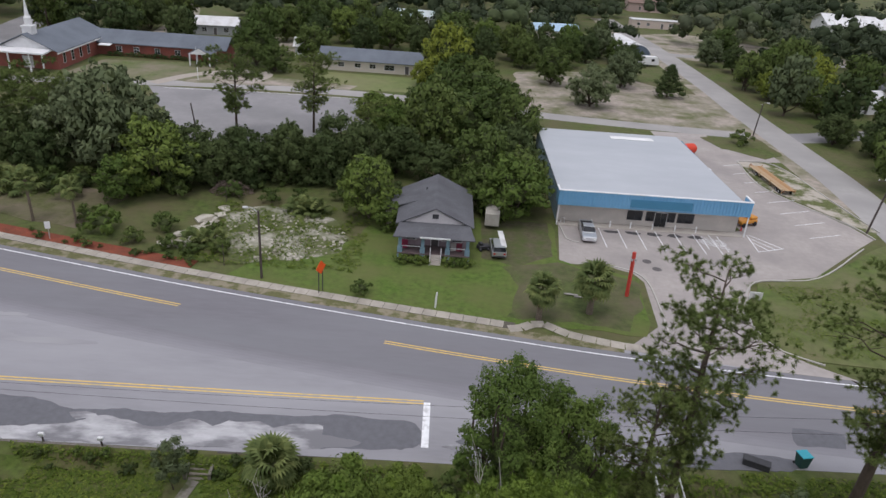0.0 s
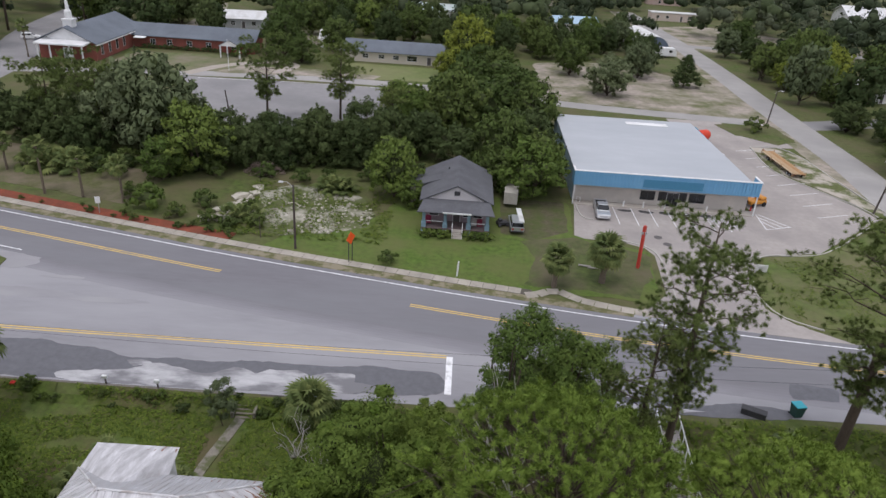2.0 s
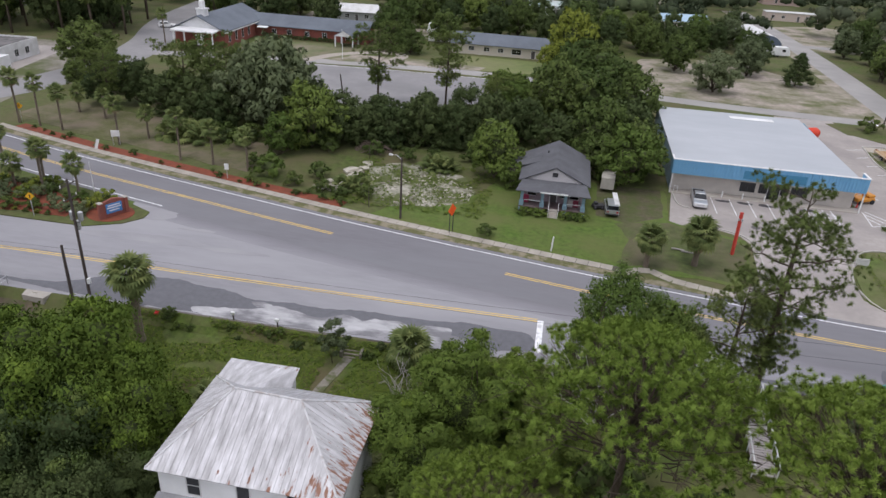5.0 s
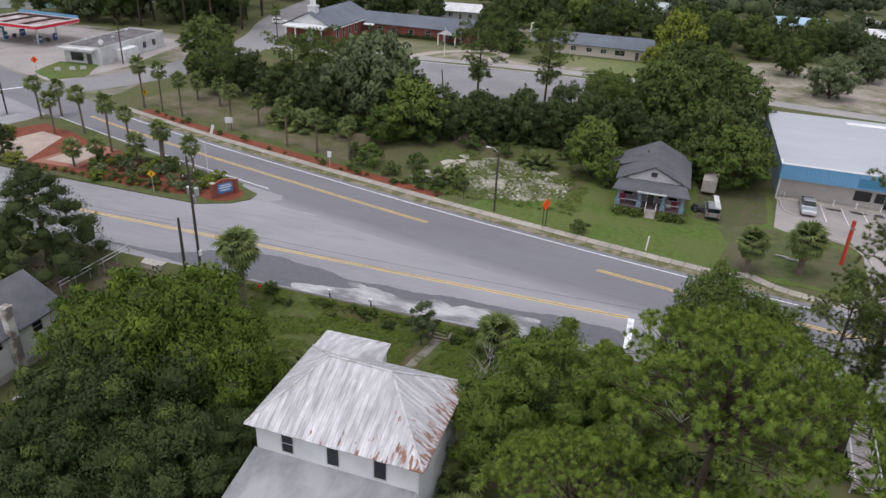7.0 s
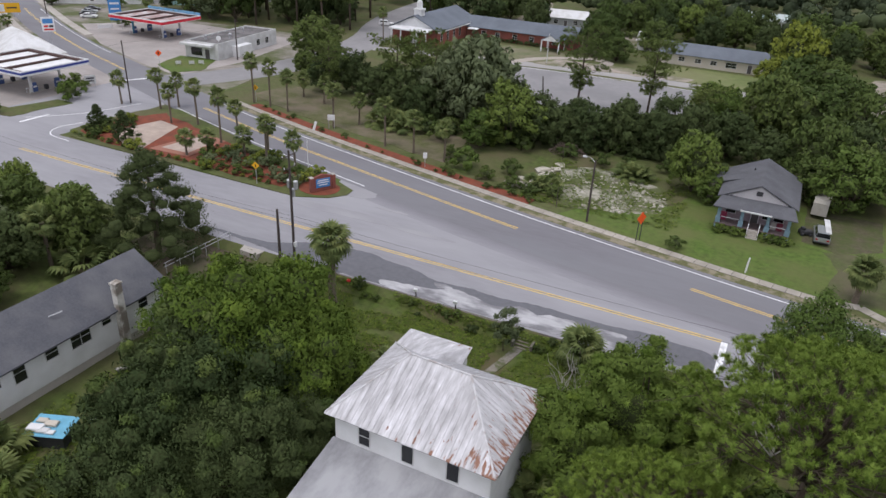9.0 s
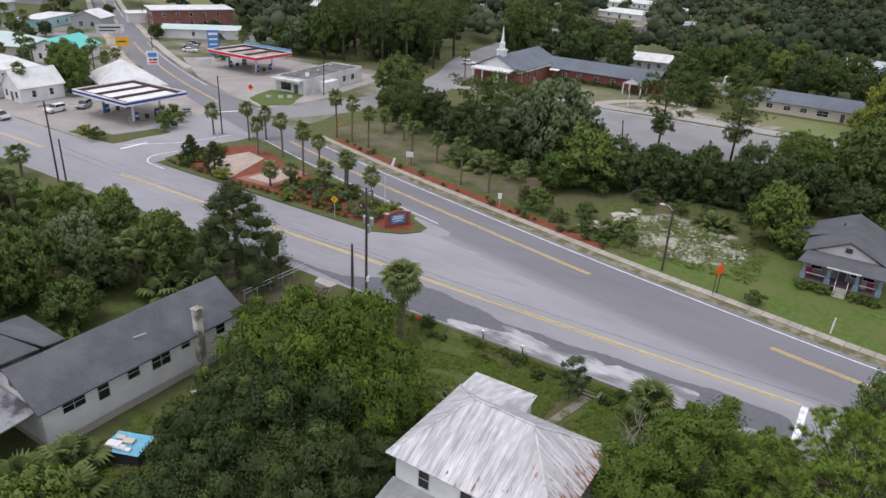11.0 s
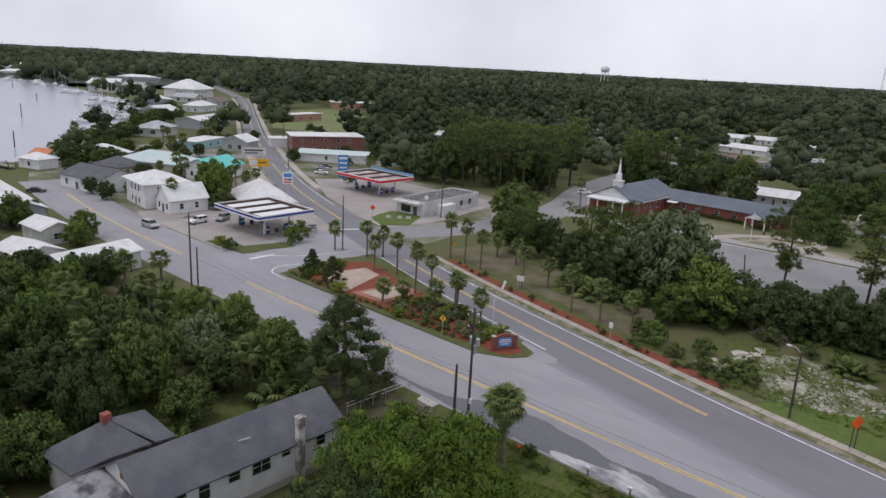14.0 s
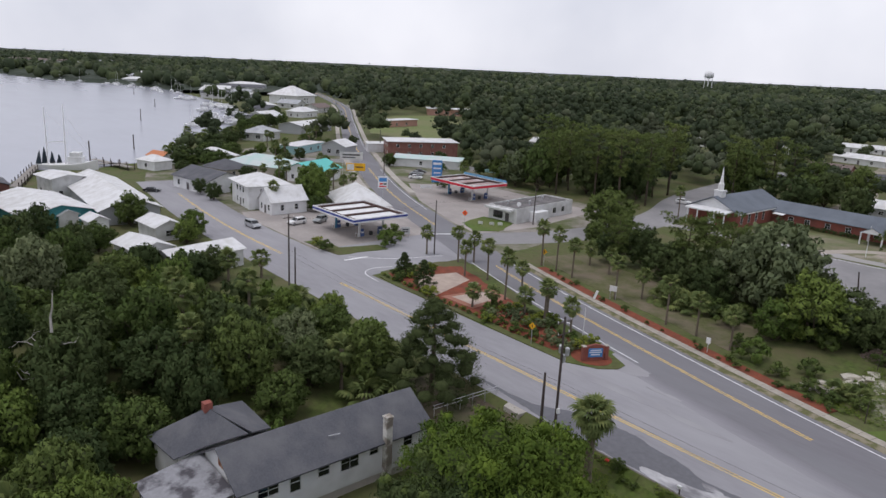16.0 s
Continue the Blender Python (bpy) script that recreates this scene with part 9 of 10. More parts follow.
diamond(-64.3, 59.9, 2.9, 0.55, SIGN_YELLOW, "yellow diamond warning sign on the island", 25)
diamond(-92.5, 93.4, 2.9, 0.6, SIGN_YELLOW, "yellow diamond warning sign by the sidewalk", 30)
diamond(-128.6, 103.5, 3.2, 0.75, ORANGE, "orange diamond roadworks sign on a stand", 35)


def orange_sign():
    ob = thing("road_sign", "orange roadworks sign seen nearly edge-on, on two dark posts", "sign", pose(-12.5, 70.8, 0, 0, 0, 62))
    for k in (-0.35, 0.35):
        part("post", MB().box(k - 0.04, -0.04, 0, k + 0.04, 0.04, 3.4), DARK_METAL, ob)
    part("panel", MB().solid([(-0.85, -0.07, 3.2), (0, -0.07, 2.35), (0.85, -0.07, 3.2), (0, -0.07, 4.05)], 0.04, (0, 1, 0)), ORANGE, ob)


orange_sign()


def board(x, y, rz, w, h, z, m, label, posts=2, bars=(), name="sign"):
    """A flat sign on posts; bars: (colour, x, z, width, height) on its face."""
    ob = thing(name, label, "sign", pose(x, y, 0, 0, 0, rz))
    for k in ([0] if posts == 1 else [-w * 0.38, w * 0.38]):
        part("post", MB().box(k - 0.05, 0.0, 0, k + 0.05, 0.1, z + h * 0.9), STEEL, ob)
    part("panel", MB().box(-w / 2, -0.12, z, w / 2, -0.002, z + h, bev=0.01), m, ob)
    for c, bx, bz, bw, bh in bars:
        part("bar", MB().box(bx - bw / 2, -0.135, z + bz, bx + bw / 2, -0.122, z + bz + bh), c, ob)
    return ob


board(-70.8, 87.7, 25, 1.3, 1.0, 1.5, WHITE, "blank white notice board on two posts")
board(-47.6, 79.4, 20, 0.6, 0.9, 1.5, WHITE, "small white road sign on a post", 1)
board(39.2, 75.6, -5, 1.5, 0.9, 0.35, OFFWHITE, "small white yard sign in the grass", bars=((STEEL, 0, 0.5, 1.0, 0.12), (STEEL, 0, 0.25, 0.8, 0.1)))
solo("plank", MB().box(-0.22, -0.04, 0, 0.22, 0.04, 1.6, bev=0.02), OFFWHITE, "white board leaning at the sidewalk", "board", at=pose(-72.7, 84.9, 0.05, -25, 18, 30))
board(-163.2, 102.5, 55, 2.8, 3.4, 4.0, WHITE, "white gas station sign with blue emblem and price panels", 1, ((SIGN_BLUE, 0, 1.9, 2.2, 1.1), (RED_PAINT, -0.5, 1.0, 0.9, 0.5), (DARK_METAL, 0.6, 1.0, 0.9, 0.5), (RED_PAINT, 0, 0.3, 2.0, 0.4)))
board(-171.5, 129.2, 55, 3.2, 7.0, 2.6, SIGN_BLUE, "tall blue gas station sign with white lettering bars", 2, ((WHITE, 0, 5.6, 2.6, 0.7), (WHITE, 0, 4.2, 2.4, 0.5), (WHITE, 0, 2.8, 2.2, 0.4), (WHITE, 0, 1.2, 2.2, 0.4)))
board(-174.5, 127.5, 55, 3.6, 1.0, 0.3, WHITE, "low white sign at the forecourt edge")
board(-125.5, 82.6, 60, 2.0, 1.6, 0.9, OFFWHITE, "white price board beside the forecourt", bars=((DARK_METAL, 0, 0.9, 1.4, 0.3), (DARK_METAL, 0, 0.4, 1.2, 0.25)))
board(-209, 121, 55, 8.0, 2.8, 5.2, OFFWHITE, "white billboard with unreadable dark writing", 2, ((DARK_METAL, 0, 1.6, 6.0, 0.5), (DARK_METAL, -0.8, 0.7, 4.5, 0.4)), "billboard")
board(-203, 119, 55, 6.5, 2.6, 2.4, SIGN_YELLOW, "billboard with yellow panel and white stripe", 2, ((WHITE, -1.8, 0.3, 2.4, 2.0), (DARK_METAL, 1.2, 1.1, 2.6, 0.4)), "billboard")
for x, y in ((-124.8, 109.4), (-123.4, 111.0), (-127, 107.5)):
    board(x, y, 35, 1.2, 0.7, 0.3, OFFWHITE, "small low sign on the corner grass")


def red_mast():
    ob = thing("sign_mast", "tall leaning red steel sign mast without panel", "sign", pose(23.4, 74.6, 0))
    part("mast", MB().tube([(0, 0, -0.2), (-0.02, 0.1, 3.0), (-0.05, 0.2, 5.8)], [0.23, 0.23, 0.23], 4), mat("faded_red_steel", (0.50, 0.055, 0.04), 0.6, 0.1, var=0.15), ob)
    part("clamp", MB().box(-0.3, 0.0, 4.7, 0.3, 0.35, 5.0), STEEL, ob)


red_mast()
solo("marker_post", MB().tube([(0, 0, 0), (0.05, 0, 1.2), (0.1, 0, 2.0)], [0.10, 0.12, 0.09], 6), WHITE, "leaning white marker post on the lawn", "post", at=pose(0.6, 69.0, 0))
for x, y in ((-30.0, 44.3), (-25.3, 44.2)):
    mk = thing("marker_post", "short post with a white reflector head at the street edge", "post", pose(x, y, 0, 8, 0, 0))
    part("post", MB().box(-0.05, -0.05, -0.4, 0.05, 0.05, 0.7), WOOD_POLE, mk)
    part("head", MB().box(-0.22, -0.12, 0.65, 0.22, 0.12, 1.05, bev=0.06), WHITE, mk)


def welcome_sign():
    ob = thing("welcome_sign", "brick town sign with arched top and blue-white panel", "sign", Matrix.LocRotScale((-55.2, 63.0, 0.15), Euler((0, 0, radians(62))), (0.66, 0.8, 1.0)))
    prof = [(-2.4, 0), (2.4, 0), (2.4, 1.9), (1.6, 2.15), (0, 2.4), (-1.6, 2.15), (-2.4, 1.9)]
    n = len(prof)
    wall_ = part("brick_wall", MB().add([(x, -0.22, z) for x, z in prof] + [(x, 0.22, z) for x, z in prof], [tuple(range(n)), tuple(range(2 * n - 1, n - 1, -1))] + [((i + 1) % n, i, n + i, n + (i + 1) % n) for i in range(n)]), BRICK, ob)
    for x in (-2.55, 2.55):
        part("brick_pier", MB().box(x - 0.35, -0.38, 0, x + 0.35, 0.38, 2.05, bev=0.03), BRICK, ob)
        part("pier_cap", MB().box(x - 0.42, -0.45, 2.05, x + 0.42, 0.45, 2.17, bev=0.03), CONCRETE, ob)
    pn = part("panel", MB().box(-1.6, -0.30, 0.5, 1.6, -0.222, 1.8, bev=0.02), SIGN_BLUE, ob)
    for z, w in ((1.45, 2.4), (1.15, 2.8), (0.8, 2.0)):
        part("lettering_bar", MB().box(-w / 2, -0.315, z, w / 2, -0.302, z + 0.16), WHITE, pn)


welcome_sign()
solo("flagpole", MB().tube([(0, 0, 0), (0, 0, 5.5)], [0.05, 0.03], 6), WHITE, "thin white pole on the island", "pole", at=pose(-60.2, 66.5, 0.14))
solo("flagpole", MB().tube([(0, 0, 0), (0, 0, 7.5)], [0.08, 0.05], 6), WHITE, "white flagpole before the church porch", "pole", at=pose(-57.5, 165.5, 0))
solo("bench", MB().box(-0.9, -0.25, 0.4, 0.9, 0.25, 0.48).box(-0.8, -0.2, 0, -0.7, 0.2, 0.4).box(0.7, -0.2, 0, 0.8, 0.2, 0.4), CONCRETE, "concrete bench on the island", "bench", at=pose(-89.5, 71.5, 0.2, 0, 0, 30))

# ---- things along the near street edge ----
bin_ = thing("trash_bin", "turquoise lidded wheelie bin at the street edge", "bin", pose(32.1, 47.0, 0, 0, 0, 12))
TURQ = mat("turquoise_plastic", (0.04, 0.36, 0.44), 0.5, var=0.08)
part("body", MB().add([(-0.36, -0.4, 0.1), (0.36, -0.4, 0.1), (0.36, 0.36, 0.1), (-0.36, 0.36, 0.1), (-0.48, -0.5, 1.25), (0.48, -0.5, 1.25), (0.48, 0.46, 1.25), (-0.48, 0.46, 1.25)], [(3, 2, 1, 0), (4, 5, 6, 7), (0, 1, 5, 4), (1, 2, 6, 5), (2, 3, 7, 6), (3, 0, 4, 7)]), mat("dark_bin_plastic", (0.02, 0.06, 0.05), 0.6, var=0.1), bin_)
part("lid", MB().box(-0.52, -0.55, 1.25, 0.52, 0.5, 1.36, bev=0.05), TURQ, bin_, "turquoise lid")
for y in (-0.3, 0.3):
    part("wheel", MB().cyl((-0.42, 0.42, 0.12), (-0.34, 0.42, 0.12), 0.12, n=10) if y < 0 else MB().cyl((0.34, 0.42, 0.12), (0.42, 0.42, 0.12), 0.12, n=10), BLACK, bin_)
solo("storage_box", MB().box(-1.05, -0.35, 0, 1.05, 0.35, 0.6, bev=0.05).box(-1.1, -0.4, 0.6, 1.1, 0.4, 0.68, bev=0.03), DARK_METAL, "low dark box beside the street", "box", at=pose(28.1, 46.6, 0, 0, 0, -25))


def ramp():
    ob = thing("boardwalk_ramp", "weathered boardwalk ramp with white side rails", "ramp", pose(19.8, 45.0, -0.9, 0, 0, 0))
    planks = MB().box(-0.9, -0.13, 0.25, 0.9, 0.13, 0.30, bev=0.006).mesh("plank", mat("weathered_boards", (0.36, 0.33, 0.32), 0.9, var=0.2, scale=4))
    for k in range(36):
        part("plank", planks, None, ob).location = (-0.02 * k, -0.29 * k, 0.62 - 0.014 * k)
    for x in (-0.95, 0.95):
        part("rail", MB().tube([(x, 0.1, 1.9), (x - 0.72, -10.4, 1.4)], [0.06, 0.06], 4), WHITE, ob)
        for k in range(8):
            part("rail_post", MB().box(x - 0.1 * k - 0.04, -1.45 * k - 0.04, -0.1, x - 0.1 * k + 0.04, -1.45 * k + 0.04, 1.9 - 0.07 * k), WHITE, ob)


ramp()


def yard_steps():
    worn = mat("stained_concrete", (0.22, 0.195, 0.16), 0.95, var=0.3, scale=3, col2=(0.11, 0.105, 0.07), scale2=0.8, cover=0.5)
    ob = thing("garden_steps", "worn stained concrete steps from the street down to the yard", "steps", pose(-17.3, 44.3, 0, 0, 0, 3))
    for k in range(6):
        part("step", MB().box(-0.75, -0.36 * (k + 1), -1.3, 0.75, -0.36 * k + 0.02, -0.17 * k - 0.02, bev=0.02), worn, ob)
    for x in (-0.95, 0.95):
        part("cheek_wall", MB().box(x - 0.12, -2.2, -1.3, x + 0.12, 0.0, -0.3, bev=0.03), mat("mossy_concrete", (0.16, 0.15, 0.12), 0.95, var=0.3, scale=3), ob)


yard_steps()
path_line = smooth_line([(-17.4, 42.0), (-17.9, 39.5), (-18.6, 36), (-19.2, 31.5)], 0.7)
solo("garden_path", ribbon(path_line, -0.45, 0.45, -1.2, -0.84), mat("path_concrete", (0.22, 0.20, 0.17), 0.95, var=0.25, scale=3, col2=(0.10, 0.11, 0.05), scale2=0.8), "narrow old concrete path across the yard", "path", "structure")
solo("retaining_wall", ribbon(smooth_line([(-45, 44.15), (-20, 44.2), (-18.4, 44.2)], 1.0), -0.12, 0.12, -1.2, 0.02), mat("old_wall", (0.15, 0.135, 0.12), 0.95, var=0.35, scale=3), "low old retaining wall below the street", "wall", "structure")
solo("retaining_wall", ribbon(smooth_line([(-16.2, 44.3), (-8, 44.6), (2, 45.2)], 1.0), -0.12, 0.12, -1.2, 0.02), mat("old_wall_dark", (0.08, 0.07, 0.065), 0.95, var=0.35, scale=3), "low dark retaining wall below the street", "wall", "structure")

# rail by the long house
rail = thing("guard_rail", "grey pipe rail along the drive", "rail", pose(-55.6, 44.6, 0))
for k in range(6):
    part("post", MB().cyl((-0.1 * k, -1.9 * k, -0.6), (-0.1 * k, -1.9 * k, 1.0), 0.05, n=6), STEEL, rail)
for z in (0.55, 0.98):
    part("pipe", MB().tube([(0, 0.2, z), (-0.5, -9.7, z)], [0.04, 0.04], 6), STEEL, rail)
solo("fuel_can", MB().box(-0.22, -0.16, 0, 0.22, 0.16, 0.5, bev=0.05).box(-0.1, -0.04, 0.5, 0.1, 0.04, 0.6, bev=0.01), RED_PAINT, "red plastic can lying at the yard edge", "can", at=pose(-38.0, 43.6, -0.45))
solo("drive", MB().prism(wobble([(-53.2, 45.3), (-49.8, 45.3), (-50.3, 43.0), (-52.8, 43.0)], 0.1, 1.0, 31), -1.2, 0.024), CONCRETE, "pale concrete drive apron", "drive", "structure")

# broken slabs on the sandy lot
rng = random.Random(12)
SLAB_MAT = mat("broken_slab", (0.46, 0.43, 0.37), 0.95, var=0.2, scale=2, col2=(0.25, 0.23, 0.18), scale2=0.5)
for k in range(16):
    t = k / 15
    cx, cy = -29.8 - 2.6 * t + rng.uniform(-1.3, 1.3), 92.3 - 12.5 * t + rng.uniform(-0.6, 0.6)
    n = rng.choice((4, 5, 6))
    r = rng.uniform(0.7, 1.7)
    solo("broken_slab", MB().prism([(r * rng.uniform(0.7, 1.1) * math.cos(2 * math.pi * i / n), r * rng.uniform(0.6, 1.0) * math.sin(2 * math.pi * i / n)) for i in range(n)], -0.1, rng.uniform(0.12, 0.3)), SLAB_MAT, "broken pale concrete slab on sand", "slab", group="broken slabs on the lot", at=pose(cx, cy, 0, rng.uniform(-4, 4), rng.uniform(-4, 4), rng.uniform(0, 360)))
rub = MB()
for _ in range(420):
    a, r = rng.uniform(0, 6.28), math.sqrt(rng.random())
    x, y, s = -20 + 8.5 * r * math.cos(a), 84.5 + 6.8 * r * math.sin(a), rng.uniform(0.05, 0.22)
    if rng.random() < 0.8:
        rub.box(-s, -s * 0.7, -0.05, s, s * 0.7, s * 0.7, pose(x, y, 0.03, rng.uniform(-20, 20), rng.uniform(-20, 20), rng.uniform(0, 360)))
solo("rubble", rub, SLAB_MAT, "scattered pale rubble and shell on sand", "rubble", "stuff")
for x, y in ((16.6, 73.9), (17.7, 73.4)):
    solo("log", MB().tube([(-0.8, 0, 0.12), (0.8, 0, 0.14)], [0.13, 0.11], 8), DEADWOOD, "pale log lying in the grass", "log", at=pose(x, y, 0.03, 0, 0, -8))

# ---- parking lot ----
for k in range(9):
    x = 23.7 + k * 2.75 - (0.4 if k > 5 else 0)
    if x < 40:
        marking("stall_line", MB().box(x - 0.05, 88.2, 0.005, x + 0.05, 94.7, 0.024), WHITE_LINE, "painted parking stall line")
for k in range(5):
    # One flat dark oval for each of five stalls.
    st = MB().prism([(1.1 * math.cos(a) * (1 + 0.2 * math.sin(3 * a + k)), 0.55 * math.sin(a) * (1 + 0.25 * math.cos(2 * a + k))) for a in np.linspace(0, 2 * math.pi, 18, endpoint=False)], 0.0, 0.006)
    solo("oil_stain", st, mat("oil_stain", (0.055, 0.052, 0.055), 0.8, var=0.3, scale=3), "dark oval spot in a parking stall", "stain", "structure", at=pose(25.4 + 3.05 * k, 93.5, 0.017))
for x, y in ((28.3, 84.5), (29.1, 82.4)):
    solo("manhole", MB().cyl((0, 0, 0), (0, 0, 0.012), 0.6, n=16), mat("iron_cover", (0.12, 0.11, 0.11), 0.8, 0.2, var=0.2), "iron drain cover in the concrete", "drain", "structure", at=pose(x, y, 0.017))
post_me = MB().tube([(0, 0, 0), (0, 0, 0.95), (0, 0, 1.05)], [0.10, 0.10, 0.04], 8)
bollard = solo("bollard", post_me, WHITE, "white bollard before the store front", "bollard", group="bollards before the store", at=pose(25.4, 95.0, 0.02))
for x in (22.6, 28.4, 31.6, 34.9, 38.0):
    copy_thing(bollard, pose(x, 95.0, 0.02))
for k in range(6):
    marking("hatch_line", MB().box(-0.06, -2.0, 0.0, 0.06, 2.0, 0.022, pose(39.6, 91.8 + 0.6 * (k - 2.5), 0.0, 0, 0, 65) if k > 0 else pose(38.4, 91.7, 0)), WHITE_LINE, "painted white hatch line")
marking("stall_line", MB().box(40.9, 89.2, 0.005, 41.0, 94.6, 0.024), WHITE_LINE, "painted parking stall line")
for a, b in (((45.8, 95.6), (45.4, 90.0)), ((45.4, 90.0), (49.6, 91.6)), ((45.8, 94.6), (48.2, 91.2)), ((45.7, 93.0), (47.0, 90.8)), ((46.2, 95.6), (49.4, 91.6))):
    marking("hatch_line", ribbon([np.array(a), np.array(b)], -0.06, 0.06, 0.0, 0.023), WHITE_LINE, "painted white hatch line")
for k in range(8):
    y = 96.0 + 4.6 * k
    x0 = 55.4 - 0.25 * k
    marking("stall_line", ribbon([np.array((x0, y)), np.array((x0 + 5.6, y + 2.1))], -0.05, 0.05, 0.0, 0.023), WHITE_LINE, "painted parking stall line")
for k in range(6):
    y = 103 + 4.4 * k
    marking("stall_line", ribbon([np.array((45.8, y)), np.array((50.2, y - 1.2))], -0.05, 0.05, 0.0, 0.023), WHITE_LINE, "faded parking stall line")
marking("edge_line", ribbon(smooth_line([(-62, 156.6), (-40, 158.6), (-14, 158.6)], 4), -0.08, 0.08, 0.0, 0.02), WHITE_LINE, "faded white line on the lot")
manh = thing("rail_fence", "white pipe bollard rail at the store corner", "rail", pose(18.3, 95.6, 0))
part("pipe", MB().tube([(0, 0, 0), (0, 0, 0.9), (0.5, -0.2, 0.9), (0.5, -0.2, 0)], [0.06] * 4, 6), WHITE, manh)

# ---- junk beside the long house ----
cart = thing("junk_shed", "low crate with a blue tarp roof and clutter on top", "shed", pose(-44.6, 12.4, -1.0, 0, 0, 22))
part("crate", MB().box(-1.5, -1.1, 0, 1.5, 1.1, 1.2, bev=0.03), DARK_METAL, cart)
part("tarp", MB().box(-1.65, -1.25, 1.2, 1.65, 1.25, 1.3, bev=0.04), mat("blue_tarp", (0.16, 0.42, 0.58), 0.6, var=0.15, scale=2), cart, "sky-blue tarp roof")
for x, y, w, c in ((-0.9, -0.5, 0.6, WHITE), (-0.2, -0.7, 0.45, OFFWHITE), (-0.9, 0.4, 0.4, CREAM), (0.0, 0.1, 0.5, CREAM), (0.4, -0.8, 0.35, WHITE)):
    part("clutter", MB().box(x - w, y - w * 0.6, 1.30, x + w, y + w * 0.6, 1.30 + w * 0.5, bev=0.05), c, cart)
solo("table", MB().box(-0.9, -0.7, 0.62, 0.9, 0.7, 0.68, bev=0.02).box(-0.8, -0.6, 0, -0.72, -0.52, 0.62).box(0.72, 0.52, 0, 0.8, 0.6, 0.62).box(-0.8, 0.52, 0, -0.72, 0.6, 0.62).box(0.72, -0.6, 0, 0.8, -0.52, 0.62), WHITE, "white tilted table top in the grass", "table", at=pose(-43.6, 17.6, -0.95, 6, 4, 30))
for x, y, s, c, nm in ((-42.6, 14.4, 0.35, OFFWHITE, "bucket"), (-41.9, 15.3, 0.4, mat("green_plastic", (0.03, 0.22, 0.10), 0.5, var=0.1), "tub"), (-41.6, 13.2, 0.28, WHITE, "bucket"), (-43.4, 15.4, 0.5, WHITE, "bag"), (-41.2, 14.2, 0.3, CREAM, "bag"), (-40.8, 12.6, 0.5, mat("teal_plastic", (0.03, 0.30, 0.26), 0.5, var=0.1), "tub"), (-44.4, 18.4, 0.45, DARK_METAL, "bicycle_frame")):
    solo(nm, MB().tube([(0, 0, 0), (0, 0, s * 0.7), (0, 0, s * 0.9)], [s * 0.8, s, s * 0.9], 10), c, "discarded plastic %s lying in the yard" % nm.replace("_", " "), nm.replace("_", " "), at=pose(x, y, -1.0, 4, 6, 0))
solo("bench", MB().box(-0.9, -0.2, 0.35, 0.9, 0.2, 0.42).box(-0.7, -0.15, 0, -0.6, 0.15, 0.35).box(0.6, -0.15, 0, 0.7, 0.15, 0.35), DEADWOOD, "weathered plank bench by the house wall", "bench", at=pose(-46.8, 21.2, -1.0, 0, 8, 70))

# ---- harbour ----
def trawler():
    hull_m = mat("white_hull", (0.70, 0.70, 0.70), 0.5, var=0.08)
    ob = thing("shrimp_boat", "white shrimp trawler with tall masts and dark hanging nets", "boat", pose(-256, 41, 0.05, 0, 0, 60))
    L, W = 18, 5.4
    sec = [(-9, 0.85, 1.7), (-4, 1.0, 1.5), (2, 1.0, 1.8), (6.5, 0.7, 2.5), (9.4, 0.05, 3.2)]
    v, f = [], []
    for x, k, z in sec:
        v += [(x, -W / 2 * k, z), (x, -W / 2 * k * 0.8, -0.2), (x, W / 2 * k * 0.8, -0.2), (x, W / 2 * k, z)]
    for i in range(len(sec) - 1):
        for j in range(4):
            f.append((i * 4 + j, i * 4 + (j + 1) % 4, i * 4 + 4 + (j + 1) % 4, i * 4 + 4 + j))
    f += [(0, 1, 2, 3)]
    part("hull", MB().add(v, f), hull_m, ob)
    part("cabin", MB().box(0.5, -1.7, 1.6, 5.0, 1.7, 4.2, bev=0.1).box(1.2, -1.4, 4.2, 4.4, 1.4, 5.6, bev=0.1), WHITE, ob)
    for x, h, ly in ((-0.5, 21, 0.6), (-6, 20, -0.4)):
        m_ = part("mast", MB().tube([(x, 0, 1.5), (x + 0.2, ly * 0.5, h / 2), (x + 0.3, ly, h)], [0.22, 0.17, 0.08], 8), WHITE, ob)
    part("boom", MB().tube([(-0.5, 0, 9), (-6, 0, 8.6)], [0.12, 0.1], 6), WHITE, ob)
    net = mat("dark_net", (0.025, 0.035, 0.045), 0.95, var=0.3, scale=3)
    for x, y, h in ((-7.5, 1.6, 7), (-5.4, 2.4, 5.5), (-8.5, -0.6, 6), (-3.5, 3.2, 4.5)):
        part("net", MB().tube([(x, y, 1.4), (x, y, h * 0.45), (x + 0.2, y * 0.8, h * 0.8), (x + 0.3, y * 0.6, h)], [0.9, 0.75, 0.35, 0.05], 8), net, ob)
    for x in (-5.8, -0.3):
        part("stay", MB().tube([(x, 0, 19), (9, 0, 3.3)], [0.03, 0.03], 3), STEEL, ob)


trawler()
dockm = mat("dock_boards", (0.25, 0.23, 0.21), 0.9, var=0.2, scale=2)
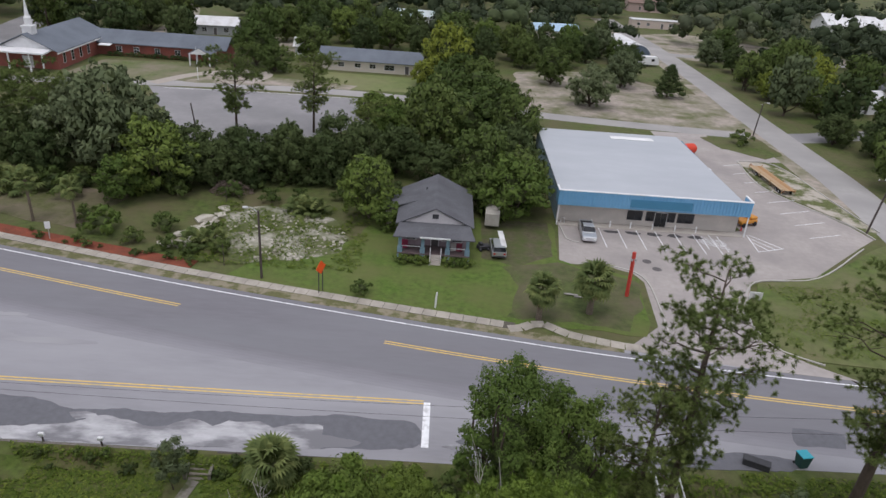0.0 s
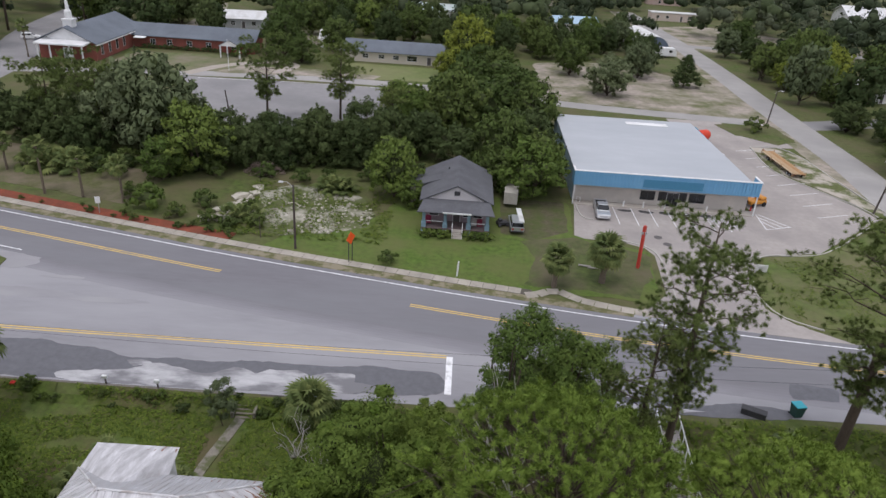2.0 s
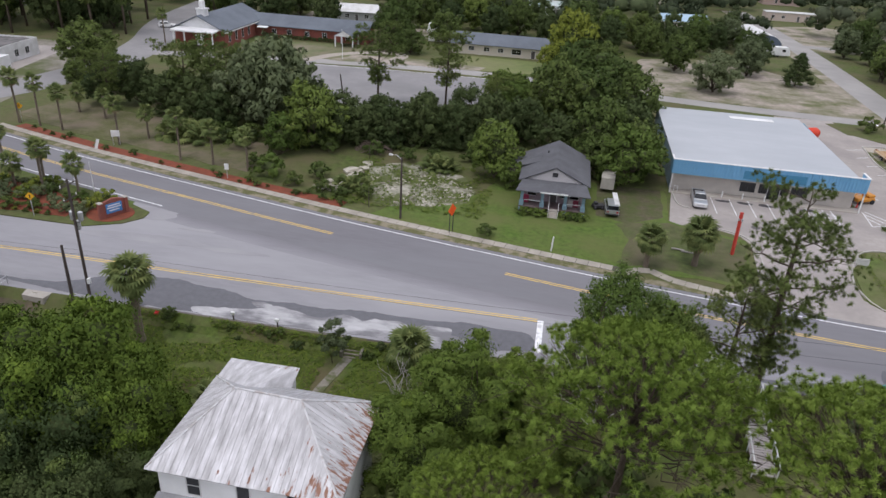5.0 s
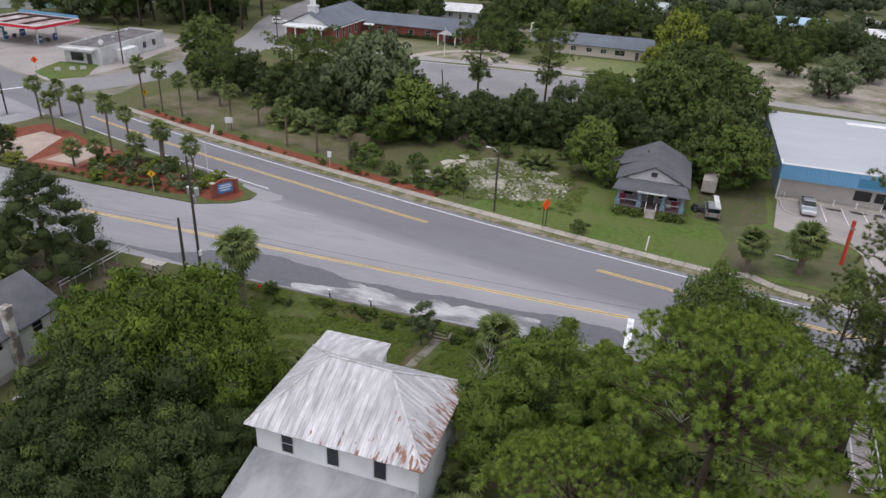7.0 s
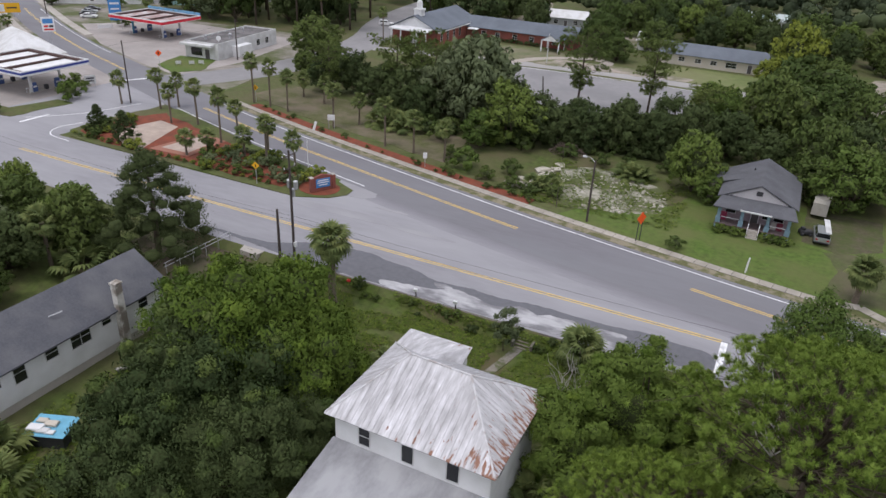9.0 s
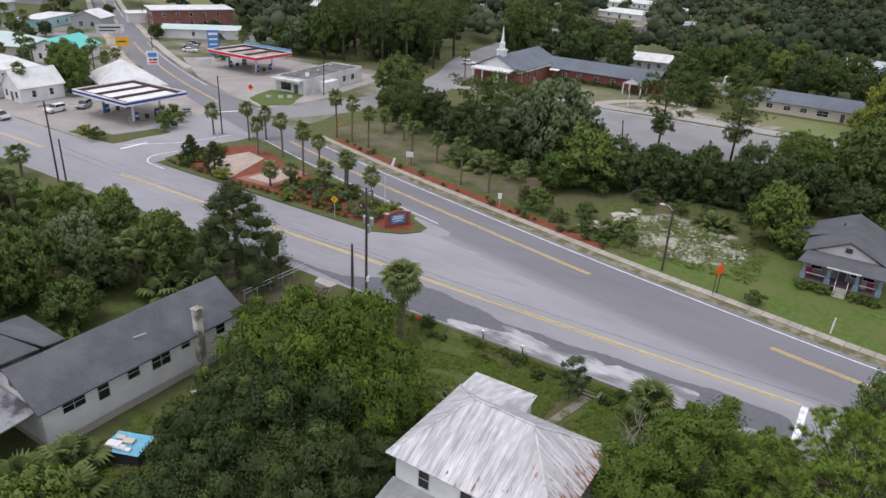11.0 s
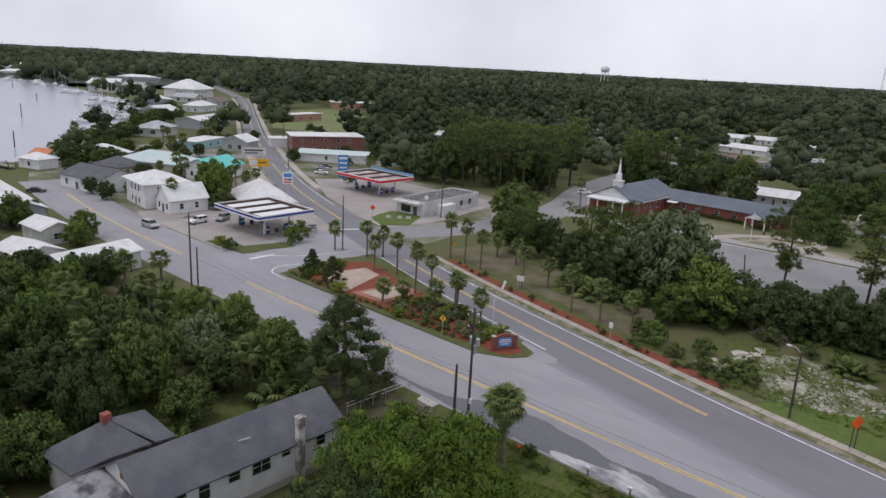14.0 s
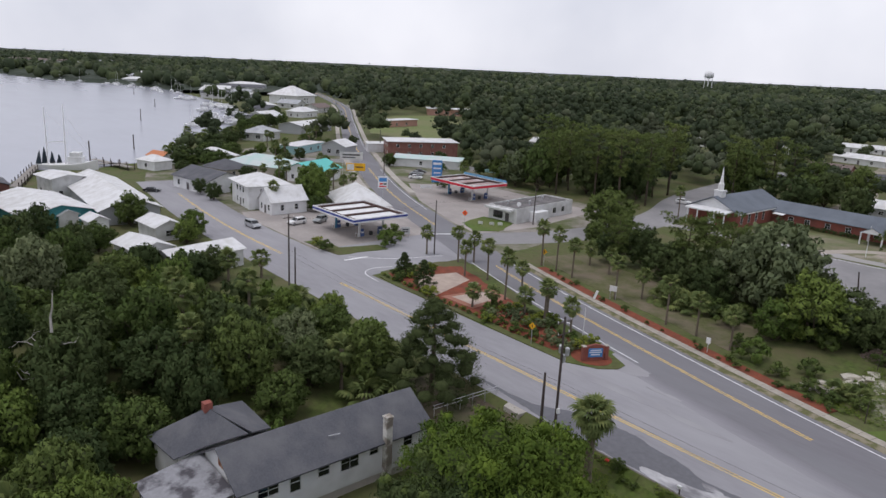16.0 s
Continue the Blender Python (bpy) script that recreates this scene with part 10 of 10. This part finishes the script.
for x0, y0, x1, y1 in ((-222, 20, -262, 33), (-262, 33, -256, 60), (-246, 58, -270, 52)):
    dk = thing("dock", "grey wooden dock on piles at the harbour", "dock", pose(x0, y0, 0, 0, 0, math.degrees(math.atan2(y1 - y0, x1 - x0))))
    n = math.dist((x0, y0), (x1, y1))
    part("deck", MB().box(0, -1.2, 0.9, n, 1.2, 1.05), dockm, dk)
    for k in range(int(n / 5) + 1):
        for s in (-1.2, 1.2):
            part("pile", MB().cyl((k * 5, s, -0.3), (k * 5, s, 2.2), 0.16, 0.14, 6), WOOD_POLE, dk)
for x, y, h in ((-421, 115, 7), (-529, 158, 6), (-681, 189, 6), (-265, 50, 8), (-300, 75, 6)):
    solo("pile", MB().cyl((0, 0, -0.3), (0, 0, h), 0.25, 0.2, 6), WOOD_POLE, "wooden channel pile standing in the bay", "pile", at=pose(x, y, 0))


def small_boat(x, y, rz, L, mast):
    ob = thing("boat", "white moored boat in the distant marina", "boat", pose(x, y, 0.05, 0, 0, rz), "boats in the marina")
    W = L * 0.3
    part("hull", MB().add([(-L / 2, -W / 2, 1.2), (L * 0.2, -W / 2, 1.3), (L / 2, 0, 1.7), (L * 0.2, W / 2, 1.3), (-L / 2, W / 2, 1.2), (-L / 2, -W * 0.35, -0.2), (L * 0.15, -W * 0.35, -0.2), (L * 0.4, 0, -0.2), (L * 0.15, W * 0.35, -0.2), (-L / 2, W * 0.35, -0.2)],
                          [(0, 1, 2, 3, 4), (9, 8, 7, 6, 5), (1, 0, 5, 6), (2, 1, 6, 7), (3, 2, 7, 8), (4, 3, 8, 9), (0, 4, 9, 5)]), WHITE, ob)
    part("cabin", MB().box(-L * 0.2, -W * 0.3, 1.2, L * 0.15, W * 0.3, 2.6, bev=0.1), WHITE, ob)
    if mast:
        part("mast", MB().cyl((0, 0, 2), (0, 0, L * 1.2), 0.1, 0.05, 5), WHITE, ob)


rng = random.Random(31)
far_shore = [np.array(p, float) for p in SHORE[8:17]]
for k in range(46):
    i = rng.randrange(1, 8)
    p = far_shore[i] + (far_shore[i - 1] - far_shore[i]) * rng.random()
    small_boat(p[0] + rng.uniform(-8, 14), p[1] - rng.uniform(6, 26), rng.uniform(0, 360), rng.uniform(8, 15), rng.random() < 0.35)

def water_tower():
    ob = thing("water_tower", "white water tower on legs above the woods", "water tower", pose(-954, 1631, 0))
    ob.scale = (1.22, 1.22, 1.22)
    part("tank", MB().tube([(0, 0, 30), (0, 0, 33), (0, 0, 41), (0, 0, 45)], [3, 9, 9, 1], 16), WHITE, ob, smooth=True)
    for a in range(6):
        part("leg", MB().cyl((9 * math.cos(a * 1.047), 9 * math.sin(a * 1.047), 0), (8 * math.cos(a * 1.047), 8 * math.sin(a * 1.047), 33), 0.7, 0.6, 6), WHITE, ob)
    part("riser", MB().cyl((0, 0, 0), (0, 0, 31), 1.3, n=8), WHITE, ob)


water_tower()


def radio_mast():
    ob = thing("radio_mast", "thin lattice radio mast on the horizon", "mast", pose(-532, 2635, 0))
    for a in range(3):
        part("leg", MB().cyl((5 * math.cos(a * 2.094), 5 * math.sin(a * 2.094), 0), (0.5 * math.cos(a * 2.094), 0.5 * math.sin(a * 2.094), 110), 0.5, 0.3, 5), STEEL, ob)
    for k in range(8):
        z = 12 + k * 12
        r = 5 - 4.5 * z / 110
        part("brace", MB().tube([(r, 0, z), (-r * 0.5, r * 0.87, z + 5), (-r * 0.5, -r * 0.87, z + 5), (r, 0, z + 10)], [0.25] * 4, 4), STEEL, ob)


radio_mast()


# ---- sidewalk slabs, last ----
walk_line = cut(MAIN, -99, 9.0)
side = solo("sidewalk", ribbon(walk_line, 6.36, 7.66, -0.05, 0.052), mat("sidewalk_joint", (0.10, 0.09, 0.075), 0.95, var=0.2, scale=4, coord="World"), "concrete sidewalk of separate slabs along the main road", "sidewalk", "structure")
slab_mb = MB().box(-0.72, -0.66, 0.0, 0.72, 0.66, 0.03, bev=0.008)
slab_me = slab_mb.mesh("slab", SIDEWALK)
rng = random.Random(3)
centre = arc(offset(walk_line, 7.01), 1.5)
for a, b in zip(centre, centre[1:]):
    ob = part("slab", slab_me, None, side)
    ob.matrix_basis = pose(*((a + b) / 2), 0.04 + rng.uniform(0, 0.006), 0, 0, math.degrees(math.atan2(b[1] - a[1], b[0] - a[0])))
for pts, w in (([(8.6, 65.6), (10.2, 66.0), (12.0, 67.2), (13.6, 66.3), (15, 65.3), (20, 63.8), (24, 63.2)], 0.7),):
    for a, b in zip(*(lambda c: (c, c[1:]))(arc(smooth_line(pts, 0.5), 1.5))):
        ob = part("slab", slab_me, None, side)
        ob.matrix_basis = pose(*((a + b) / 2), 0.03, 0, 0, math.degrees(math.atan2(b[1] - a[1], b[0] - a[0])))
